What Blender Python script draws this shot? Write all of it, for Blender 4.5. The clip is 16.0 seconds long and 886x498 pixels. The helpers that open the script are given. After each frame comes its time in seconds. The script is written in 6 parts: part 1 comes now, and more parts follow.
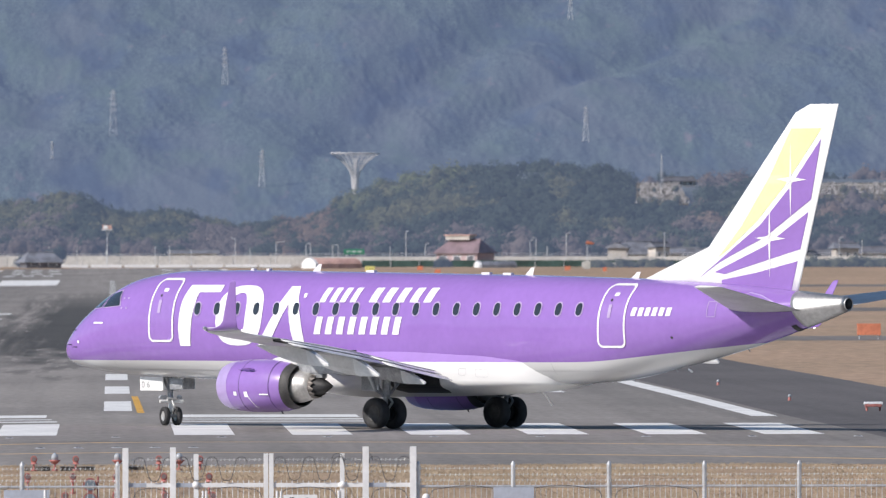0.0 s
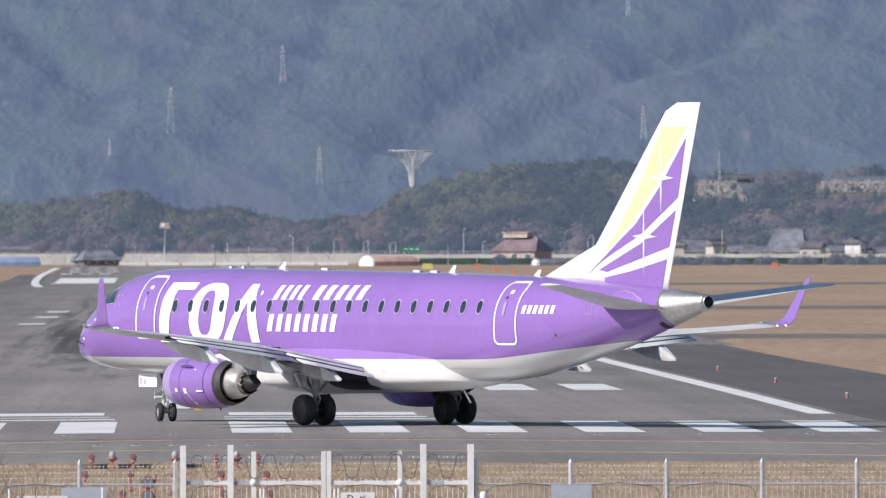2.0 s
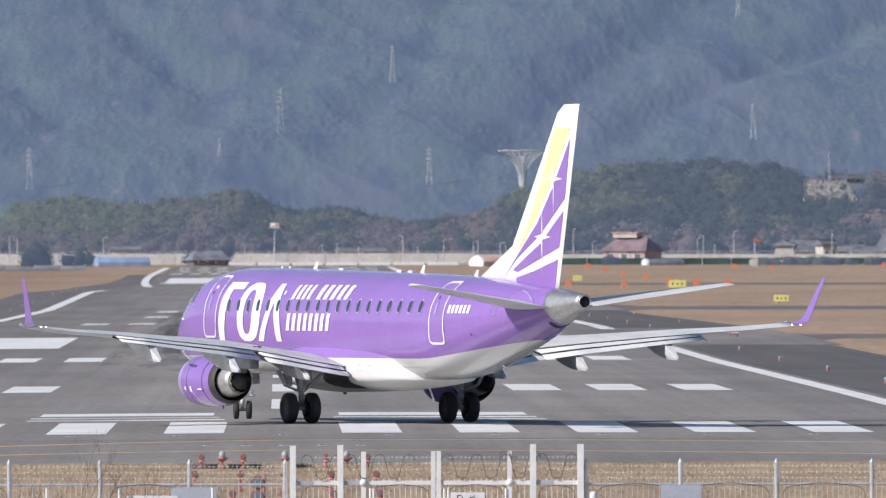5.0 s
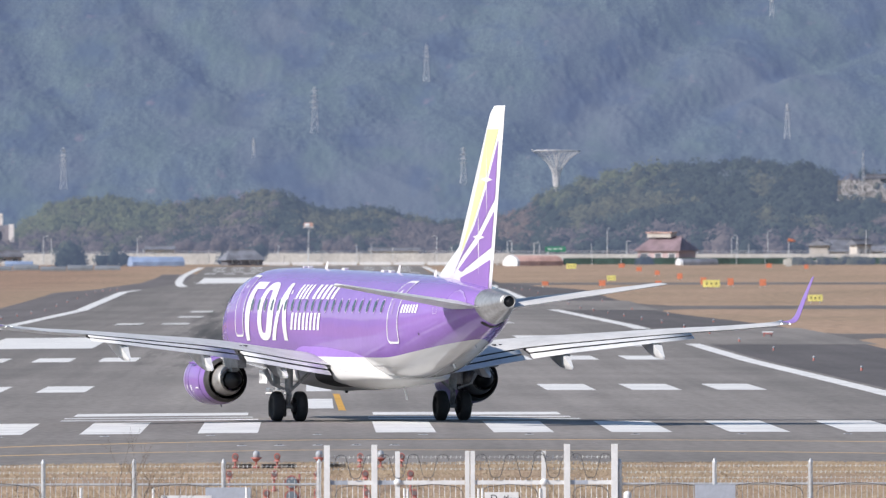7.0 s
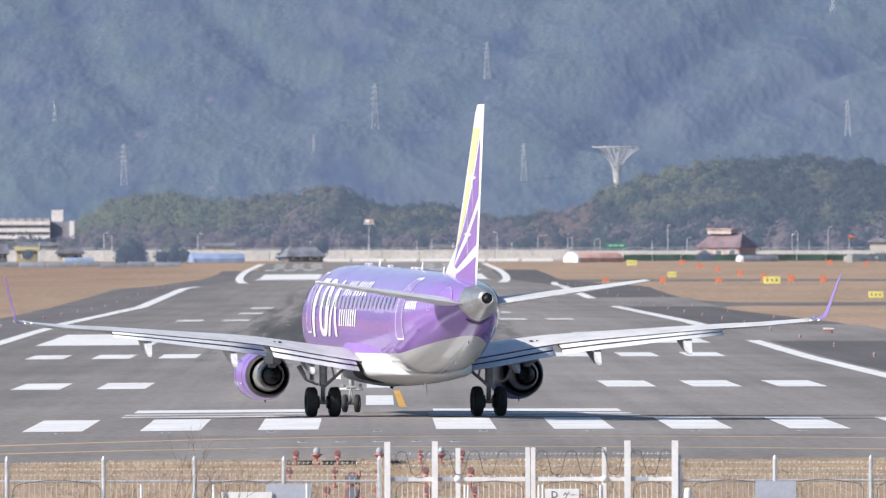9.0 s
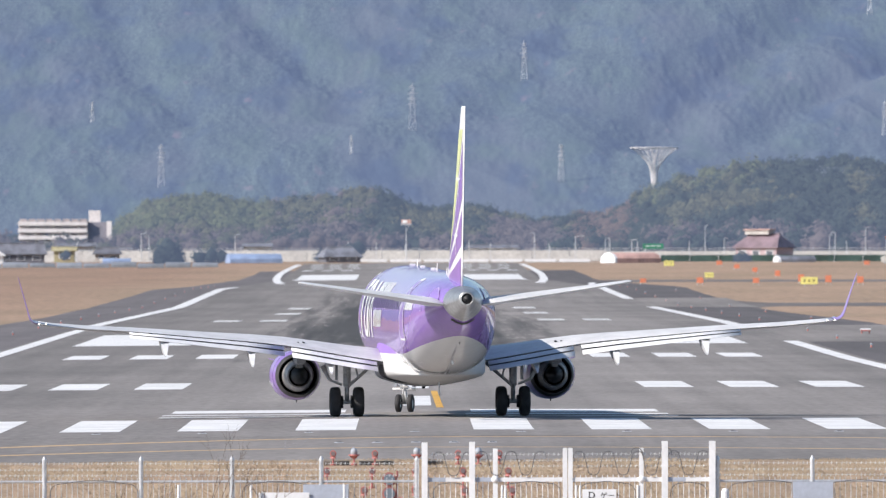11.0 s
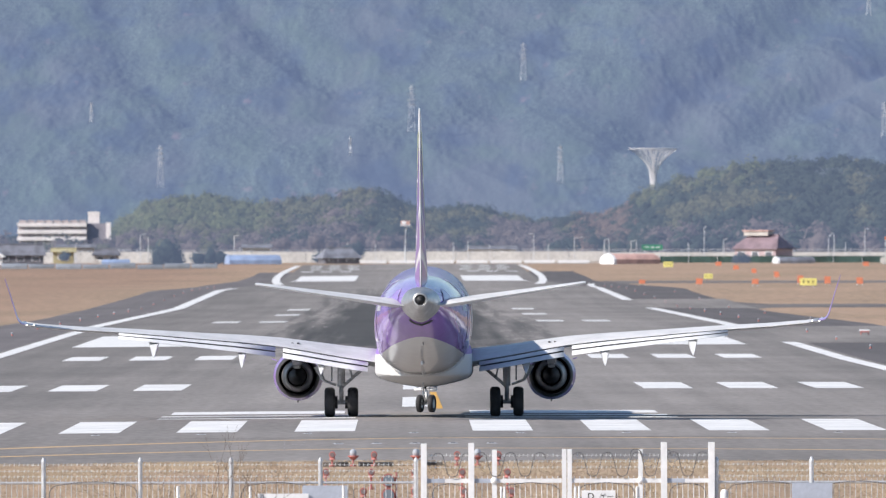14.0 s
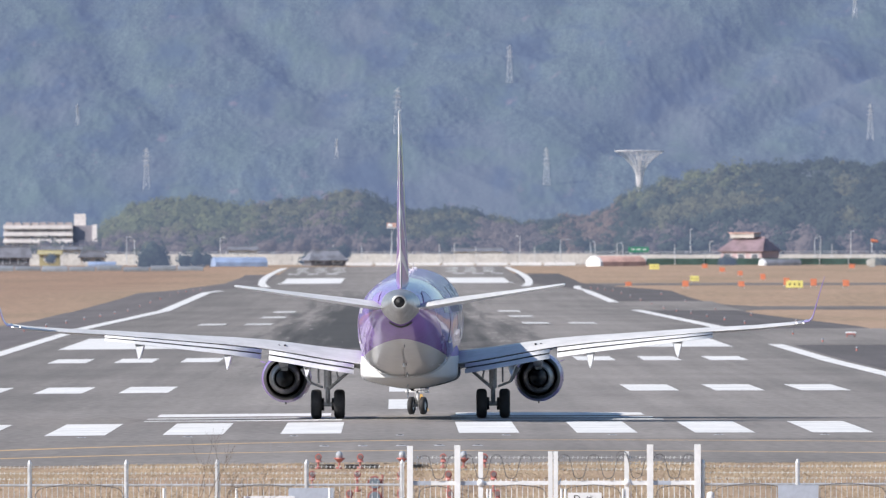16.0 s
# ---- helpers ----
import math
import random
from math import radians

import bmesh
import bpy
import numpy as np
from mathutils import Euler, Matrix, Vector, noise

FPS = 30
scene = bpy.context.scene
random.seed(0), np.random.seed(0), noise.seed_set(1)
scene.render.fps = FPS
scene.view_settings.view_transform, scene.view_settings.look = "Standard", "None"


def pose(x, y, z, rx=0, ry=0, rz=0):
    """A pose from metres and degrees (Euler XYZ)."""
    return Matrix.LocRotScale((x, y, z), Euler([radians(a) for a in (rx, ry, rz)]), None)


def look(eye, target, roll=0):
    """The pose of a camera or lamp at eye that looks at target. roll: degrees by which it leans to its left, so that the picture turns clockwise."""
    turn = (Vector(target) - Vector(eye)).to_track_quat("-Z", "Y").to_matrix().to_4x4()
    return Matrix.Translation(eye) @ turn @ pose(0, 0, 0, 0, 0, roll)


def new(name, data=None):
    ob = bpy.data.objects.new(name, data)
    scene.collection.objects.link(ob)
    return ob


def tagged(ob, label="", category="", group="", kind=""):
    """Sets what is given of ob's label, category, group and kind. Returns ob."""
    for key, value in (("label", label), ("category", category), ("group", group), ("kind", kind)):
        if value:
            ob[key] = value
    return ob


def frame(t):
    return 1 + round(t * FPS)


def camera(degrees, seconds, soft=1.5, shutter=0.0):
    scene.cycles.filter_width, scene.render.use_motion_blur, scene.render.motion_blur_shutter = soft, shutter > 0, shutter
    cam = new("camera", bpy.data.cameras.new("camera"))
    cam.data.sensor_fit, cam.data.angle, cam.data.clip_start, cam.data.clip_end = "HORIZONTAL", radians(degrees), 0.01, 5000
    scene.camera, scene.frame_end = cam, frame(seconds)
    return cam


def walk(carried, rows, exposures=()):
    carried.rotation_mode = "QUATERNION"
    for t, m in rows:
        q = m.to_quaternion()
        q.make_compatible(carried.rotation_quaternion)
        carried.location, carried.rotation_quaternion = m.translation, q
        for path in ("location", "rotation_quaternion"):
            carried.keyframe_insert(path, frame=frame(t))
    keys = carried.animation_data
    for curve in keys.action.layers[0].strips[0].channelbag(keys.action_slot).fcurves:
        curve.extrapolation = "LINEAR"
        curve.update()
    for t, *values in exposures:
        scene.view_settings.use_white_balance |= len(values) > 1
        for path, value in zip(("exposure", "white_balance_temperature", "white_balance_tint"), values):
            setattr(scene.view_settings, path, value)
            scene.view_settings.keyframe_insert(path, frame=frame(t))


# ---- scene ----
# ---------------------------------------------------------------- camera
EYE = 5.11                      # eye height over the runway threshold
TICK = 1 / 25663.0              # one tick of bearing, in radians
cam = camera(2 * math.degrees(math.atan(784 * TICK)), 16.0, soft=1.3)
# a long lens focused on the threshold: the hills and the town lie out of focus
cam.data.dof.use_dof = True
cam.data.dof.focus_distance, cam.data.dof.aperture_fstop = 400.0, 8.0

# pan (ticks right of the runway axis) and tilt (ticks above level) at each moment
PAN = [
    (0.0, 587.5, 15.3), (0.5, 545.5, 15.3), (1.0, 515.5, 11.3), (1.5, 499.5, 11.3), (2.0, 485.5, 11.3),
    (2.5, 470.0, 12.3), (3.0, 456.5, 12.3), (3.5, 425.5, 11.3), (4.0, 382.5, 9.3), (4.5, 328.5, 11.3),
    (5.3, 277.0, 11.6), (6.2, 252.0, 11.6), (7.0, 231.0, 11.3), (7.5, 208.0, 9.3), (8.0, 192.5, 6.3),
    (8.5, 162.0, 5.3), (9.0, 124.0, 5.3), (9.5, 96.5, 8.3), (10.0, 78.0, 6.3), (10.8, 61.0, 6.3),
    (11.7, 51.0, 6.3), (12.5, 48.5, 6.3), (13.0, 45.5, 9.3), (13.5, 53.5, 8.3), (14.0, 59.5, 8.3),
    (14.5, 67.0, 8.3), (15.0, 70.5, 9.3), (15.5, 71.5, 11.3), (16.0, 84.0, 12.3)]
rows = []
for t, a, e in PAN:
    rows.append((t, look((0, 0, EYE), (1000 * a * TICK, 1000, EYE + 1000 * e * TICK), roll=-0.08)))
walk(cam, rows, exposures=[(0.0, 0.38), (4.5, 0.38), (7.0, 0.55), (10.0, 0.74), (16.0, 0.74)])

# ---------------------------------------------------------------- light
SUN_EL, SUN_AZ = 34.0, 28.0      # height of the sun; degrees by which it stands behind the eye, off the left
world = bpy.data.worlds.new("sky")
scene.world = world
world.use_nodes = True
wn = world.node_tree.nodes
sky = wn.new("ShaderNodeTexSky")
sky.sky_type = "NISHITA"
sky.sun_disc = False
sky.sun_elevation = radians(SUN_EL)
sky.sun_rotation = radians(-90 - SUN_AZ)
sky.air_density, sky.dust_density, sky.ozone_density = 1.0, 0.3, 2.5
wn["Background"].inputs["Strength"].default_value = 0.085
world.node_tree.links.new(sky.outputs[0], wn["Background"].inputs["Color"])

sun_data = bpy.data.lights.new("sun", "SUN")
sun_data.energy, sun_data.angle, sun_data.color = 4.3, radians(0.55), (1.0, 0.925, 0.86)
sun = new("sun", sun_data)
se, sa = radians(SUN_EL), radians(SUN_AZ)
sun.matrix_world = look((-200 * math.cos(se) * math.cos(sa), 440 - 200 * math.cos(se) * math.sin(sa), 200 * math.sin(se)), (0, 440, 0))


# ---------------------------------------------------------------- materials
def mat(name, color, rough=0.6, metal=0.0, vary=0.12, scale=1.0, fine=12.0, bump=0.0, coat=0.0, island=0.0, tint=None, per_object=0.0, stretch=(1, 1, 1)):
    """Colour with stains (scale) and grain (fine), sizes per metre; tint: a second colour for the stains."""
    m = bpy.data.materials.new(name)
    m.use_nodes = True
    n, l = m.node_tree.nodes, m.node_tree.links
    p = n["Principled BSDF"]
    p.inputs["Roughness"].default_value, p.inputs["Metallic"].default_value = rough, metal
    p.inputs["Coat Weight"].default_value = coat
    p.inputs["Coat Roughness"].default_value = 0.06
    tc = n.new("ShaderNodeTexCoord")
    mp = n.new("ShaderNodeMapping")
    mp.inputs["Scale"].default_value = stretch
    l.new(tc.outputs["Object"], mp.inputs["Vector"])
    big, small = n.new("ShaderNodeTexNoise"), n.new("ShaderNodeTexNoise")
    for t, s, d in ((big, scale, 3.0), (small, fine, 2.0)):
        t.inputs["Scale"].default_value, t.inputs["Detail"].default_value = s, d
        l.new(mp.outputs[0], t.inputs["Vector"])
    mix = n.new("ShaderNodeMix")
    mix.data_type = "RGBA"
    c2 = tint or [c * (1 - 2.5 * vary) for c in color]
    mix.inputs[6].default_value, mix.inputs[7].default_value = (*color, 1), (*c2, 1)
    ramp = n.new("ShaderNodeMapRange")
    ramp.inputs[1].default_value, ramp.inputs[2].default_value = 0.38, 0.68
    l.new(big.outputs["Fac"], ramp.inputs[0])
    l.new(ramp.outputs[0], mix.inputs[0])
    grain = n.new("ShaderNodeMapRange")
    grain.inputs[1].default_value, grain.inputs[2].default_value = 0.3, 0.7
    grain.inputs[3].default_value, grain.inputs[4].default_value = 1 - vary, 1 + vary
    l.new(small.outputs["Fac"], grain.inputs[0])
    hsv = n.new("ShaderNodeHueSaturation")
    l.new(mix.outputs[2], hsv.inputs["Color"])
    val = grain.outputs[0]
    for amount, node, out in ((island, "ShaderNodeNewGeometry", "Random Per Island"), (per_object, "ShaderNodeObjectInfo", "Random")):
        if amount:
            g, r, mul = n.new(node), n.new("ShaderNodeMapRange"), n.new("ShaderNodeMath")
            r.inputs[3].default_value, r.inputs[4].default_value = 1 - amount, 1 + amount
            mul.operation = "MULTIPLY"
            l.new(g.outputs[out], r.inputs[0])
            l.new(r.outputs[0], mul.inputs[0])
            l.new(val, mul.inputs[1])
            val = mul.outputs[0]
    l.new(val, hsv.inputs["Value"])
    l.new(hsv.outputs[0], p.inputs["Base Color"])
    if bump:
        b = n.new("ShaderNodeBump")
        b.inputs["Strength"].default_value, b.inputs["Distance"].default_value = bump, 0.4 / fine
        l.new(small.outputs["Fac"], b.inputs["Height"])
        l.new(b.outputs[0], p.inputs["Normal"])
    return m


def glass(name, color, rough=0.05):
    m = mat(name, color, rough, 0, 0.05, 1, 5)
    m.node_tree.nodes["Principled BSDF"].inputs["Coat Weight"].default_value = 1.0
    return m


PURPLE, WHITE = (0.256, 0.142, 0.436), (0.75, 0.75, 0.75)
M_PURPLE = mat("purple_paint", PURPLE, 0.30, 0, 0.03, 0.6, 6, 0, 0.4)
M_WHITE = mat("white_paint", WHITE, 0.35, 0, 0.03, 0.8, 6, 0, 0.3)
M_YELLOW = mat("yellow_paint", (0.80, 0.84, 0.36), 0.3, 0, 0.03, 0.8, 6, 0, 0.5)
M_WING = mat("wing_grey_paint", (0.60, 0.60, 0.60), 0.5, 0, 0.07, 1.2, 8, 0, 0.1)
M_FLAP = mat("flap_grey_paint", (0.66, 0.67, 0.68), 0.4, 0, 0.06, 1.5, 8)
M_METAL = mat("bare_metal", (0.56, 0.555, 0.545), 0.48, 1.0, 0.10, 1.5, 9)
M_TITAN = mat("exhaust_metal", (0.46, 0.45, 0.44), 0.46, 0.6, 0.12, 3, 14)
# black of sooty metal, also of painted shade in wheel wells and flap gaps
M_DARK = mat("soot_and_shade_dark", (0.025, 0.025, 0.028), 0.6, 0.2, 0.2, 4, 20)
M_RUBBER = mat("tyre_rubber", (0.028, 0.028, 0.031), 0.75, 0, 0.2, 4, 30, 0.2)
M_STRUT = mat("gear_grey", (0.35, 0.36, 0.38), 0.4, 0.3, 0.15, 4, 20)
M_RIM = mat("rim_grey", (0.5, 0.5, 0.5), 0.4, 0.4, 0.1, 6, 20)
M_HUB = mat("dark_main_hub", (0.05, 0.05, 0.052), 0.6, 0.3, 0.2, 6, 20)
M_SOOT = mat("sooty_duct_metal", (0.15, 0.135, 0.125), 0.55, 0.4, 0.2, 3, 14)
M_LIP = mat("lilac_lip_paint", (0.40, 0.31, 0.56), 0.3, 0.1, 0.05, 1, 6)
M_SLEEVE = mat("dark_nozzle_sleeve", (0.055, 0.053, 0.054), 0.62, 0.2, 0.15, 3, 14)
M_PANE = glass("cabin_pane", (0.02, 0.024, 0.03))
M_GLOW = mat("lit_white_lamp", (0.8, 0.8, 0.8), 0.3)
M_GLOW.node_tree.nodes["Principled BSDF"].inputs["Emission Color"].default_value = (1.0, 0.97, 0.92, 1)
M_GLOW.node_tree.nodes["Principled BSDF"].inputs["Emission Strength"].default_value = 2.5
M_SEAL = mat("window_surround", (0.36, 0.28, 0.48), 0.6, 0.0, 0.05, 3, 9)


def fuselage_paint(name, rough, coat):
    """Purple over white along a line that rises towards the tail."""
    m = mat(name, PURPLE, rough, 0, 0.03, 0.5, 5, 0, coat)
    n, l = m.node_tree.nodes, m.node_tree.links
    tc, sep = n.new("ShaderNodeTexCoord"), n.new("ShaderNodeSeparateXYZ")
    l.new(tc.outputs["Object"], sep.inputs[0])

    def math_node(op, a, b):
        k = n.new("ShaderNodeMath")
        k.operation = op
        for i, v in enumerate((a, b)):
            if v is None:
                continue
            if isinstance(v, (int, float)):
                k.inputs[i].default_value = v
            else:
                l.new(v, k.inputs[i])
        return k.outputs[0]
    aft = math_node("SUBTRACT", -7.3, sep.outputs["Y"])
    root = math_node("SQRT", math_node("ADD", math_node("MULTIPLY", aft, aft), 0.6), None)
    line = math_node("ADD", math_node("MULTIPLY", math_node("ADD", aft, root), 0.0525), 1.985)
    above = math_node("GREATER_THAN", sep.outputs["Z"], line)
    mix = n.new("ShaderNodeMix")
    mix.data_type = "RGBA"
    mix.inputs[6].default_value = (0.60, 0.60, 0.595, 1)
    old = n["Hue/Saturation/Value"].outputs[0]
    l.new(above, mix.inputs[0])
    l.new(old, mix.inputs[7])
    p = n["Principled BSDF"]
    l.new(mix.outputs[2], p.inputs["Base Color"])
    if coat:
        # skin panels are never quite flat, so the reflections waver
        wave, mp, b = n.new("ShaderNodeTexNoise"), n.new("ShaderNodeMapping"), n.new("ShaderNodeBump")
        mp.inputs["Scale"].default_value = (2.0, 1.0, 2.0)
        wave.inputs["Scale"].default_value, wave.inputs["Detail"].default_value = 1.0, 1.0
        b.inputs["Strength"].default_value, b.inputs["Distance"].default_value = 0.9, 0.02
        l.new(tc.outputs["Object"], mp.inputs[0])
        l.new(mp.outputs[0], wave.inputs["Vector"])
        l.new(wave.outputs["Fac"], b.inputs["Height"])
        l.new(b.outputs[0], p.inputs["Coat Normal"])
        p.inputs["Coat Roughness"].default_value = 0.025
        p.inputs["Specular IOR Level"].default_value = 0.1
    return m


M_FUSELAGE = fuselage_paint("fuselage_paint", 0.22, 0.65)
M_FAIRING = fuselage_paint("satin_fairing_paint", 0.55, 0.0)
M_MARK = mat("runway_marking_white", (0.70, 0.70, 0.69), 0.7, 0, 0.10, 0.35, 3, tint=(0.55, 0.55, 0.55))
M_MARK_WORN = mat("runway_marking_worn", (0.66, 0.66, 0.65), 0.7, 0, 0.15, 0.25, 3, tint=(0.35, 0.35, 0.35))
M_LINE = mat("marking_yellow", (0.50, 0.34, 0.17), 0.7, 0, 0.12, 0.3, 3, tint=(0.38, 0.27, 0.16))
M_CONCRETE = mat("pale_concrete", (0.50, 0.49, 0.46), 0.85, 0, 0.15, 0.25, 2, tint=(0.34, 0.33, 0.31))
M_GALV = mat("galvanised_steel", (0.62, 0.63, 0.65), 0.4, 0.5, 0.1, 4, 20)
M_GATE = mat("gate_white_paint", (0.72, 0.73, 0.75), 0.45, 0, 0.05, 2, 12)
M_PLATE = mat("pale_blue_grey_plate", (0.42, 0.46, 0.54), 0.5, 0.2, 0.06, 2, 12)
M_RED = mat("lamp_red_paint", (0.44, 0.165, 0.145), 0.55, 0.0, 0.15, 5, 25)
M_LENS = glass("lamp_lens", (0.35, 0.37, 0.40), 0.1)
M_SMOKE = glass("smoky_blue_lamp_glass", (0.16, 0.20, 0.24), 0.1)
M_ROSE = glass("rose_lamp_glass", (0.20, 0.16, 0.17), 0.12)
M_SOIL = mat("dark_cover_concrete", (0.19, 0.165, 0.14), 0.9, 0, 0.25, 2, 12)
M_WIRE = mat("black_conduit", (0.10, 0.10, 0.105), 0.6, 0, 0.1, 5, 20)
M_ORANGE = mat("orange_board_paint", (0.66, 0.22, 0.12), 0.55, 0, 0.12, 1, 6)
M_SIGN = mat("sign_yellow", (0.74, 0.67, 0.22), 0.5, 0, 0.08, 1, 6)
M_BLACK = mat("sign_black", (0.03, 0.03, 0.03), 0.6, 0, 0.1, 1, 6)


# ---------------------------------------------------------------- mesh helpers
def link(name, mesh, material, parent=None, label="", smooth=False):
    if material is not None:
        for m in material if isinstance(material, (list, tuple)) else [material]:
            mesh.materials.append(m)
    if smooth:
        mesh.polygons.foreach_set("use_smooth", [True] * len(mesh.polygons))
    ob = new(name, mesh)
    if parent is not None:
        ob.parent = parent
    if label:
        ob["label"] = label
    return ob


def part(name, bm, material, parent=None, label="", smooth=False):
    mesh = bpy.data.meshes.new(name)
    bm.normal_update()
    bm.to_mesh(mesh)
    bm.free()
    return link(name, mesh, material, parent, label, smooth)


def solid(name, verts, faces, material, parent=None, label="", smooth=False):
    mesh = bpy.data.meshes.new(name)
    mesh.from_pydata([tuple(v) for v in verts], [], faces)
    mesh.update()
    return link(name, mesh, material, parent, label, smooth)


def thing(name, label, category, at=(0, 0, 0), turn=0.0, group=""):
    e = new(name)
    e.matrix_basis = pose(*at, 0, 0, turn)
    return tagged(e, label, category, group)


def add_box(bm, c, s, bevel=0.0, m=None):
    r = bmesh.ops.create_cube(bm, size=1, matrix=(m or Matrix()) @ Matrix.Translation(c) @ Matrix.Diagonal((*s, 1)))
    if bevel:
        es = {e for v in r["verts"] for e in v.link_edges}
        bmesh.ops.bevel(bm, geom=list(es), offset=bevel, segments=2, affect="EDGES", profile=0.7)
    return bm


def add_rod(bm, a, b, r0, r1=None, seg=10):
    a, b = Vector(a), Vector(b)
    q = (b - a).to_track_quat("Z", "Y").to_matrix().to_4x4()
    bmesh.ops.create_cone(bm, cap_ends=True, segments=seg, radius1=r0, radius2=r0 if r1 is None else r1, depth=(b - a).length,
                          matrix=Matrix.Translation((a + b) / 2) @ q)
    return bm


def box(name, c, s, material, parent=None, bevel=0.0, label=""):
    return part(name, add_box(bmesh.new(), c, s, bevel), material, parent, label)


def rod(name, a, b, r, material, parent=None, r1=None, seg=10, label=""):
    return part(name, add_rod(bmesh.new(), a, b, r, r1, seg), material, parent, label, smooth=False)


def loft(rings, close=True, caps=True):
    """Verts and faces through rings of equal length."""
    n = len(rings[0])
    verts = [v for r in rings for v in r]
    faces = []
    for i in range(len(rings) - 1):
        for j in range(n if close else n - 1):
            k = (j + 1) % n
            faces.append((i * n + j, i * n + k, (i + 1) * n + k, (i + 1) * n + j))
    if caps:
        faces.append(tuple(range(n))[::-1])
        faces.append(tuple((len(rings) - 1) * n + j for j in range(n)))
    return verts, faces


def turned(profile, centre=(0, 0, 0), seg=40):
    """Rings round the y axis from (y, radius) pairs."""
    x, y, z = centre
    return [[(x + r * math.cos(2 * math.pi * j / seg), y + p, z + r * math.sin(2 * math.pi * j / seg)) for j in range(seg)] for p, r in profile]


def smooth_table(table):
    """A function that glides through the rows (s, a, b, ...), s rising."""
    tab = np.array(table, float)
    s, v = tab[:, 0], tab[:, 1:]
    d = np.gradient(v, s, axis=0)

    def at(q):
        q = min(max(q, s[0]), s[-1])
        i = min(int(np.searchsorted(s, q, side="right")) - 1, len(s) - 2)
        hgt = s[i + 1] - s[i]
        u = (q - s[i]) / hgt
        return (2 * u**3 - 3 * u**2 + 1) * v[i] + (u**3 - 2 * u**2 + u) * hgt * d[i] + (3 * u**2 - 2 * u**3) * v[i + 1] + (u**3 - u**2) * hgt * d[i + 1]
    return at


# ---------------------------------------------------------------- the lie of the ground along the runway axis
RISE_Y = [-3000, 250, 300, 345, 357, 446, 456, 480, 540, 700, 742, 879, 965, 1309, 1604, 2000, 2444, 3000, 3300, 9000]
RISE_Z = [-1.6, -1.6, -1.3, -0.12, 0, 0.0, -0.035, -0.03, 0.0, 0.0, 0.06, 0.29, 0.40, 0.30, 1.20, 0.9, 0.68, 3.15, 4.0, 4.0]


def rise(y):
    return float(np.interp(y, RISE_Y, RISE_Z))


def fall(x):
    """The left half of the runway lies a little lower."""
    return -0.007 * min(max(0.0, -x), 34.0)


def sheet(name, xs, y0, y1, up, material, parent=None, step=20.0, label="", kind="structure"):
    """A strip of ground between y0 and y1; xs: its two sides, as numbers or functions of y."""
    ys = sorted({y0, y1, *[y for y in RISE_Y if y0 < y < y1], *np.arange(math.ceil(y0 / step) * step, y1, step)} if y1 - y0 < 6000 else {y0, y1, *[y for y in RISE_Y if y0 < y < y1]})
    ys = [y for i, y in enumerate(ys) if i == 0 or y - ys[i - 1] > 0.01]
    verts, faces = [], []
    for y in ys:
        row = [x(y) if callable(x) else x for x in xs]
        verts += [(x, y, rise(y) + fall(x) + up) for x in row]
    n = len(xs)
    for i in range(len(ys) - 1):
        for j in range(n - 1):
            faces.append((i * n + j, i * n + j + 1, (i + 1) * n + j + 1, (i + 1) * n + j))
    ob = solid(name, verts, faces, material, parent, label)
    if parent is None:
        tagged(ob, kind=kind)
    return ob


# ---------------------------------------------------------------- ground, runway and markings
def ground_material():
    """Winter grass: straw and olive patches."""
    m = mat("winter_grass", (0.315, 0.215, 0.145), 0.95, 0, 0.22, 0.05, 1.2, 0.4, tint=(0.25, 0.178, 0.115), stretch=(1, 0.16, 1))
    # the field to the left of the runway is browner
    n, l = m.node_tree.nodes, m.node_tree.links
    tc, sep, side, mix = n.new("ShaderNodeTexCoord"), n.new("ShaderNodeSeparateXYZ"), n.new("ShaderNodeMapRange"), n.new("ShaderNodeMix")
    l.new(tc.outputs["Object"], sep.inputs[0])
    l.new(sep.outputs["X"], side.inputs[0])
    for i, v in enumerate((-45.0, -26.0, 1.0, 0.0)):
        side.inputs[i + 1].default_value = v
    mix.data_type, mix.blend_type = "RGBA", "MULTIPLY"
    mix.inputs[7].default_value = (0.86, 0.80, 0.80, 1)
    l.new(side.outputs[0], mix.inputs[0])
    l.new(n["Hue/Saturation/Value"].outputs[0], mix.inputs[6])
    l.new(mix.outputs[2], n["Principled BSDF"].inputs["Base Color"])
    return m


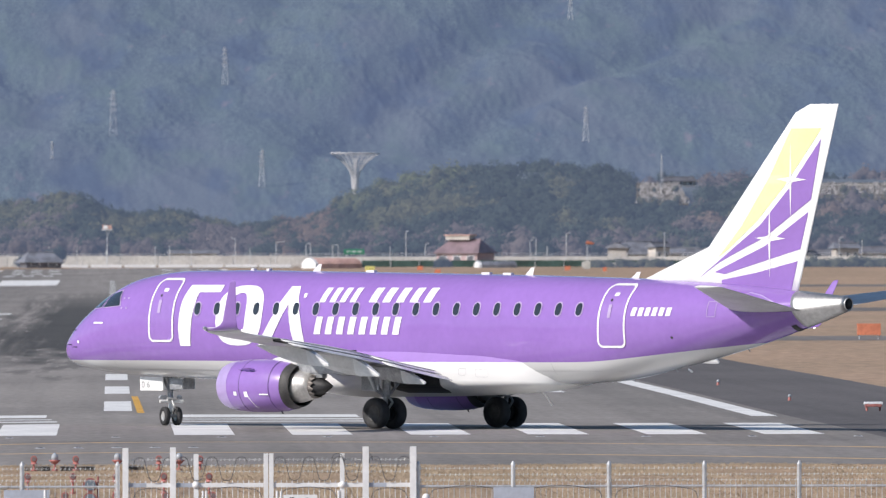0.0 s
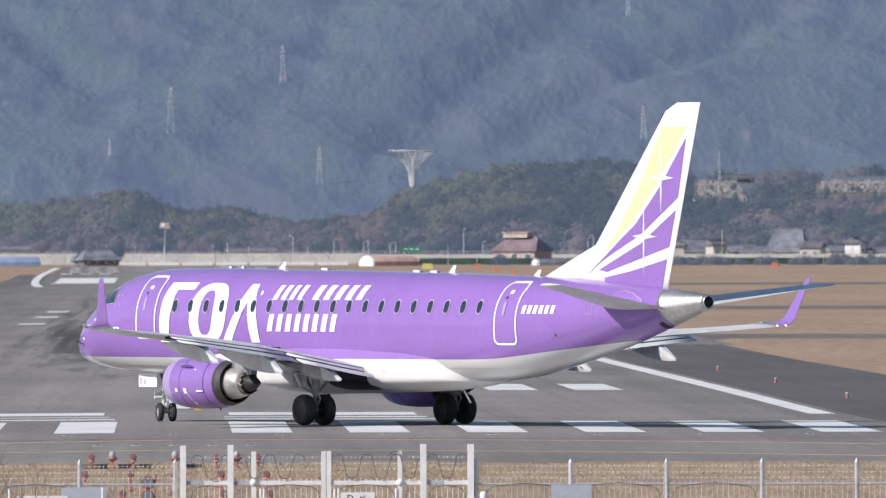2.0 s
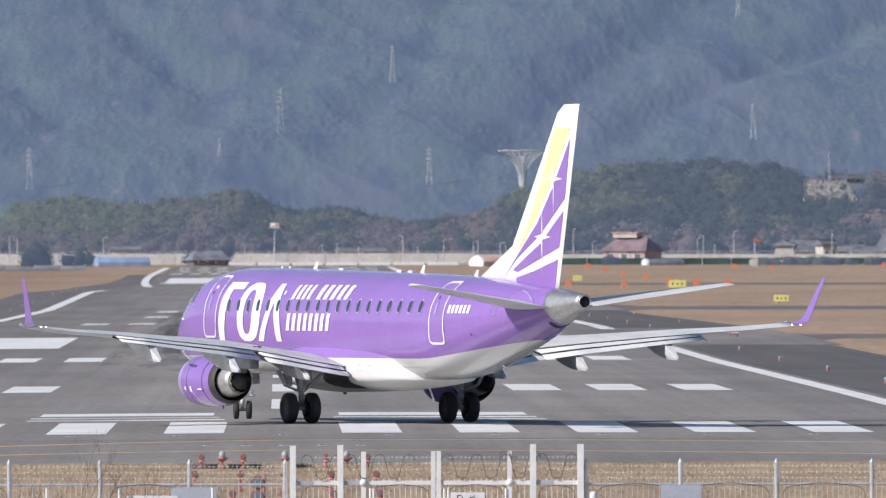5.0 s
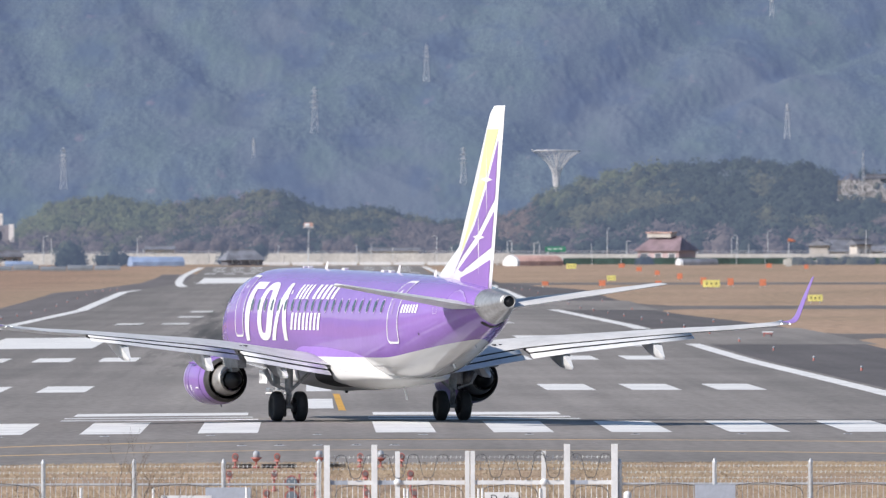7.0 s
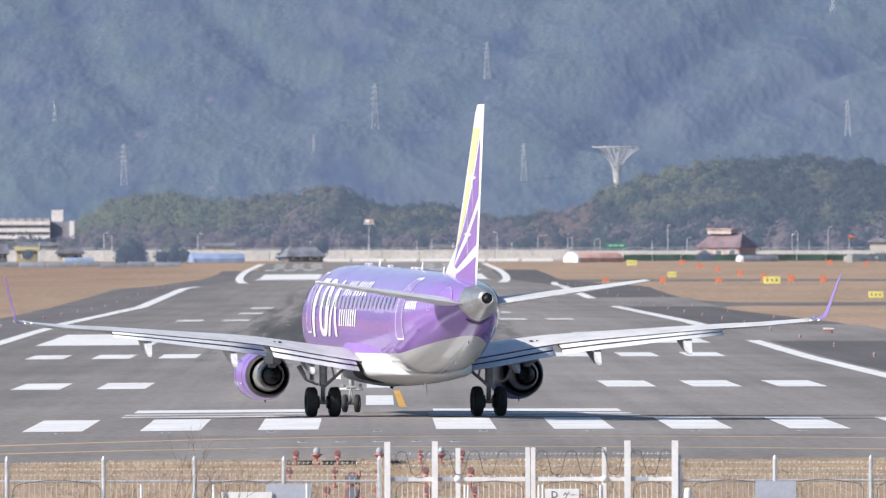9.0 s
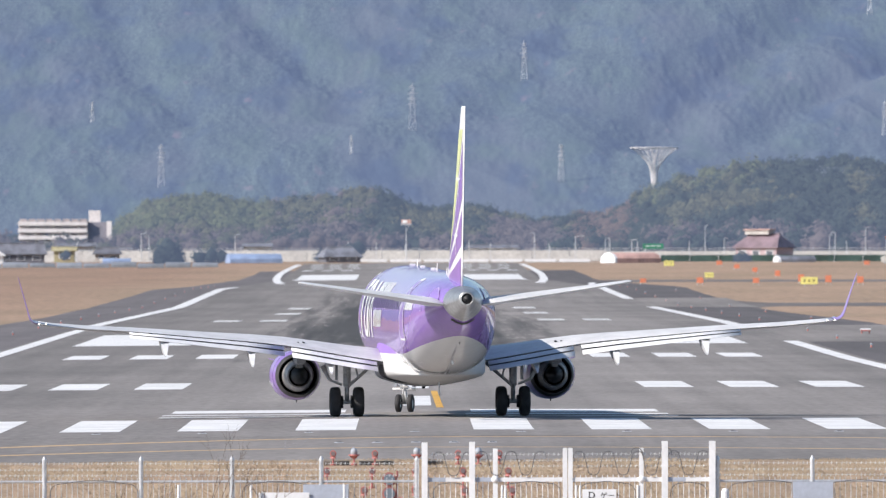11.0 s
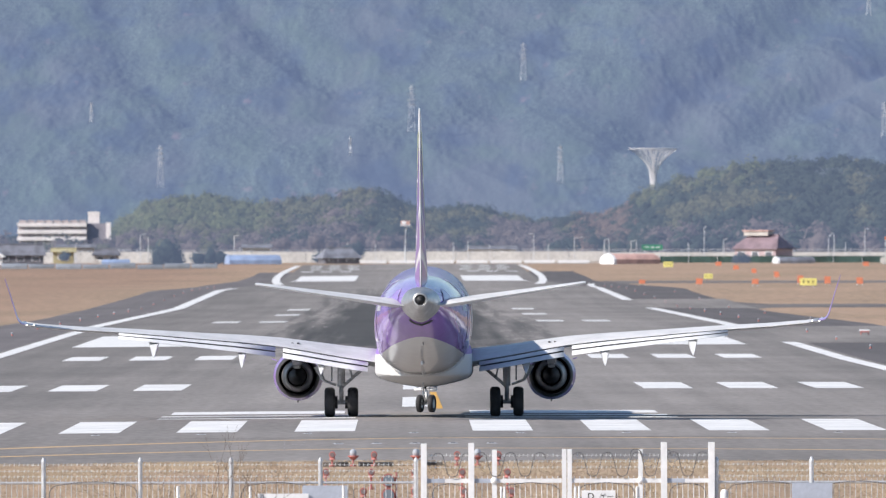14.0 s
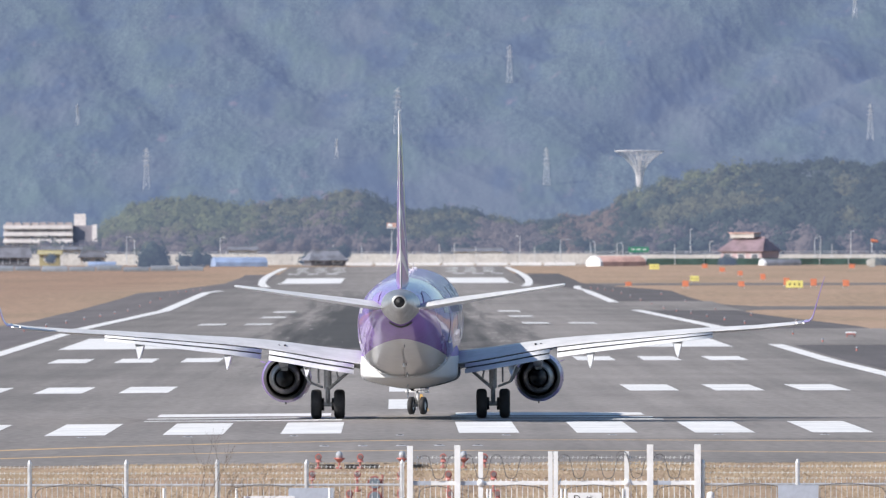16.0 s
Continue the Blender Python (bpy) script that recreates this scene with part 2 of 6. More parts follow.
def asphalt(name, base, wheel_marks, left=0.80):
    """Asphalt with patches, long streaks and, on the runway, the black rubber of the touchdown zone."""
    m = mat(name, base, 0.85, 0, 0.14, 0.11, 3.5, 0.2, tint=[c * 0.74 for c in base], stretch=(1, 0.14, 1))
    n, l = m.node_tree.nodes, m.node_tree.links
    p = n["Principled BSDF"]
    col = n["Hue/Saturation/Value"].outputs[0]
    tc, mp = n.new("ShaderNodeTexCoord"), n.new("ShaderNodeMapping")
    l.new(tc.outputs["Object"], mp.inputs[0])
    mp.inputs["Scale"].default_value = (0.9, 0.006, 1)
    st = n.new("ShaderNodeTexNoise")
    st.inputs["Scale"].default_value, st.inputs["Detail"].default_value = 1.0, 5.0
    l.new(mp.outputs[0], st.inputs["Vector"])
    sep = n.new("ShaderNodeSeparateXYZ")
    l.new(tc.outputs["Object"], sep.inputs[0])

    def op(kind, a, b=None, c=None):
        k = n.new("ShaderNodeMath")
        k.operation = kind
        for i, v in enumerate((a, b, c)):
            if isinstance(v, (int, float)):
                k.inputs[i].default_value = v
            elif v is not None:
                l.new(v, k.inputs[i])
        return k.outputs[0]

    def ramp(v, a, b, c=0.0, d=1.0):
        k = n.new("ShaderNodeMapRange")
        for i, q in enumerate((a, b, c, d)):
            k.inputs[i + 1].default_value = q
        l.new(v, k.inputs[0])
        return k.outputs[0]
    streak = ramp(st.outputs["Fac"], 0.33, 0.7, 0.86, 1.09)
    mp3, bn = n.new("ShaderNodeMapping"), n.new("ShaderNodeTexNoise")
    mp3.inputs["Scale"].default_value = (0.035, 0.05, 1)
    bn.inputs["Scale"].default_value, bn.inputs["Detail"].default_value = 1.0, 4.0
    l.new(tc.outputs["Object"], mp3.inputs[0])
    l.new(mp3.outputs[0], bn.inputs["Vector"])
    streak = op("MULTIPLY", streak, ramp(bn.outputs["Fac"], 0.35, 0.68, 1.05, 0.90))
    streak = op("MULTIPLY", streak, ramp(op("ADD", sep.outputs["X"], op("MULTIPLY", bn.outputs["Fac"], 8.0)), -14.0, 0.0, left, 1.0))
    if wheel_marks:
        streak = op("MULTIPLY", streak, ramp(op("ADD", sep.outputs["X"], op("MULTIPLY", bn.outputs["Fac"], 6.0)), 12.0, 22.0, 1.0, 0.82))
    fac = streak
    if wheel_marks:
        x, y = sep.outputs["X"], sep.outputs["Y"]
        away = op("ABSOLUTE", op("ADD", x, 0.2))
        edge = op("MULTIPLY", op("SUBTRACT", st.outputs["Fac"], 0.5), 9.0)
        across = ramp(op("ADD", away, edge), 4.5, 9.0, 1.0, 0.0)
        patch = n.new("ShaderNodeTexNoise")
        patch.inputs["Scale"].default_value = 1.0
        mp2 = n.new("ShaderNodeMapping")
        mp2.inputs["Scale"].default_value = (0.5, 0.03, 1)
        l.new(tc.outputs["Object"], mp2.inputs[0])
        l.new(mp2.outputs[0], patch.inputs["Vector"])
        yy = op("ADD", y, op("MULTIPLY", op("SUBTRACT", patch.outputs["Fac"], 0.5), 420.0))
        along = op("MULTIPLY", ramp(yy, 630, 800), ramp(y, 1300, 1750, 1.0, 0.0))
        fl, mp4 = n.new("ShaderNodeTexNoise"), n.new("ShaderNodeMapping")
        mp4.inputs["Scale"].default_value = (2.1, 0.05, 1)
        fl.inputs["Scale"].default_value, fl.inputs["Detail"].default_value = 1.0, 3.0
        l.new(tc.outputs["Object"], mp4.inputs[0])
        l.new(mp4.outputs[0], fl.inputs["Vector"])
        body = op("MULTIPLY", across, along)
        fleck = ramp(op("ADD", fl.outputs["Fac"], op("MULTIPLY", body, 0.32)), 0.54, 0.575)
        dark = op("MULTIPLY", op("MULTIPLY", body, fleck), 0.80)
        fac = op("MULTIPLY", streak, op("SUBTRACT", 1.0, dark))
    mul = n.new("ShaderNodeMix")
    mul.data_type, mul.blend_type = "RGBA", "MULTIPLY"
    mul.inputs[0].default_value = 1.0
    comb = n.new("ShaderNodeCombineColor")
    for i in range(3):
        l.new(fac, comb.inputs[i])
    l.new(col, mul.inputs[6])
    l.new(comb.outputs[0], mul.inputs[7])
    l.new(mul.outputs[2], p.inputs["Base Color"])
    return m


M_GRASS = ground_material()
M_RUNWAY = asphalt("runway_asphalt", (0.238, 0.217, 0.203), True, 0.72)
M_SHOULDER = asphalt("shoulder_asphalt", (0.100, 0.089, 0.089), False, 1.35)
M_TAXI = asphalt("taxiway_asphalt", (0.215, 0.195, 0.182), False)

ground = sheet("ground", [-4000, -600, -120, -34, 0, 36, 120, 600, 4000], -3000, 9000, 0.0, M_GRASS)
tagged(ground, "dry straw-coloured winter grass round the runway", "grass")


def wob(base, amp, seed):
    return lambda y: base + amp * (math.sin(y / 140.0 + seed) + 0.5 * math.sin(y / 60.0 + 2.1 * seed))


shoulder = sheet("pavement", [wob(-28.5, 0.5, 1), 0, wob(30.3, 0.5, 2)], 357, 2700, 0.004, M_SHOULDER)
tagged(shoulder, "dark grey asphalt shoulder beside the runway", "pavement")
runway = sheet("runway", [-21.6, -7, 0, 7, 21.9], 404, 2960, 0.012, M_RUNWAY)
tagged(runway, "grey asphalt runway with black rubber marks", "runway")
apron = sheet("blast_pad", [-120, -28, 0, 31, 120], 357, 404, 0.008, M_TAXI)
tagged(apron, "grey asphalt turning area before the threshold", "pavement")
M_STRIP = asphalt("narrow_taxiway_asphalt", (0.150, 0.133, 0.125), False, 1.0)


def fillet(y0, y1, wide, edge=29.6):
    """Rounded asphalt corner from the shoulder (at y0) out to a taxiway (at y1)."""
    ob = sheet("taxiway_corner", [edge, lambda y: edge + 0.2 + wide * ((y - y0) / (y1 - y0)) ** 2.6], min(y0, y1), max(y0, y1), 0.006, M_STRIP, step=8.0)
    tagged(ob, "rounded dark asphalt corner of a taxiway", "taxiway")


for y0, y1, x0 in ((846, 884, 29.5), (1285, 1345, 29.0), (2080, 2300, 30.0)):
    tx = sheet("taxiway", [x0, 200], y0, y1, 0.009, M_STRIP)
    tagged(tx, "narrow grey asphalt taxiway through the grass", "taxiway")
for y0, y1, wide in ((790, 846, 3.0), (945, 884, 2.5), (1220, 1285, 3.0), (1430, 1345, 3.5), (1950, 2080, 5.0)):
    fillet(y0, y1, wide)

# where taxiways cross the shoulder the asphalt is paler
for y0, y1 in ((800, 940), (1268, 1420)):
    jn = sheet("taxiway_junction", [21.9, wob(31.0, 0.5, 2)], y0, y1, 0.012, M_TAXI)
    tagged(jn, "pale grey asphalt where a taxiway meets the runway", "taxiway")


def mark(name, xs, y0, y1, material=None, label=""):
    up = 0.016 if y0 < 900 else 0.04
    return sheet(name, xs, y0, y1, up, material or M_MARK, runway, label=label)


# threshold bars: six each side
for side in (-1, 1):
    for k in range(6):
        a = (1.82 if side > 0 else 1.58) + k * 3.40
        xs = sorted((side * a, side * (a + 1.74)))
        mark("threshold_bar", xs, 417.5, 446)
# worn designation strokes beyond the bars
for x0, x1 in ((-7.9, -1.7), (1.75, 8.4)):
    mark("designation_stroke", [x0, x1], 453.0, 457.0, M_MARK_WORN)
    mark("designation_stroke", [x0, x1 - 0.2], 460.2, 463.2, M_MARK_WORN)
    mark("designation_stroke", [x0 + 0.2, x1 - 0.4], 467.0, 474.9)
# touchdown-zone bars
for y0, y1, n in ((548, 574, 3), (706, 729, 3), (1000, 1026, 2), (1120, 1150, 1), (1235, 1268, 1)):
    for side in (-1, 1):
        for k in range(n):
            a = (8.86 if side > 0 else 8.62) + k * 3.24
            mark("touchdown_bar", sorted((side * a, side * (a + 1.86))), y0, y1, M_MARK if y0 < 900 else M_MARK_WORN)
for side in (-1, 1):
    mark("aiming_bar", sorted((side * 12.0, side * 18.4)), 790, 872)
# centre line
for k in range(34):
    y0 = 484 + 61 * k + (2 if k == 0 else 0)
    mark("centre_dash", [-0.25, 0.70] if k < 3 else [-0.2, 0.65], y0, y0 + 31, M_MARK if k < 3 else M_MARK_WORN)
# side stripes, broken where taxi lines cross
for y0, y1, w in ((404, 946, 0.42), (946, 1180, 0.5), (1180, 1730, 0.55)):
    mark("side_stripe", [-20.9 - w, -20.9 + w], y0, y1)
for y0, y1, w in ((468, 806, 0.42), (926, 1270, 0.5), (1400, 1600, 0.5)):
    mark("side_stripe", [21.1 - w, 21.1 + w], y0, y1)
# far end of the runway
for side in (-1, 1):
    mark("far_bar", sorted((side * 9.0, side * 19.2)), 2330, 2570)
    for k in range(3):
        for y0, y1 in ((2690, 2715), (2760, 2785), (2830, 2850), (2890, 2915)):
            a = 9.5 + k * 3.6 + (y0 % 3) * 0.6
            mark("far_dash", sorted((side * a, side * (a + 2.2))), y0, y1, M_MARK_WORN)


def ribbon(name, pts, width, material, parent, up):
    """A painted line through the points (x, y)."""
    verts, faces = [], []
    for i, (x, y) in enumerate(pts):
        a, b = pts[max(i - 1, 0)], pts[min(i + 1, len(pts) - 1)]
        d = Vector((b[0] - a[0], b[1] - a[1])).normalized()
        o = Vector((-d.y, d.x)) * width / 2
        verts += [(x + o.x, y + o.y, rise(y + o.y) + fall(x + o.x) + up), (x - o.x, y - o.y, rise(y - o.y) + fall(x - o.x) + up)]
        if i:
            faces.append((2 * i - 2, 2 * i - 1, 2 * i + 1, 2 * i))
    return solid(name, verts, faces, material, parent)


def arc(c, top, fall_l, fall_r):
    return [(x, top - (fall_l if x < c else fall_r) * ((x - c) / 12.0) ** 2) for x in np.linspace(-30, 40, 36)]


ribbon("turning_line", arc(3.0, 402.0, 12.0, 6.0), 0.95, M_LINE, apron, 0.0105)
ribbon("turning_line", arc(1.0, 380.5, 11.0, 6.0), 0.95, M_LINE, apron, 0.0105)
ribbon("lead_in_dash", [(0.86 + 0.0022 * (535 - y), y) for y in range(480, 536, 11)], 0.24, mat("marking_orange", (0.62, 0.34, 0.05), 0.7, 0, 0.1, 0.3, 3), runway, 0.016)
# white edge lines bend round the far turning pad
def bend(pts, n=24):
    path = smooth_table([(k, x, y) for k, (x, y) in enumerate(pts)])
    return [tuple(path((len(pts) - 1) * k / n)) for k in range(n + 1)]


for side in (-1, 1):
    ribbon("far_curve", bend([(side * 17.8, 1995), (side * 19.8, 2170), (side * 22.7, 2470), (side * 23.3, 2680), (side * 22.4, 2920)]), 1.3, M_MARK, runway, 0.05)
ribbon("side_stripe", bend([(21.3, 1600), (22.6, 1800), (25.2, 2010)], 10), 0.9, M_MARK, runway, 0.05)
# pale scuffs left by turning tyres
M_SCUFF = mat("pale_scuff", (0.27, 0.25, 0.24), 0.8, 0, 0.2, 0.5, 5)
for p, q in (((-3.45, 400), (-3.27, 378)), ((-3.22, 379), (-3.12, 393)), ((-3.07, 392), (-2.98, 381)), ((-2.93, 382), (-2.82, 400)), ((7.6, 398), (7.9, 379))):
    ribbon("scuff_mark", [p, q], 0.045, M_SCUFF, apron, 0.0105)


# ---------------------------------------------------------------- distance
def sight(u, v, d):
    """The place d metres out, u ticks right of the runway axis and v ticks above eye level."""
    return Vector((u * TICK * d, d, EYE + v * TICK * d))


def value_noise(x, y, seed):
    """Smooth noise from -1 to 1 on arrays."""
    xi, yi = np.floor(x).astype(np.int64), np.floor(y).astype(np.int64)
    fx, fy = x - xi, y - yi
    fx, fy = fx * fx * (3 - 2 * fx), fy * fy * (3 - 2 * fy)

    def h(a, b):
        k = (a * 374761393 + b * 668265263 + seed * 974711) & 0x7FFFFFFF
        k = ((k ^ (k >> 13)) * 1274126177) & 0x7FFFFFFF
        return ((k ^ (k >> 16)) & 0xFFFF) / 32767.5 - 1
    return (h(xi, yi) * (1 - fx) + h(xi + 1, yi) * fx) * (1 - fy) + (h(xi, yi + 1) * (1 - fx) + h(xi + 1, yi + 1) * fx) * fy


def mountain_z(x, y):
    """The mountain's surface without its trees."""
    s = (y - 4150) / 700
    z = EYE + (40 + 500 * np.clip(s, -0.2, 1.4) ** 0.9 if np.isscalar(s) else 40 + 500 * np.sign(s) * np.abs(s) ** 0.9) * TICK * y
    k = np.clip((y - 4130) / 160, 0, 1)
    w = x + 0.10 * (y - 4150)
    rid = 1 - np.abs(value_noise(w / 55 + 3.3, y / 230, 5))
    rid2 = 1 - np.abs(value_noise(w / 27 + 0.11 * y / 27, y / 110, 9))
    big = value_noise(x / 120 + 0.4, y / 300, 21)
    z = z + k * (3.2 * (rid - 0.6) + 2.2 * (rid2 - 0.6) + 3.5 * big)
    # the long spur that comes down from the upper right to the foot of the funnel tower
    crest = 128 - (4800 - y) * 0.155
    z = z + k * 3.5 * np.exp(-((x - crest) / 30.0) ** 2) + k * 2.5 * np.exp(-((x - crest + 70 - (y - 4300) * 0.1) / 22.0) ** 2)
    # gullies: depth, half width, and their line as (y, x) down the slope
    for deep, wide, line in ((4.5, 13.0, ((4250, 58), (4332, 71), (4415, 84), (4503, 98), (4623, 122), (4900, 170))),
                             (3.5, 11.0, ((4300, 96), (4377, 110), (4444, 123), (4531, 153), (4700, 200))),
                             (3.0, 10.0, ((4330, -10), (4387, -16), (4473, -22), (4605, -40), (4850, -70))),
                             (2.5, 9.0, ((4280, -75), (4400, -68), (4520, -86), (4700, -95))),
                             (2.5, 10.0, ((4350, 20), (4480, 38), (4600, 52), (4800, 60)))):
        xl = np.interp(y, [q[0] for q in line], [q[1] for q in line])
        fade = np.clip((y - line[0][0]) / 60, 0, 1)
        z = z - 1.15 * fade * deep * np.exp(-((x - xl) / wide) ** 2)
    return z


def build_mountain():
    xs = np.arange(-190, 345, 0.62)
    ys = np.concatenate([np.arange(4060, 4700, 1.7), np.arange(4700, 4960, 4.0)])
    X, Y = np.meshgrid(xs, ys)
    Z = mountain_z(X, np.maximum(Y, 4150.0))
    Z = np.where(Y < 4150, Z - (4150 - Y) * 0.25, Z)
    W = X + 0.16 * (Y - 4150)
    spur = 0.9 * (1 - np.abs(value_noise(W / 15.0 + 1.7, Y / 70.0, 41))) + 0.5 * (1 - np.abs(value_noise((X - 0.1 * Y) / 8.0, Y / 34.0, 43)))
    Z = Z + np.clip((Y - 4150) / 60, 0, 1) * (spur - 0.7)
    grain = value_noise(X / 1.6, Y / 14.0, 31) * 0.17 + value_noise(X / 0.9 + 7, Y / 8.0, 33) * 0.15
    clump = value_noise(X / 5.5, Y / 44.0, 35) + 0.7 * value_noise(X / 12.0, Y / 80.0, 37)
    Z = Z + grain * (1.0 + 0.5 * clump) + 0.42 * clump
    nx, ny = len(xs), len(ys)
    mesh = bpy.data.meshes.new("mountain")
    mesh.vertices.add(nx * ny)
    mesh.vertices.foreach_set("co", np.stack([X, Y, Z], -1).astype(np.float32).ravel())
    i = np.arange((ny - 1) * (nx - 1))
    r, c = i // (nx - 1), i % (nx - 1)
    a = r * nx + c
    quads = np.stack([a, a + 1, a + nx + 1, a + nx], -1).astype(np.int32)
    mesh.loops.add(quads.size)
    mesh.loops.foreach_set("vertex_index", quads.ravel())
    mesh.polygons.add(len(quads))
    mesh.polygons.foreach_set("loop_start", np.arange(0, quads.size, 4, dtype=np.int32))
    mesh.update(calc_edges=True)
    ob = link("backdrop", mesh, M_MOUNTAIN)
    return tagged(ob, "far forested mountainside with a painted blue haze glow", "mountain", kind="structure")


def mountain_material():
    m = mat("hazed_far_forest", (0.053, 0.072, 0.064), 1.0, 0, 0.34, 0.03, 1.4, 0, tint=(0.043, 0.060, 0.060), stretch=(1, 0.13, 1))
    n, l = m.node_tree.nodes, m.node_tree.links
    p = n["Principled BSDF"]
    p.inputs["Specular IOR Level"].default_value = 0.0
    col = n["Hue/Saturation/Value"].outputs[0]
    tc = n.new("ShaderNodeTexCoord")
    mp = n.new("ShaderNodeMapping")
    mp.inputs["Scale"].default_value = (1, 0.14, 1)
    l.new(tc.outputs["Object"], mp.inputs[0])
    for scale, lo, hi, amount, tone in ((0.028, 0.46, 0.62, 0.6, (0.068, 0.076, 0.078)), (0.05, 0.50, 0.66, 0.65, (0.054, 0.080, 0.058)), (0.06, 0.52, 0.66, 0.65, (0.027, 0.042, 0.062)), (0.16, 0.66, 0.76, 0.6, (0.125, 0.096, 0.100))):
        t = n.new("ShaderNodeTexNoise")
        t.inputs["Scale"].default_value, t.inputs["Detail"].default_value = scale, 4.0
        l.new(mp.outputs[0], t.inputs["Vector"])
        r = n.new("ShaderNodeMapRange")
        r.inputs[1].default_value, r.inputs[2].default_value, r.inputs[4].default_value = lo, hi, amount
        l.new(t.outputs["Fac"], r.inputs[0])
        mx = n.new("ShaderNodeMix")
        mx.data_type = "RGBA"
        mx.inputs[7].default_value = (*tone, 1)
        l.new(r.outputs[0], mx.inputs[0])
        l.new(col, mx.inputs[6])
        col = mx.outputs[2]
    l.new(col, p.inputs["Base Color"])
    # several kilometres of haze, painted as a blue glow on this backdrop
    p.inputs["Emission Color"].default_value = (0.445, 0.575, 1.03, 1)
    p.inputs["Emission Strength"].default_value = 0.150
    return m


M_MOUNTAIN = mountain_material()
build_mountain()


def build_range():
    """Unseen ridges added all round the horizon, to be mirrored in the paintwork."""
    verts, faces, n = [], [], 96
    for i in range(n + 1):
        a = 2 * math.pi * i / n
        hgt = 300 + 70 * math.sin(3 * a + 1) + 45 * math.sin(7 * a) + 25 * math.sin(17 * a + 2)
        for r, z in ((5300, 0), (5700, 0.45), (6300, 1.0), (7000, 0.2)):
            verts.append((r * math.sin(a), 400 + r * math.cos(a), -5 + hgt * z))
        if i:
            for j in range(3):
                faces.append((4 * i - 4 + j, 4 * i + j, 4 * i + j + 1, 4 * i - 3 + j))
    return tagged(solid("unseen_ridges", verts, faces, M_MOUNTAIN, smooth=True), "unseen ring of blue ridges added for reflections", "mountain", kind="structure")


build_range()


def ico():
    bm = bmesh.new()
    bmesh.ops.create_icosphere(bm, subdivisions=1, radius=1)
    v = np.array([q.co[:] for q in bm.verts])
    f = np.array([[q.index for q in p.verts] for p in bm.faces], dtype=np.int32)
    bm.free()
    return v, f


ICO_V, ICO_F = ico()


def crowns(name, items, material, label, rough=0.5, tufts=260):
    """Many uneven tree crowns in one mesh: a lumpy core under a coat of leaf tufts; items: centre and the three half sizes."""
    rng = np.random.default_rng(len(items))
    allv, allf, base = [], [], 0
    for c, s in items:
        o = rng.uniform(0, 50, 3)
        waves = [(am, rng.normal(size=(3, 3)) * fr) for fr, am in ((1.5, 0.42), (3.2, 0.34), (6.0, 0.22))]

        def lumps(d):
            return 1 + rough * sum(am * np.sin(d @ q[0] + o[0]) * np.cos(d @ q[1] + o[1]) for am, q in waves)
        v = ICO_V * (0.86 * lumps(ICO_V))[:, None] * np.array(s) + np.array(c)
        q = rng.normal(size=(tufts, 3))
        q /= np.linalg.norm(q, axis=1)[:, None]
        q[:, 1] = -np.abs(q[:, 1])
        at = q * (lumps(q) * rng.uniform(0.88, 1.07, tufts))[:, None] * np.array(s) + np.array(c)
        face = q + rng.normal(0, 0.2, (tufts, 3)) + np.array((0, 0, 0.05))
        e1 = np.cross(face, rng.normal(size=(tufts, 3)))
        e1 /= np.linalg.norm(e1, axis=1)[:, None]
        e2 = np.cross(face, e1)
        e2 /= np.linalg.norm(e2, axis=1)[:, None]
        sz = rng.uniform(0.07, 0.17, tufts)[:, None] * s[0]
        tri = np.stack([at + e1 * sz, at - e1 * sz * 0.5 + e2 * sz * 0.8, at - e1 * sz * 0.5 - e2 * sz * 0.8], 1).reshape(-1, 3)
        allf += [ICO_F + base, np.arange(3 * tufts, dtype=np.int32).reshape(-1, 3) + base + len(ICO_V)]
        allv += [v, tri]
        base += len(ICO_V) + 3 * tufts
    v, f = np.concatenate(allv), np.concatenate(allf)
    mesh = bpy.data.meshes.new(name)
    mesh.vertices.add(len(v))
    mesh.vertices.foreach_set("co", v.astype(np.float32).ravel())
    mesh.loops.add(f.size)
    mesh.loops.foreach_set("vertex_index", f.astype(np.int32).ravel())
    mesh.polygons.add(len(f))
    mesh.polygons.foreach_set("loop_start", np.arange(0, f.size, 3, dtype=np.int32))
    mesh.update(calc_edges=True)
    ob = link(name, mesh, material)
    return tagged(ob, label, "trees", kind="stuff")


M_EVERGREEN = mat("evergreen_leaves", (0.033, 0.044, 0.034), 0.95, 0, 0.12, 0.07, 2.0, 0.0, island=0.05, tint=(0.022, 0.032, 0.030))
M_OLIVE = mat("olive_leaves", (0.082, 0.082, 0.048), 0.95, 0, 0.16, 0.07, 2.0, 0.0, island=0.05, tint=(0.060, 0.066, 0.045))
M_BARE = mat("bare_winter_twigs", (0.100, 0.081, 0.076), 0.95, 0, 0.16, 0.07, 2.0, 0.0, island=0.05, tint=(0.082, 0.070, 0.070))
M_BAMBOO = mat("bamboo_leaves", (0.082, 0.092, 0.047), 0.95, 0, 0.16, 0.07, 2.0, 0.0, island=0.05, tint=(0.072, 0.086, 0.052))
M_HILLSOIL = mat("hill_undergrowth", (0.040, 0.050, 0.046), 1.0, 0, 0.3, 0.2, 1.5)
M_RUSSET = mat("russet_leaves", (0.120, 0.088, 0.070), 0.95, 0, 0.16, 0.07, 2.0, 0.0, island=0.05, tint=(0.080, 0.062, 0.056))


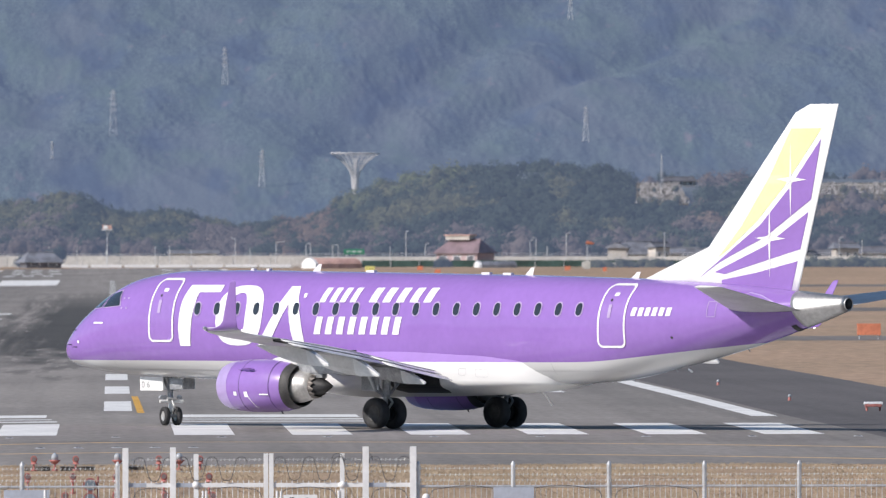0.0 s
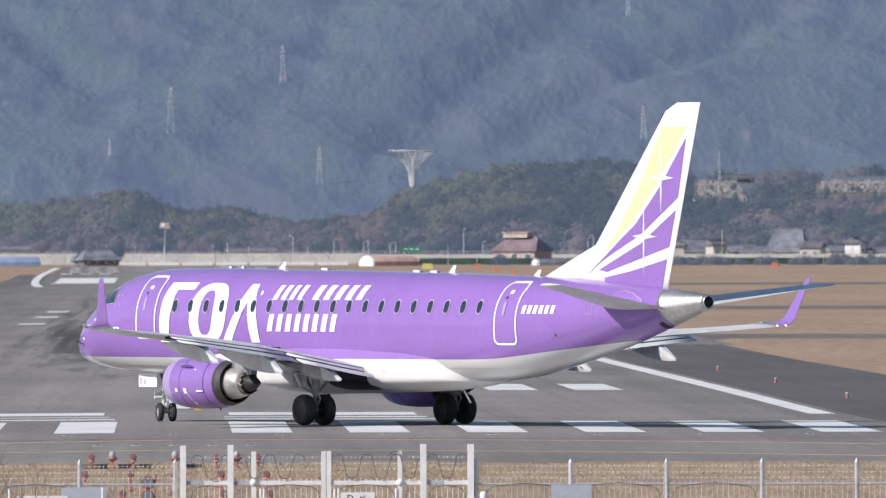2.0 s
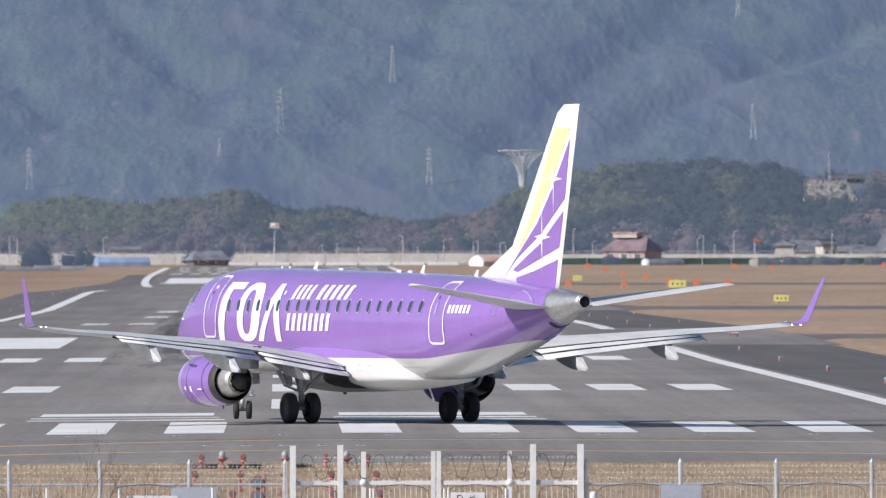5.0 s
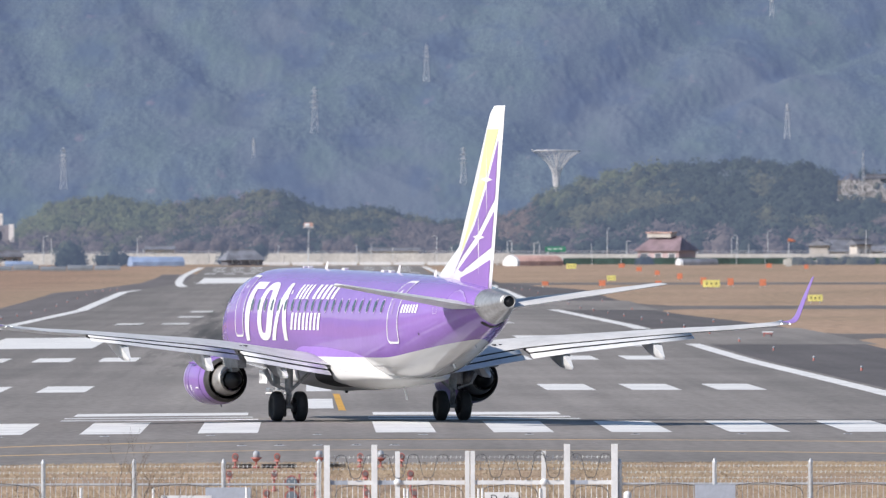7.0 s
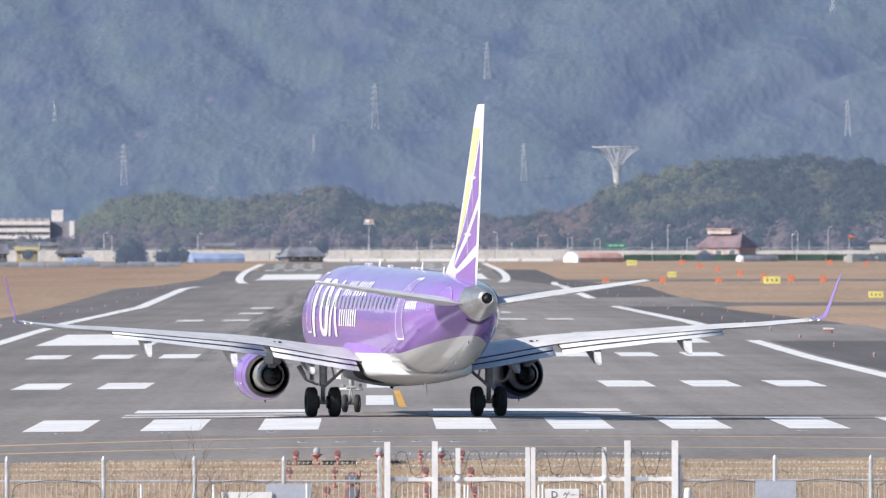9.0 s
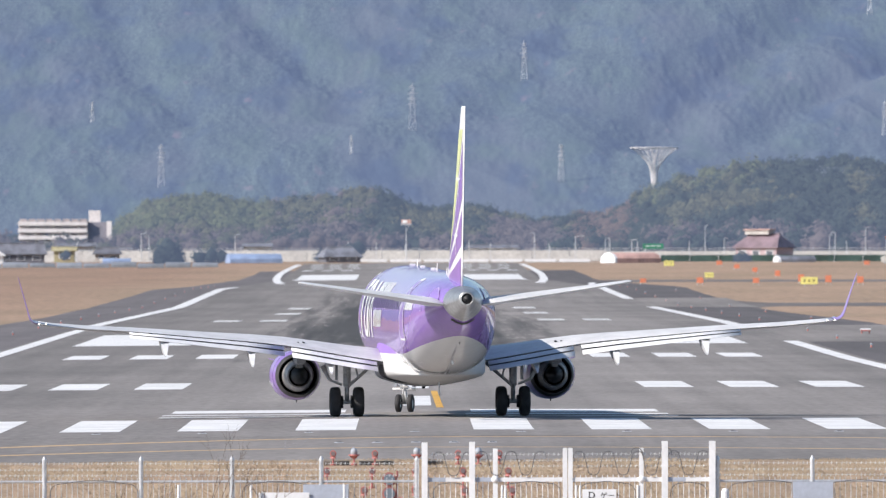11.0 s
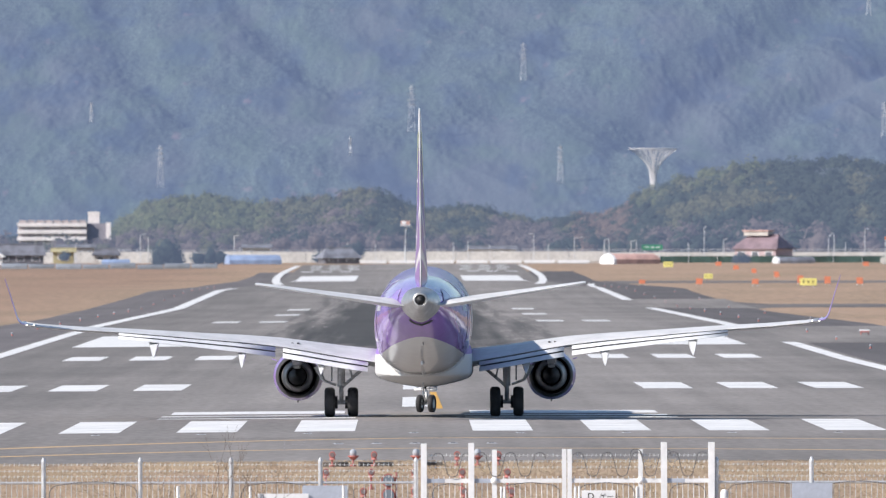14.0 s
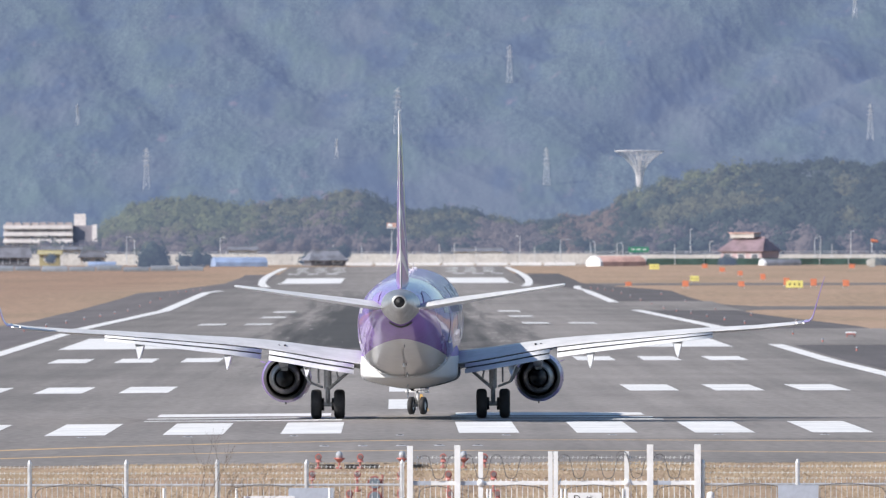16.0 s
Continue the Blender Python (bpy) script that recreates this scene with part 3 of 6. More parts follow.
def thin_leaves(m, share):
    """Leaves let part of the light through."""
    n, l = m.node_tree.nodes, m.node_tree.links
    tr, mix = n.new("ShaderNodeBsdfTranslucent"), n.new("ShaderNodeMixShader")
    l.new(n["Hue/Saturation/Value"].outputs[0], tr.inputs["Color"])
    mix.inputs[0].default_value = share
    l.new(n["Principled BSDF"].outputs[0], mix.inputs[1])
    l.new(tr.outputs[0], mix.inputs[2])
    l.new(mix.outputs[0], n["Material Output"].inputs["Surface"])
    n["Principled BSDF"].inputs["Specular IOR Level"].default_value = 0.1


for leafy in (M_EVERGREEN, M_OLIVE, M_BARE, M_BAMBOO, M_RUSSET):
    thin_leaves(leafy, 0.15)
for haze_glowing in (M_EVERGREEN, M_OLIVE, M_BARE, M_BAMBOO, M_RUSSET, M_HILLSOIL):
    # three kilometres of haze painted as a faint bluish glow on leaves and soil
    haze_glowing.node_tree.nodes["Principled BSDF"].inputs["Emission Color"].default_value = (0.52, 0.66, 1.03, 1)
    haze_glowing.node_tree.nodes["Principled BSDF"].inputs["Emission Strength"].default_value = 0.120

SKYLINE = [(-760, 30), (-640, 32), (-540, 40), (-500, 70), (-460, 96), (-400, 106), (-330, 104), (-280, 92), (-240, 98), (-190, 106), (-140, 111), (-90, 122), (-45, 117),
           (-12, 99), (30, 84), (80, 92), (130, 90), (165, 76), (225, 66), (290, 74), (350, 76), (400, 104), (450, 128), (500, 148), (560, 160), (620, 166),
           (690, 173), (760, 176), (830, 174), (890, 166), (930, 150), (960, 150), (1010, 152), (1080, 152), (1150, 158), (1230, 160), (1330, 158), (1500, 160)]
SKY_U, SKY_V = [p[0] for p in SKYLINE], [p[1] for p in SKYLINE]


def build_hills():
    rng = random.Random(4)
    # the bare hill under the trees
    cols = np.arange(-900, 1620, 12)
    verts, faces = [], []
    for i, u in enumerate(cols):
        top = float(np.interp(u, SKY_U, SKY_V)) - 16
        for d, k in ((3180, 0.0), (3300, 0.22), (3420, 0.55), (3560, 0.92), (3620, 1.0), (3760, 0.7)):
            verts.append(sight(u, -8 + (max(top, 10) + 8) * k, d))
        if i:
            for j in range(5):
                faces.append(((i - 1) * 6 + j, i * 6 + j, i * 6 + j + 1, (i - 1) * 6 + j + 1))
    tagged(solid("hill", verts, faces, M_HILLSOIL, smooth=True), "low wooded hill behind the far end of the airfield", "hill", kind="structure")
    sets = {"evergreen": [], "olive": [], "bare": [], "bamboo": [], "russet": []}
    for row in range(20):
        k = 1 - row / 19.0
        d = 3200 + 400 * k
        u = -800.0
        while u < 1560:
            top = float(np.interp(u, SKY_U, SKY_V))
            big = rng.choice((0.8, 1.0, 1.3, 1.7)) * rng.uniform(0.85, 1.15) * (1.45 if u > 480 else 1.25 if -200 < u < 0 else 1.0)
            size = big * 1.75
            v = 2 + (top - 15 * big - 2) * k ** 0.85 + rng.uniform(-5, 5)
            town = 935 < u < 1560 and k > 0.18
            in_cemetery = (926 < u < 1046 or 1150 < u < 1480) and 82 < v < 146 and k < 0.95
            lean = float(value_noise(np.array(u / 80.0), np.array(k * 4.0), 51)) + 0.5 * float(value_noise(np.array(u / 30.0), np.array(k * 8.0), 53))
            if -540 < u < -250:
                kind = "bamboo" if k > 0.35 and rng.random() < 0.75 else ("bare" if k < 0.3 and rng.random() < 0.6 else "olive")
            elif -250 < u < -60:
                kind = "olive" if k > 0.3 and rng.random() < 0.7 else ("bare" if rng.random() < 0.5 else "evergreen")
            elif 150 < u < 260 and k < 0.75:
                kind = "bare"
            elif 290 < u < 400:
                kind = "russet" if rng.random() < 0.6 else "evergreen"
            elif 400 < u < 640 and k > 0.72:
                kind = "bamboo" if rng.random() < 0.3 else "olive" if rng.random() < 0.5 else "evergreen"
            elif town:
                kind = "bare" if lean > -0.05 else ("evergreen" if lean < -0.3 else rng.choice(["russet", "olive", "evergreen"]))
            else:
                kind = "bare" if k < 0.16 and rng.random() < 0.45 else ("olive" if lean + rng.uniform(-0.2, 0.2) > (0.6 if u > 400 else 0.25) else "evergreen")
            if v > -2 and not in_cemetery and not (town and rng.random() < 0.25):
                tall = 1.25 if kind == "bamboo" else rng.uniform(0.85, 1.15)
                c = sight(u + rng.uniform(-4, 4), v, d + rng.uniform(-9, 9))
                sets[kind].append(((c.x, c.y, c.z), (size, size * 1.1, size * tall)))
            u += big * 10.0 * rng.uniform(0.8, 1.2)
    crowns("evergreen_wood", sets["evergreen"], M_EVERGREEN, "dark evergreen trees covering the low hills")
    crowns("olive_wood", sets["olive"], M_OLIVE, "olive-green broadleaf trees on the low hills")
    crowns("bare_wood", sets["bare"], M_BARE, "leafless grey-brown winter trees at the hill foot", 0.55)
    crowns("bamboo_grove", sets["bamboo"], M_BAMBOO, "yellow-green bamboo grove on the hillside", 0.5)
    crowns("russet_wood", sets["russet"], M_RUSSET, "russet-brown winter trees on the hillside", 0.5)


build_hills()


def meet(u, v):
    """Where the line of sight comes down on the mountain."""
    for d in np.arange(4150, 4940, 2.0):
        p = sight(u, v, d)
        if mountain_z(p.x, float(d)) >= p.z:
            return p
    return sight(u, v, 4900)


M_PYLON = mat("pylon_steel", (0.42, 0.44, 0.48), 0.6, 0.2, 0.1, 0.5, 3)


def pylon(u, v0, v1):
    """A lattice power mast; v0, v1: its foot and top."""
    p = meet(u, v0)
    hgt = (v1 - v0) * TICK * p.y
    e = thing("power_pylon", "pale grey lattice steel power pylon on the mountainside", "pylon", (p.x, p.y - 4, p.z - 1.0), group="pylons on the mountain")
    w0, w1, r = hgt * 0.085, hgt * 0.02, 0.08
    bm = bmesh.new()
    levels = [0, 0.2, 0.36, 0.5, 0.6, 0.68, 0.76, 0.84, 0.92, 1.0]
    for sx in (-1, 1):
        for sy in (-1, 1):
            add_rod(bm, (sx * w0, sy * w0, 0), (sx * w1, sy * w1, hgt + 1), r, r * 0.8, 5)
    part("leg_frame", bm, M_PYLON, e)
    bm = bmesh.new()
    for a, b in zip(levels, levels[1:]):
        wa, wb = w0 + (w1 - w0) * a, w0 + (w1 - w0) * b
        for s in (-1, 1):
            add_rod(bm, (-s * wa, -wa, a * hgt + 1), (s * wb, -wb, b * hgt + 1), r * 0.6, seg=4)
            add_rod(bm, (s * wa, -wa, a * hgt + 1), (s * wa, wa, a * hgt + 1), r * 0.6, seg=4)
        add_rod(bm, (-wa, -wa, a * hgt + 1), (wa, -wa, a * hgt + 1), r * 0.6, seg=4)
    part("bracing", bm, M_PYLON, e)
    for k, wd in ((0.55, 0.095), (0.67, 0.105), (0.79, 0.10), (0.91, 0.085)):
        bm = bmesh.new()
        for s in (-1, 1):
            add_rod(bm, (0, 0, k * hgt + 1.2), (s * wd * hgt, 0, k * hgt + 1), r * 1.5, r * 1.0, 5)
            add_rod(bm, (0, 0, (k + 0.05) * hgt + 1), (s * wd * hgt, 0, k * hgt + 1), r * 0.6, seg=4)
        part("cross_arm", bm, M_PYLON, e)


for u, v0, v1 in ((202, 308, 373), (4, 217, 298), (-562, 233, 268), (-440, 120, 192), (-104, 177, 208), (267, 126, 192), (840, 208, 268), (813, 425, 470)):
    pylon(u, v0, v1)


def funnel_tower(u, v0, v1, d):
    """A lattice tower that flares out like a trumpet."""
    foot, hgt = sight(u, v0, d), (v1 - v0) * TICK * d
    e = thing("funnel_tower", "white lattice tower flaring like a trumpet at the top", "tower", foot)
    R = 43 * TICK * d
    M = mat("white_lattice", (0.66, 0.64, 0.64), 0.6, 0.1, 0.1, 0.5, 3)

    def rad(k):
        return R * (0.10 + 0.14 * k + 0.76 * max(0, (k - 0.35) / 0.65) ** 2.1)
    for j in range(22):
        a = 2 * math.pi * j / 22
        bm = bmesh.new()
        for i in range(10):
            k0, k1 = i / 10, (i + 1) / 10
            add_rod(bm, (rad(k0) * math.cos(a), rad(k0) * math.sin(a), k0 * hgt), (rad(k1) * math.cos(a), rad(k1) * math.sin(a), k1 * hgt), 0.085, seg=4)
        part("rib", bm, M, e)
    for k in (0.15, 0.3, 0.42, 0.52, 0.61, 0.69, 0.76, 0.82, 0.88, 0.935, 0.985, 1.0):
        verts, faces, t, n = [], [], 0.075 if k < 0.98 else 0.14, 20
        for j in range(n):
            q = 2 * math.pi * j / n
            for dr, dz in ((t, 0), (0, t), (-t, 0), (0, -t)):
                verts.append(((rad(k) + dr) * math.cos(q), (rad(k) + dr) * math.sin(q), k * hgt + dz))
            m = (j + 1) % n
            faces += [(4 * j + i, 4 * m + i, 4 * m + (i + 1) % 4, 4 * j + (i + 1) % 4) for i in range(4)]
        solid("hoop", verts, faces, M, e)
    rod("core_mast", (0, 0, -9), (0, 0, hgt * 0.86), 0.26, M, e, 0.2, 10)


funnel_tower(432, 118, 185, 3680)


# ---------------------------------------------------------------- the strip of town beyond the runway
# dark roof and window colours are raised towards grey to imitate haze
M_PLASTER = mat("pale_plaster", (0.50, 0.47, 0.44), 0.85, 0, 0.12, 0.3, 3, per_object=0.1)
M_PINK = mat("pink_plaster", (0.52, 0.40, 0.41), 0.85, 0, 0.12, 0.3, 3)
M_MAROON = mat("maroon_metal_roof", (0.25, 0.185, 0.21), 0.55, 0, 0.15, 0.4, 3)
M_TILE = mat("grey_roof_tile", (0.18, 0.19, 0.225), 0.6, 0, 0.18, 0.5, 4, per_object=0.2)
M_DARKROOF = mat("slate_roof", (0.17, 0.175, 0.205), 0.6, 0, 0.18, 0.5, 4, per_object=0.2)
M_BLUE = mat("blue_sheet_roof", (0.27, 0.35, 0.52), 0.5, 0, 0.12, 0.3, 3)
M_SALMON = mat("salmon_sheet_roof", (0.60, 0.38, 0.33), 0.6, 0, 0.15, 0.3, 3)
M_WINDOW = glass("house_window", (0.12, 0.13, 0.15), 0.2)
M_NET = mat("green_windbreak_net", (0.050, 0.095, 0.085), 0.9, 0, 0.2, 0.3, 4)
M_OCHRE = mat("ochre_sheet", (0.40, 0.36, 0.22), 0.7, 0, 0.15, 0.3, 3)
M_GREENSIGN = mat("green_road_sign", (0.03, 0.22, 0.13), 0.5, 0, 0.1, 0.5, 4)


def flat_at(u, d):
    """The ground d metres out at the bearing u."""
    return Vector((u * TICK * d, d, rise(d)))


M_PARAPET = mat("parapet_concrete", (0.55, 0.54, 0.52), 0.85, 0, 0.15, 0.25, 2, tint=(0.45, 0.44, 0.43))
# parapet of the raised road, in bays
parapet = thing("road_parapet", "long pale concrete parapet wall of a raised road", "wall")
x = -150.0
k = 0
while x < 260:
    wd = 8.0
    low = rise(3090)
    hgt = 1.95 if x > 40 else 2.15
    box("bay", (x + wd / 2 - 0.03, 3090, low + hgt / 2 - 0.2), (wd - 0.08, 0.5, hgt + 0.4), M_PARAPET, parapet, 0.05)
    x += wd
for xx in np.arange(-150, 260, 4.0):
    rod("rail_post", (xx, 3090, low + 1.9), (xx, 3090, low + 2.65), 0.05, M_GALV, parapet, seg=5)
for zz in (2.3, 2.62):
    rod("rail", (-150, 3090, low + zz), (260, 3090, low + zz), 0.045, M_GALV, parapet, seg=5)

net = thing("windbreak_fence", "dark green windbreak netting on posts", "fence")
for xx in np.arange(52.0, 240.0, 6.0):
    g = rise(3010)
    box("net_panel", (xx + 3, 3010, g + 0.68), (5.9, 0.12, 1.36), M_NET, net)
    rod("net_post", (xx, 3009.8, g - 0.3), (xx, 3009.8, g + 1.55), 0.06, M_GALV, net, seg=6)


def house(u, d, wd, dp, hw, hr, wall, roof, turn=0.0, label="", hip=0.0, name="house", cap=None, windows=3, sink=0.0):
    """Walls, a pitched roof with eaves and windows; turn in degrees."""
    p = flat_at(u, d)
    e = thing(name, label, "house", (p.x, p.y, p.z - sink), turn)
    box("wall", (0, 0, hw / 2), (wd, dp, hw), wall, e, 0.03)
    o, r = 0.55, max(wd / 2 + 0.55 - hip, 0.3)
    y = dp / 2 + o
    verts = [(-wd / 2 - o, -y, hw - 0.1), (wd / 2 + o, -y, hw - 0.1), (wd / 2 + o, y, hw - 0.1), (-wd / 2 - o, y, hw - 0.1), (-r, 0, hw + hr), (r, 0, hw + hr),
             (-wd / 2 - o, -y, hw - 0.28), (wd / 2 + o, -y, hw - 0.28), (wd / 2 + o, y, hw - 0.28), (-wd / 2 - o, y, hw - 0.28)]
    faces = [(0, 1, 5, 4), (2, 3, 4, 5), (1, 2, 5), (3, 0, 4), (6, 7, 1, 0), (7, 8, 2, 1), (8, 9, 3, 2), (9, 6, 0, 3), (9, 8, 7, 6)]
    rf = solid("roof", verts, faces, roof, e)
    box("ridge", (0, 0, hw + hr + 0.05), (2 * r + 0.2, 0.4, 0.28), cap or roof, rf, 0.06)
    for k in range(windows):
        wx = (k + 0.5) / windows * wd - wd / 2
        wi = box("window", (wx, -dp / 2 - 0.03, hw * 0.55), (wd / windows * 0.55, 0.08, min(1.2, hw * 0.45)), M_GATE, e)
        box("pane", (wx, -dp / 2 - 0.08, hw * 0.55), (wd / windows * 0.46, 0.06, min(1.0, hw * 0.36)), M_WINDOW, wi)
    return e


pink = house(627, 3060, 9.6, 8.0, 2.9, 2.7, M_PINK, M_MAROON, -28, "dusky pink house with a maroon roof and cream ridge box", 1.8)
box("ridge_turret", (-1.2, 0, 6.0), (5.6, 2.6, 1.0), M_PLASTER, pink, 0.05)
box("turret_roof", (-1.2, 0, 6.55), (6.2, 3.2, 0.22), M_SALMON, pink, 0.05)

# hangar-like sheds near the runway end
def vault_shed(u, d, wd, dp, hgt, roof, end, label, turn=0):
    """A low shed: rounded roof along x, white end wall."""
    p = flat_at(u, d)
    e = thing("shed", label, "shed", (p.x, p.y, p.z - 0.05), turn)
    ring = lambda x: [(x, -dp / 2, 0), (x, -dp / 2, hgt * 0.45), (x, -dp * 0.33, hgt * 0.8), (x, 0, hgt), (x, dp * 0.33, hgt * 0.8), (x, dp / 2, hgt * 0.45), (x, dp / 2, 0)]
    solid("roof", *loft([ring(-wd / 2), ring(wd / 2)]), roof, e)
    s = 1.03
    front = lambda x: [(x, y * s, z * s) for _, y, z in ring(0)]
    solid("end_wall", *loft([front(-wd / 2 - 0.4), front(-wd / 2 + 0.2)]), end, e)
    return e


vault_shed(392, 2960, 10.6, 5.5, 2.15, M_SALMON, M_GATE, "low shed with a salmon sheet roof and white end", 30)
vault_shed(682, 2980, 7.6, 4.5, 1.35, M_TILE, M_GATE, "low shed with a weathered grey roof", 12)
vault_shed(-275, 2980, 10.5, 6.0, 1.9, M_BLUE, M_BLUE, "low shed with a bright blue sheet roof", 10)
vault_shed(-520, 2985, 6.0, 4.0, 1.0, M_BLUE, M_PLASTER, "low bluish shed beside the grass", 0)
house(-690, 2960, 9.5, 7, 2.1, 2.0, M_DARKROOF, M_DARKROOF, 4, "dark house with a slate roof", 0.4)
house(-738, 2950, 2.6, 4, 1.9, 1.6, M_GATE, M_GATE, 90, "small white gabled house beside the airfield", 0.0, windows=1)
house(-612, 3000, 4.2, 4, 2.6, 0.5, M_OCHRE, M_OCHRE, 0, "ochre sheet-clad shed beside the road", 0.0, windows=1)
house(-536, 3010, 5.0, 5, 1.9, 1.0, M_PLASTER, M_DARKROOF, 0, "low house with a slate roof beside the road", 0.8, windows=2)
house(-125, 2990, 7.4, 6, 1.3, 1.9, M_DARKROOF, M_TILE, 14, "low house with a steep grey tiled roof", 1.6, windows=2)
house(-590, 3130, 8.0, 5, 3.2, 0.4, M_CONCRETE, M_TILE, 0, "pale flat-roofed building behind the parapet", 0.2, windows=4)
house(-270, 3120, 6.0, 5, 3.1, 0.5, M_CONCRETE, M_TILE, 0, "pale low building behind the parapet", 0.3, windows=2)
house(145, 3120, 10.4, 5, 2.75, 0.45, M_CONCRETE, M_TILE, 0, "long low pale building behind the parapet", 0.2, windows=5)
house(-520, 3105, 6.0, 5, 2.3, 0.6, M_PLASTER, M_TILE, 0, "pale house behind the parapet", 0.4)
house(935, 3130, 11.0, 8.0, 2.4, 2.6, M_PLASTER, M_TILE, 10, "house with a broad grey tiled hip roof", 3.2, name="temple_hall")
house(1010, 3120, 8.0, 6.5, 2.6, 1.0, M_PLASTER, M_TILE, -8, "low house with a grey roof", 0.8)
house(1098, 3130, 8.0, 9.0, 2.5, 4.8, M_PLASTER, M_TILE, -12, "hall with a tall grey tiled roof", 1.6, name="temple_hall")
house(1040, 3110, 6.0, 6.0, 2.0, 1.4, M_DARKROOF, M_TILE, 0, "small house with a grey tiled roof", 0.8)
house(1250, 3120, 9.0, 6.0, 2.0, 1.1, M_DARKROOF, M_DARKROOF, 0, "long low house with a slate roof", 0.6)
house(1185, 3125, 5.0, 5.0, 2.6, 1.2, M_PLASTER, M_TILE, 20, "pale house among winter trees", 0.6, windows=2)
house(898, 3118, 4.0, 4.0, 3.9, 0.9, M_PLASTER, M_TILE, 80, "small white gabled house by the raised road", 0.0, windows=1)
house(970, 3112, 3.4, 3.6, 4.0, 0.8, M_PLASTER, M_TILE, 24, "narrow white house by the raised road", 0.2, windows=2)
house(1140, 3108, 4.6, 4.0, 3.5, 0.9, M_PLASTER, M_DARKROOF, -20, "white house with a slate roof by the raised road", 0.3, windows=2)
house(1215, 3116, 3.2, 3.5, 4.4, 0.9, M_GATE, M_TILE, 70, "tall narrow white house among winter trees", 0.0, windows=1)
house(1300, 3112, 5.0, 4.0, 3.7, 0.9, M_PLASTER, M_TILE, 12, "pale plaster house by the raised road", 0.3, windows=3)
house(1360, 3125, 8.0, 6.0, 2.6, 1.2, M_PLASTER, M_DARKROOF, 5, "pale house with a slate roof", 0.9)


# the tone of the shaded balcony gaps is put into these panes
M_DIMWIN = glass("balcony_shade_glass", (0.40, 0.35, 0.35), 0.3)


def flats(u, d):
    """A slab of flats with balcony bands and a stair tower."""
    p = flat_at(u, d)
    e = thing("apartment_building", "white five-storey apartment block with balcony bands", "building", p)
    w, s = 15.2, 1.55
    band = mat("balcony_cream", (0.72, 0.67, 0.65), 0.8, 0, 0.12, 0.3, 3, tint=(0.60, 0.55, 0.53))
    dz = 0.6
    box("wall", (0, 4, 3.9 + dz / 2), (w, 6, 7.8 + dz), M_PLASTER, e)
    # the side wing's shade is put into its grey plaster colour
    box("grey_wing", (w / 2 + 2.2, 4, 3.8 + dz / 2), (4.4, 5, 7.6 + dz), mat("shaded_grey_plaster", (0.26, 0.25, 0.29), 0.85, 0, 0.1, 0.3, 3), e, 0.03)
    box("end_pier", (w / 2 + 4.9, 3.6, 5.8 + dz), (1.1, 5.4, 4.0), band, e, 0.03)
    t = box("stair_tower", (w / 2 + 1.6, 4, 8.9 + dz), (2.6, 3.0, 2.6), band, e, 0.03)
    for k in range(5):
        z = 0.75 + k * s + dz
        b = box("balcony", (-0.1, 0.55, z + 0.32), (w + 0.2, 1.1, 0.85), band, e, 0.03)
        for j in range(8):
            xx = -w / 2 + (j + 0.5) * w / 8
            box("window", (xx, 0.98, z + 1.05), (w / 8 * 0.8, 0.1, 0.62), M_DIMWIN, e)
            box("divider", (xx + w / 16, 0.5, z + 0.9), (0.12, 0.9, 0.7), M_PLASTER, b)


flats(-632, 3230)


# graves and a small hall on the hill
hill_hall = house(985, 3400, 7.6, 4, 1.3, 0.9, M_PLASTER, M_DARKROOF, 4, "white hall with a dark roof on the hill", 0.8)
hill_hall.matrix_basis = Matrix.Translation(sight(1006, 126, 3532)) @ pose(0, 0, 0, 0, 0, 4)
M_GRANITE = mat("pale_granite", (0.42, 0.405, 0.415), 0.7, 0, 0.2, 0.5, 4, island=0.2)
M_TERRACE = mat("terrace_gravel", (0.20, 0.195, 0.20), 0.9, 0, 0.25, 0.6, 3, tint=(0.13, 0.128, 0.13))
rng = random.Random(8)
for u0, u1, count, low in ((930, 1024, 330, 0), (1146, 1490, 420, 3)):
    bm = bmesh.new()
    for k in range(count):
        row = rng.randrange(low, 7)
        v = 99 + row * 5.2
        u = rng.uniform(u0 + row * 1.5, u1 - row * 3)
        p = sight(u, v - 3, 3446 + row * 12 + rng.uniform(-3, 3))
        hgt = rng.uniform(0.4, 0.95)
        add_box(bm, (p.x, p.y, p.z + hgt / 2), (rng.uniform(0.18, 0.5), 0.3, hgt))
    g = part("gravestones", bm, M_GRANITE)
    tagged(g, "pale granite gravestones terraced on the hillside", "gravestones", kind="stuff")
    verts, faces = [], []
    for row in range(8):
        for d, v in ((3440 + row * 12, 91 + row * 5.2), (3440 + row * 12, 95.5 + row * 5.2)):
            verts += [sight(u0, v, d), sight(u1 - 2 - row * 3, v, d)]
    for j in range(15):
        faces.append((2 * j, 2 * j + 1, 2 * j + 3, 2 * j + 2))
    terrace = solid("terrace", verts, faces, M_TERRACE)
    tagged(terrace, "stepped gravel terraces under the gravestones", "slope", kind="structure")
far_row = thing("retaining_wall", "pale retaining wall along the hillside road", "wall")
for k in range(13):
    p = sight(1165 + k * 22, 126, 3520)
    box("bay", (p.x, p.y, p.z), (2.8, 0.6, 0.9), M_CONCRETE, far_row, 0.05)
# trees that stand among the graves
among = []
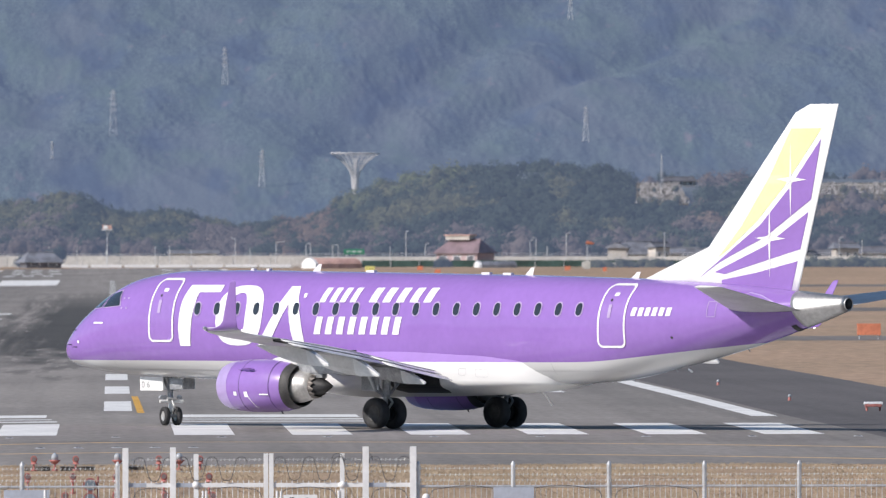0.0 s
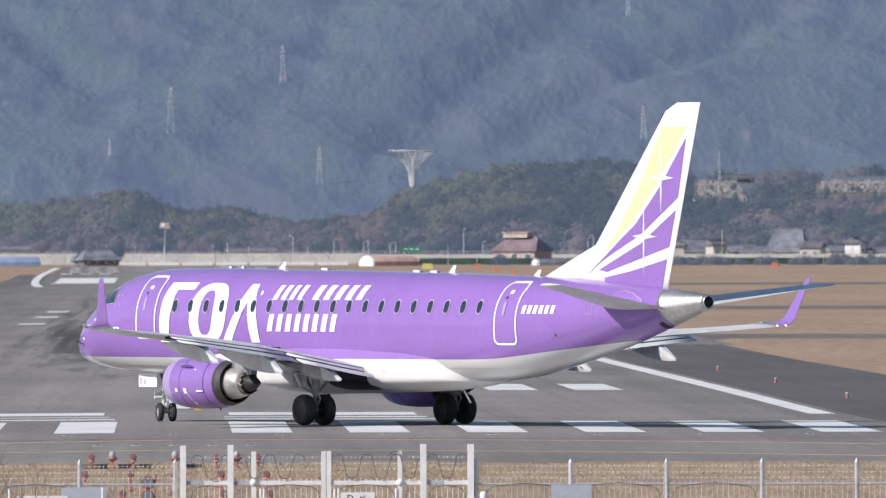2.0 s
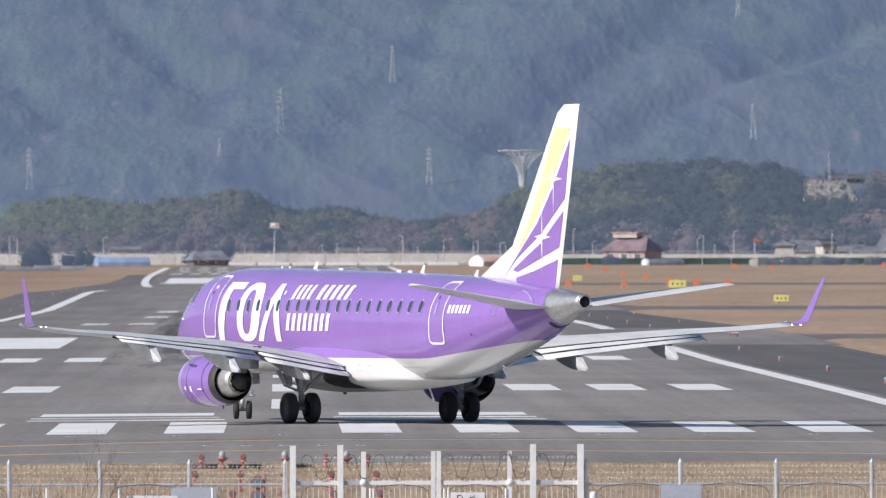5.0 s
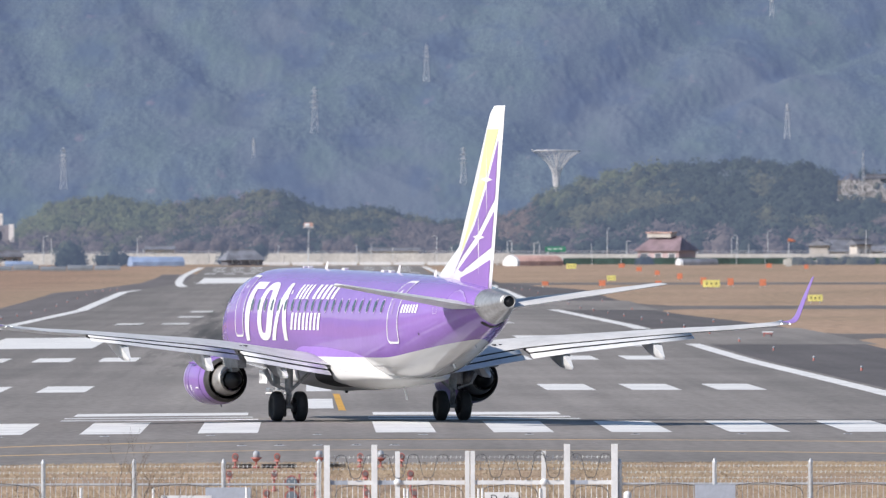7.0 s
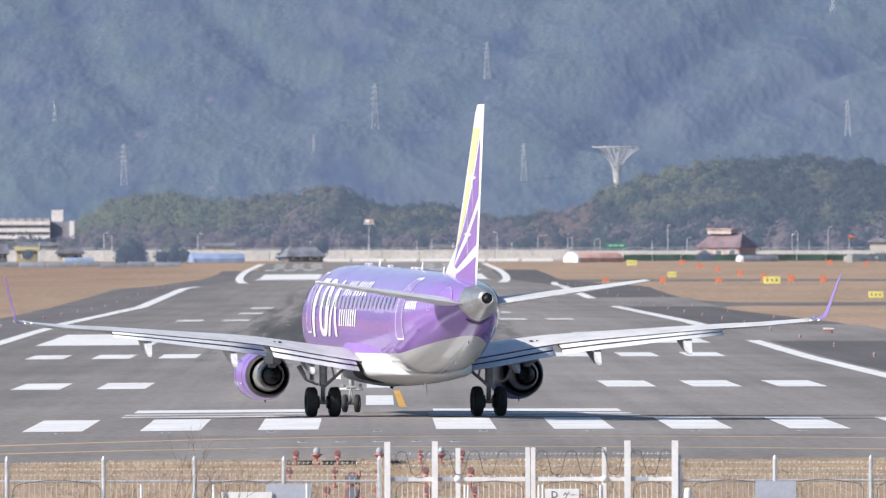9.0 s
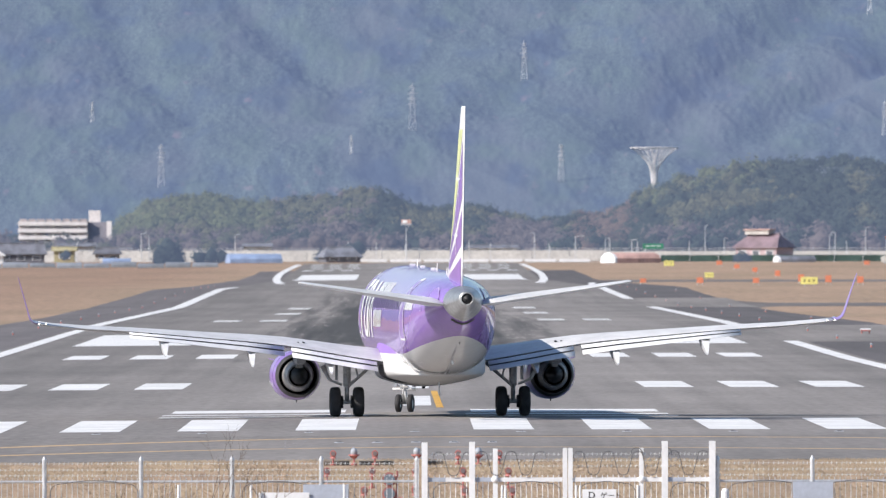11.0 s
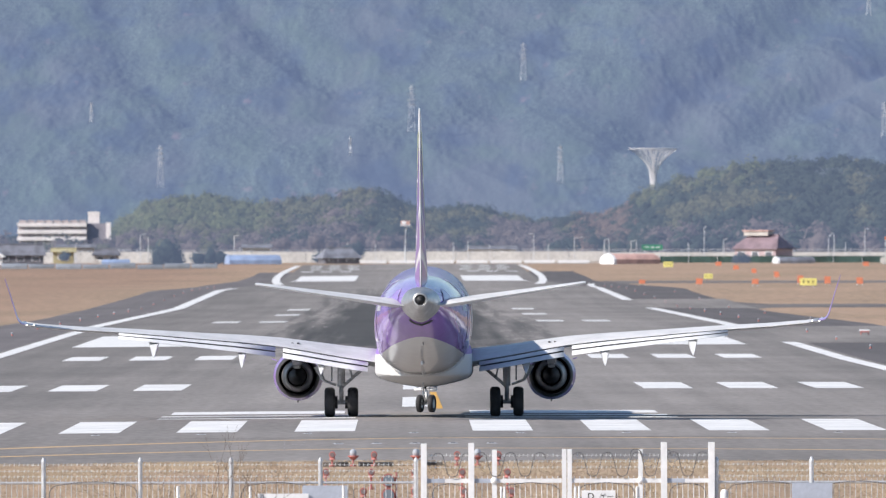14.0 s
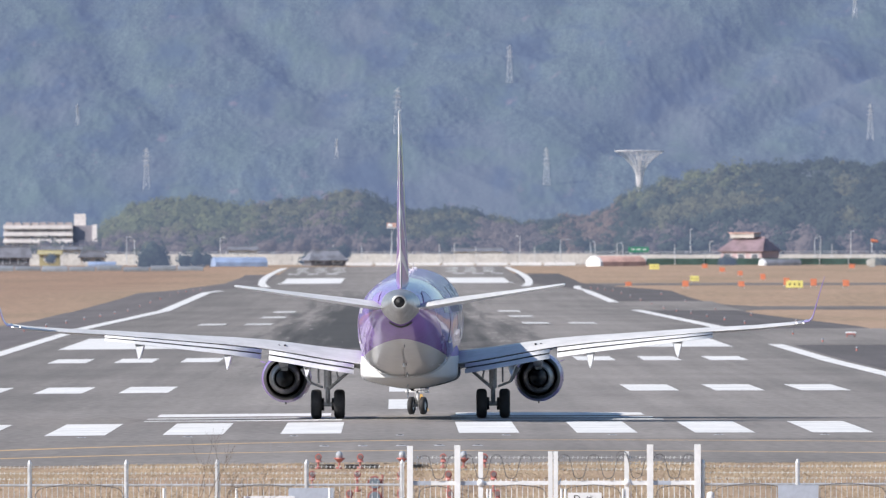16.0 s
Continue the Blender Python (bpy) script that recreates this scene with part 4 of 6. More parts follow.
for k in range(60):
    u = rng.uniform(928, 1030) if k < 8 else rng.uniform(1140, 1490)
    c = sight(u, rng.uniform(90, 122), 3436 + rng.uniform(-4, 4))
    s = rng.uniform(0.5, 1.1)
    among.append(((c.x, c.y, c.z), (s, s, s)))
crowns("grave_trees", among, M_OLIVE, "olive trees among the hillside graves", 0.5)


def pole(u, d, v1, name="street_lamp", arm=0.0, head=None, label="grey street lamp pole on the raised road"):
    p = flat_at(u, d)
    hgt = EYE + v1 * TICK * d - p.z
    e = thing(name, label, "pole", p, group="poles along the road")
    rod("shaft", (0, 0, -0.1), (0, 0, hgt), 0.11, M_GALV, e, 0.07, 8)
    if arm:
        rod("arm", (0, 0, hgt - 0.05), (arm, 0, hgt + 0.12), 0.05, M_GALV, e)
        box("lamp_head", (arm, 0, hgt + 0.12), (0.6, 0.3, 0.16), M_GALV, e, 0.04)
    return e


for u, v1, arm in ((78, 20, 0), (104, 22, 0), (142, 16, 0), (220, 34, -0.6), (246, 16, 0), (292, 28, 1.6), (345, 24, 0.7), (353, 25, 0), (392, 22, 0.9), (402, 20, 0), (522, 46, 0.3), (494, 20, 0), (556, 24, 0.6),
                   (742, 30, 0.4), (752, 34, -0.5), (772, 20, 0), (806, 42, 0.5), (612, 26, 0), (-8, 14, 0), (-60, 18, 0), (-110, 20, 0), (-300, 12, 0), (-476, 34, 0.8), (-462, 30, 0), (-310, 32, 0.7), (-590, 20, 0), (1290, 34, 0.5), (1330, 30, 0), (1210, 22, 0), (980, 44, 0)):
    pole(u, 3080, v1, arm=arm)
beacon = pole(-7, 2990, 50, "light_mast", label="pale mast carrying a lamp platform")
top = EYE + 50 * TICK * 2990 - rise(2990)
box("platform", (0, 0, top), (2.2, 1.6, 0.25), M_GALV, beacon, 0.03)
box("lamp_box", (0, -0.2, top + 0.55), (1.9, 0.9, 0.85), M_SALMON, beacon, 0.05)
box("lamp_face", (-0.3, -0.68, top + 0.55), (0.9, 0.08, 0.6), M_GATE, beacon, 0.02)
rod("brace", (0.6, 0, top), (0, 0, top - 1.4), 0.06, M_GALV, beacon)
bd = thing("road_sign", "green overhead road sign board", "sign", flat_at(430, 3085))
box("board", (0, 0, 3.0), (4.4, 0.15, 1.1), M_GREENSIGN, bd, 0.03)
for s in (-1.6, 1.6):
    rod("sign_post", (s, 0.15, 0), (s, 0.15, 3.3), 0.09, M_GALV, bd)
for k in range(3):
    box("writing_bar", (-1.2 + 1.2 * k, -0.1, 3.05), (0.8, 0.03, 0.22), M_GATE, bd)
mast = thing("aerial_mast", "thin lattice aerial mast on the hill", "mast", sight(975, 120, 3500))
for s in (-1, 1):
    rod("mast_leg", (s * 0.3, 0, 0), (s * 0.08, 0, 8.5), 0.07, M_PYLON, mast, seg=6)
for k in range(9):
    rod("mast_rung", (-0.3 + 0.024 * k, 0, k), (0.27 - 0.024 * k, 0, k + 0.9), 0.04, M_PYLON, mast, seg=4)
wind = thing("wind_cone_mast", "pale mast with a red wind cone", "mast", flat_at(843, 2900))
rod("shaft", (0, 0, 0), (0, 0, 5.6), 0.1, M_GALV, wind)
rod("cone", (-0.2, 0, 5.4), (1.3, 0, 5.2), 0.35, M_ORANGE, wind, 0.16, 12)
box("plinth", (0, 0, 0.9), (1.2, 1.0, 1.6), M_CONCRETE, wind, 0.05)

# bushes and trees before the parapet
low_trees = []
rng = random.Random(12)
for u, v, s in ((-428, 0, 3.0), (-440, -8, 2.2), (-415, -8, 2.3), (-375, -8, 1.7), (-352, -6, 2.0), (-335, -8, 1.6), (-610, -4, 1.2), (582, -12, 1.5), (594, -14, 1.3), (-160, -6, 1.3), (-100, 2, 2.0), (-90, 6, 1.6)):
    c = sight(u, v, 2995)
    low_trees.append(((c.x, c.y, c.z), (s, s, s * 1.05)))
crowns("shrubbery", low_trees, M_EVERGREEN, "rounded dark bushes before the road wall")
hedge = []
for k in range(95):
    u = 850 + 540 * rng.random()
    if 1010 < u < 1110 and rng.random() < 0.6:
        continue
    c = sight(u, rng.uniform(-18, -9), 2985 + rng.uniform(-6, 6))
    s = rng.uniform(0.8, 1.5)
    hedge.append(((c.x, c.y, c.z), (s * 1.3, s, s)))
crowns("hedge", hedge, M_OLIVE, "ragged dark green hedge along the airfield edge")
bare = []
for k in range(60):
    u = rng.choice([rng.uniform(-240, -60), rng.uniform(930, 1000), rng.uniform(1130, 1260), rng.uniform(30, 80)])
    c = sight(u, rng.uniform(0, 22), 3150 + rng.uniform(-8, 8))
    s = rng.uniform(1.2, 2.2)
    bare.append(((c.x, c.y, c.z), (s, s, s)))
crowns("thicket", bare, M_BARE, "leafless brown thicket behind the road", 0.6)

# vinyl growing tunnels along the grass edge
M_VINYL = mat("pale_vinyl_sheet", (0.23, 0.25, 0.28), 0.5, 0, 0.12, 0.5, 3, per_object=0.15)
for k in range(9):
    u = -745 + 48 * k
    vault_shed(u, 2800 + (k % 3) * 14, 4.6, 3.0, 0.85 + 0.2 * (k % 2), M_VINYL, M_VINYL, "low growing tunnel of pale vinyl sheet", 0)

# pale concrete strips and a low white wall, added in place of the mirage glare
for x0, x1, y0, y1 in ((-9, 48, 2975, 2990), (-6, 36, 3010, 3020), (-20, 44, 3040, 3060)):
    tagged(sheet("hardstanding", [x0, x1], y0, y1, 0.06, M_CONCRETE), "pale strip standing in for mirage glare at the runway end", "pavement")
mirage_wall = thing("mirage_wall", "low white wall standing in for the mirage shimmer", "wall")
for k in range(7):
    box("bay", (-8 + 7 * k, 3000 + (k % 3) * 4, rise(3000) + 0.30), (6.4, 0.3, 0.6), M_GATE, mirage_wall, 0.03)


mound = thing("concrete_blocks", "pale weathered concrete blocks beside the grass", "blocks", flat_at(864, 2985))
for x, wd, hgt in ((-2.4, 2.3, 1.1), (0.0, 2.3, 1.35), (2.4, 2.2, 0.95)):
    box("block", (x, 0, hgt / 2 - 0.1), (wd, 1.2, hgt + 0.2), M_CONCRETE, mound, 0.08)


# ---------------------------------------------------------------- airfield fittings
def orange_board(u, d, wd, hgt):
    p = flat_at(u, d)
    e = thing("marker_board", "orange-red marker board on the grass", "marker", p, group="marker boards on the grass")
    box("board", (0, 0, hgt * 0.44 + 0.25), (wd * 0.88, 0.12, hgt * 0.88), M_ORANGE, e, 0.02)
    for s in (-0.35, 0.35):
        rod("leg", (s * wd, 0.08, 0), (s * wd, 0.08, 0.5), 0.04, M_GALV, e, seg=6)


def dist_at(v):
    """How far out the ground lies v ticks below eye level."""
    for d in np.arange(420.0, 3300.0, 2.0):
        if (EYE - rise(d)) / d / TICK < v:
            return float(d)
    return 3000.0


for u, v, wd, hgt in ((547, 24.5, 1.3, 0.9), (578, 31, 1.2, 0.9), (610, 37.5, 1.0, 0.9), (650, 45, 1.0, 1.1), (692, 56, 0.9, 1.1), (740, 57, 0.9, 1.0), (797, 58, 0.9, 0.9), (808, 25, 1.3, 0.9), (412, 57, 0.9, 0.6), (513, 58, 0.9, 0.8), (612, 58, 0.9, 0.7),
                      (1342, 146, 1.6, 0.78), (874, 27, 0.9, 0.9), (1073, 24, 1.4, 1.0)):
    orange_board(u, dist_at(v), wd, hgt)


M_OLIVEBAR = mat("faded_sign_black", (0.16, 0.14, 0.06), 0.6, 0, 0.1, 1, 6)


def taxi_sign(u, v, wd, hgt):
    p = flat_at(u, dist_at(v))
    e = thing("taxiway_sign", "yellow taxiway sign with black writing", "sign", p, group="yellow taxiway signs")
    b = box("sign_face", (0, 0, hgt / 2 + 0.2), (wd, 0.2, hgt), M_SIGN, e, 0.02)
    for k in range(3):
        box("writing_bar", (-wd * 0.28 + wd * 0.28 * k, -0.11, hgt / 2 + 0.2), (wd * 0.09, 0.02, hgt * 0.32), M_OLIVEBAR, b)
    for s in (-0.3, 0.3):
        rod("leg", (s * wd, 0.05, 0), (s * wd, 0.05, 0.4), 0.05, M_GALV, e, seg=6)


for u, v, wd, hgt in ((458, 26, 1.9, 1.0), (529, 47, 1.45, 0.85), (706, 60, 2.0, 0.85), (890, 86, 1.4, 0.62)):
    taxi_sign(u, v, wd, hgt)


def edge_light(x, y):
    e = thing("runway_edge_light", "small runway edge light with a clear dome and red base", "light", (x, y, rise(y) + fall(x)), group="runway edge lights")
    rod("base", (0, 0, 0), (0, 0, 0.12), 0.065, M_RED, e, 0.05, 10)
    bm = bmesh.new()
    bmesh.ops.create_uvsphere(bm, u_segments=10, v_segments=7, radius=0.07, matrix=Matrix.Translation((0, 0, 0.17)))
    part("dome", bm, M_LENS, e, smooth=True)


for k in range(22):
    y = 517 + 61 * k
    edge_light(24.2, y)
    edge_light(-24.2, y)
for k in range(5):
    edge_light(28.2, 1020 + 130 * k)


def papi(x, y):
    e = thing("approach_slope_light", "low red and white approach slope light unit", "light", (x, y, rise(y)), group="slope lights")
    box("housing", (0, 0, 0.27), (0.62, 0.5, 0.09), M_GATE, e, 0.03)
    box("red_front", (0, -0.02, 0.2), (0.55, 0.46, 0.1), M_RED, e, 0.02)
    for s in (-0.22, 0.22):
        rod("leg", (s, 0, 0), (s, 0, 0.18), 0.035, M_RED, e, seg=8)


for x, y in ((25.4, 483), (27.0, 860)):
    papi(x, y)


def flush_light(x, y):
    e = thing("flush_light", "flat metal light set flush in the asphalt", "light", (x, y, rise(y) + fall(x) - 0.004), group="flush threshold lights")
    bm = bmesh.new()
    bmesh.ops.create_cone(bm, cap_ends=True, segments=16, radius1=0.15, radius2=0.10, depth=0.02, matrix=Matrix.Translation((0, 0, 0.022)))
    part("cover", bm, M_GALV, e)
    box("prism", (0, -0.05, 0.036), (0.12, 0.1, 0.018), M_WINDOW, e)


for k in range(-9, 14):
    flush_light(0.12 + 3.02 * k, 412.5)
for k in range(-2, 3):
    flush_light(0.14 + 1.03 * k, 390.0)


# ---------------------------------------------------------------- the fence and approach lights in the foreground
FY = 309.0
PX = TICK * FY                  # metres to a tick at the fence
GZ = rise(FY)


def fz(v):
    return EYE + v * PX


fence = thing("boundary_fence", "galvanised airfield fence with pickets and barbed wire", "fence")
posts = [-1152, -984, -816, -648, -477, -316, -158, 11, 543, 711, 881, 1050, 1218, 1387]
for u in posts:
    p = rod("fence_post", (u * PX, FY, GZ - 0.1), (u * PX, FY, fz(-366)), 0.050, M_GALV, fence, 0.048, 12)
    rod("post_cap", (u * PX, FY, fz(-367)), (u * PX, FY, fz(-360)), 0.056, M_GALV, p, 0.015, 12)
spans = [(-1152, 11), (543, 1387)]
for a, b in spans:
    rod("top_rail", (a * PX, FY, fz(-405)), (b * PX, FY, fz(-405)), 0.028, M_GALV, fence, seg=8)
    for u in np.arange(a + 6, b, 9.6):
        rod("picket", (u * PX, FY - 0.02, GZ), (u * PX, FY - 0.02, fz(-398)), 0.007, M_GALV, fence, seg=5)
M_BARB = mat("barbed_wire", (0.66, 0.66, 0.64), 0.5, 0.3, 0.1, 4, 20)
bm = bmesh.new()
for v in (-373, -384, -394):
    for a, b in spans + [(25, 535)]:
        vv = v + (16 if a == 25 else 0)
        add_rod(bm, (a * PX, FY, fz(vv)), (b * PX, FY, fz(vv)), 0.0035, seg=4)
        for u in np.arange(a + 4, b, 8.6):
            q = rng.uniform(-1.5, 1.5)
            add_rod(bm, ((u + q) * PX, FY - 0.012, fz(vv - 2.2)), ((u + q) * PX + 0.012, FY + 0.012, fz(vv + 2.2)), 0.010, seg=4)
tagged(part("barbed_wire", bm, M_BARB, fence), kind="stuff")

gate = thing("double_gate", "white steel double gate with tall posts in the fence", "gate")
for u, wd, v in ((25, 10.5, -336), (109, 10.5, -335), (450, 11, -334), (534, 11.5, -334)):
    box("tall_post", (u * PX, FY - 0.05, (GZ + fz(v)) / 2), (wd * PX, 0.13, fz(v) - GZ), M_GATE, gate, 0.006)
for u, wd, v in ((150, 8.5, -347), (273.5, 8.0, -346), (283, 8.0, -346), (408.5, 8.0, -346)):
    box("frame_post", (u * PX, FY - 0.04, (GZ + fz(v)) / 2), (wd * PX, 0.10, fz(v) - GZ), M_GATE, gate, 0.006)
for u in (150, 409):
    bm = bmesh.new()
    bmesh.ops.create_uvsphere(bm, u_segments=14, v_segments=10, radius=0.085, matrix=Matrix.Translation((u * PX, FY - 0.06, fz(-402))))
    part("hinge_ball", bm, M_GATE, gate, smooth=True)
for a, b, m in ((30, 62, M_PLATE), (62, 104, M_GATE), (114, 146, M_PLATE), (146, 269, M_GATE), (287, 445, M_GATE), (455, 487, M_PLATE), (487, 529, M_GATE)):
    box("cross_rail", ((a + b) / 2 * PX, FY - 0.03, fz(-402)), ((b - a) * PX, 0.06, 7.5 * PX), m, gate, 0.004)
for u in np.arange(32, 530, 9.6):
    if min(abs(u - w) for w in (109, 150, 278, 409, 450)) > 7:
        rod("picket", (u * PX, FY - 0.02, GZ), (u * PX, FY - 0.02, fz(-394)), 0.008, M_GATE, gate, seg=5)
for u in (293, 300, 402, 162, 168):
    rod("drop_bolt", (u * PX, FY - 0.09, GZ), (u * PX, FY - 0.09, fz(-412)), 0.03, M_GATE, gate, 0.026, 10)


def cable(name, pts, r, material, parent):
    c = bpy.data.curves.new(name, "CURVE")
    c.dimensions, c.bevel_depth, c.bevel_resolution, c.resolution_u = "3D", r, 2, 6
    s = c.splines.new("BEZIER")
    s.bezier_points.add(len(pts) - 1)
    for b, p in zip(s.bezier_points, pts):
        b.co = p
        b.handle_left_type = b.handle_right_type = "AUTO"
    c.materials.append(material)
    ob = new(name, c)
    ob.parent = parent
    return ob


for a, n, up, dn in ((42, 3, -353, -395), (118, 5, -352, -394), (290, 5, -352, -394), (392, 3, -346, -394), (458, 3, -351, -394)):
    pts = []
    step = 26.0
    for k in range(n):
        v = up if k % 2 == 0 else dn
        for o, w in ((-10.5, 0.45), (-7, 0.88), (0, 1.0), (7, 0.88), (10.5, 0.45)):
            mid = (up + dn) / 2
            pts.append(((a + k * step + 8 + o) * PX, FY - 0.10, fz(mid + (v - mid) * w)))
    cable("cable_loop", pts, 0.008, M_WIRE, gate)
for a, b in ((-1150, -980), (-640, -480), (-300, -170), (560, 700), (720, 870), (890, 1040), (38, 104), (160, 268), (296, 400), (458, 526)):
    pts = [((a + 2) * PX, FY - 0.06, fz(-440)), ((a + 6) * PX, FY - 0.06, fz(-415)), ((a + 26) * PX, FY - 0.06, fz(-408)), ((b - 26) * PX, FY - 0.06, fz(-408)), ((b - 6) * PX, FY - 0.06, fz(-415)), ((b - 2) * PX, FY - 0.06, fz(-440))]
    cable("sagging_cable", pts, 0.008, M_WIRE, fence if a < 30 or a > 535 else gate)

plate = thing("gate_sign", "white sign plate lettered for the gate", "sign", (334 * PX, FY - 0.16, fz(-434)))
box("plate", (0, 0, 0), (60 * PX, 0.02, 30 * PX), M_GATE, plate, 0.003)
for txt, x0, sz in (("D", -20, 0.20), ("ゲート", 1, 0.155)):
    fc = bpy.data.curves.new("lettering", "FONT")
    fc.body, fc.size, fc.extrude = txt, sz, 0.002
    fc.materials.append(M_BLACK)
    o = new("lettering", fc)
    o.parent = plate
    o.matrix_basis = Matrix.Translation((x0 * PX, -0.014, -0.01)) @ Euler((radians(90), 0, 0)).to_matrix().to_4x4()
for u, wd, v in ((-150, 80, -410), (712, 72, -406), (-224, 90, -424)):
    s = thing("notice_board", "pale blue-grey metal notice board on the fence", "sign", (u * PX, FY - 0.10 - (0.05 if v < -420 else 0), fz(v - 22)))
    box("board", (0, 0, 0), (wd * PX, 0.02, 44 * PX), M_PLATE if v > -420 else M_GATE, s, 0.004)
for u in (-117, -282, -410):
    rod("short_post", (u * PX, FY - 0.3, GZ), (u * PX, FY - 0.3, fz(-410)), 0.03, M_GATE, fence, 0.03, 10)
bol = thing("bollard", "white rounded bollard by the gate", "bollard", (556 * PX, FY - 0.5, GZ))
rod("shaft", (0, 0, 0), (0, 0, fz(-424) - GZ), 0.09, M_GATE, bol, 0.085, 16)
bm = bmesh.new()
bmesh.ops.create_uvsphere(bm, u_segments=14, v_segments=8, radius=0.087, matrix=Matrix.Translation((0, 0, fz(-424) - GZ)))
part("cap", bm, M_GATE, bol, smooth=True)


def approach_light(x, y, z, big=False):
    """A red lamp on a stem; z: the height of its head."""
    g = rise(y)
    e = thing("approach_light", "red approach light with a clear dome on a stem" if big else "red approach light on a thin stem", "light", (x, y, g), group="approach lights")
    h = z - g
    rod("stem", (0, 0, 0), (0, 0, h), 0.025, M_RED, e, seg=8)
    s = 1.0 if big else 0.8
    bm = bmesh.new()
    add_rod(bm, (0, 0, h - 0.10 * s), (0, 0, h - 0.02), 0.05 * s, 0.13 * s if big else 0.075, 14)
    if not big:
        add_rod(bm, (0, -0.06, h + 0.02), (0, 0.08, h + 0.04), 0.082, 0.07, 16)
    part("housing", bm, M_RED, e)
    if big:
        bm = bmesh.new()
        bmesh.ops.create_uvsphere(bm, u_segments=14, v_segments=10, radius=0.088, matrix=Matrix.Translation((0, 0, h + 0.06)) @ Matrix.Diagonal((1, 1, 1.25, 1)))
        part("dome", bm, M_LENS, e, smooth=True)
        rod("collar", (0, 0, h - 0.03), (0, 0, h), 0.135, M_RED, e, seg=16)
    else:
        rod("lens", (0, -0.075, h + 0.019), (0, -0.06, h + 0.02), 0.055, M_ROSE, e, seg=16)
        rod("flange", (0, 0, h - 0.10), (0, 0, h - 0.06), 0.09, M_RED, e, 0.06, 14)
    rod("foot", (0, 0, 0), (0, 0, 0.05), 0.08, M_RED, e, seg=10)


def lamp_row(y, us, v, bigs=()):
    for u in us:
        approach_light(u * TICK * y, y, EYE + v * TICK * y, u in bigs)


lamp_row(352, (-137, -100, -63, 11, 84, 120, 157), -357, (-100, 11, 120))
lamp_row(336, (-148, -68, 8, 93, 173), -388)
lamp_row(322, (-168, -82, 8, 96, 180), -422)
lamp_row(316, (-178, -90, 16, 110, 205), -444)
for u, wd in ((-131, 0.62), (-60, 0.86), (40, 0.5)):
    pit = thing("cable_pit", "dark concrete cable cover in the grass", "slab", (u * TICK * 352, 352.6, rise(352.6)), group="cable covers")
    box("slab", (0, 0, 0.03), (wd, 0.8, 0.12), M_SOIL, pit, 0.02)
ob_lamp = thing("obstacle_lamp", "large red twin-disc warning lamp", "light", (-38 * PX, FY + 4.0, rise(FY + 4)))
hz = fz(-408) - rise(FY + 4)
rod("stem", (0, 0, 0), (0, 0, hz), 0.05, M_RED, ob_lamp)
for k, z in enumerate((hz + 0.02, hz - 0.29)):
    d = rod("lamp_ring", (0, -0.10, z), (0, 0.12, z + 0.02), 0.155, M_RED, ob_lamp, 0.13, 20)
    rod("lens", (0, -0.13, z), (0, -0.10, z), 0.118, M_SMOKE, d, seg=20)
rod("side_rod", (0.17, 0, hz - 0.4), (0.17, 0, hz + 0.2), 0.025, M_RED, ob_lamp)
rod("cross_head", (-0.5, -0.05, hz - 0.52), (0.3, -0.05, hz - 0.46), 0.12, M_RED, ob_lamp, 0.1, 12)

# leafless shrubs before the fence
M_TWIG = mat("brown_twig", (0.15, 0.115, 0.09), 0.9, 0, 0.2, 3, 30)


def shrub(u, tall, seed):
    r = random.Random(seed)
    y = FY - 5
    e = thing("bare_shrub", "leafless brown shrub before the fence", "shrub", (u * TICK * y, y, rise(y)), group="bare shrubs")

    def grow(bm, p, d, ln, rad, depth):
        q = p + d * ln
        add_rod(bm, p, q, rad, rad * 0.7, 5)
        if depth:
            for _ in range(r.choice((2, 2, 3))):
                nd = (d + Vector((r.uniform(-0.6, 0.6), r.uniform(-0.3, 0.3), r.uniform(-0.1, 0.35)))).normalized()
                grow(bm, q, nd, ln * r.uniform(0.55, 0.85), rad * 0.62, depth - 1)
    for k in range(3):
        bm = bmesh.new()
        grow(bm, Vector((r.uniform(-0.15, 0.15), 0, 0)), Vector((r.uniform(-0.5, 0.5), r.uniform(-0.2, 0.2), 1)).normalized(), tall * r.uniform(0.34, 0.46), 0.012, 3)
        part("branch", bm, M_TWIG, e)


for u, tall, s in ((-360, 2.4, 1), (-450, 1.6, 2), (-496, 1.4, 4), (-268, 1.6, 5)):
    shrub(u, tall, s)


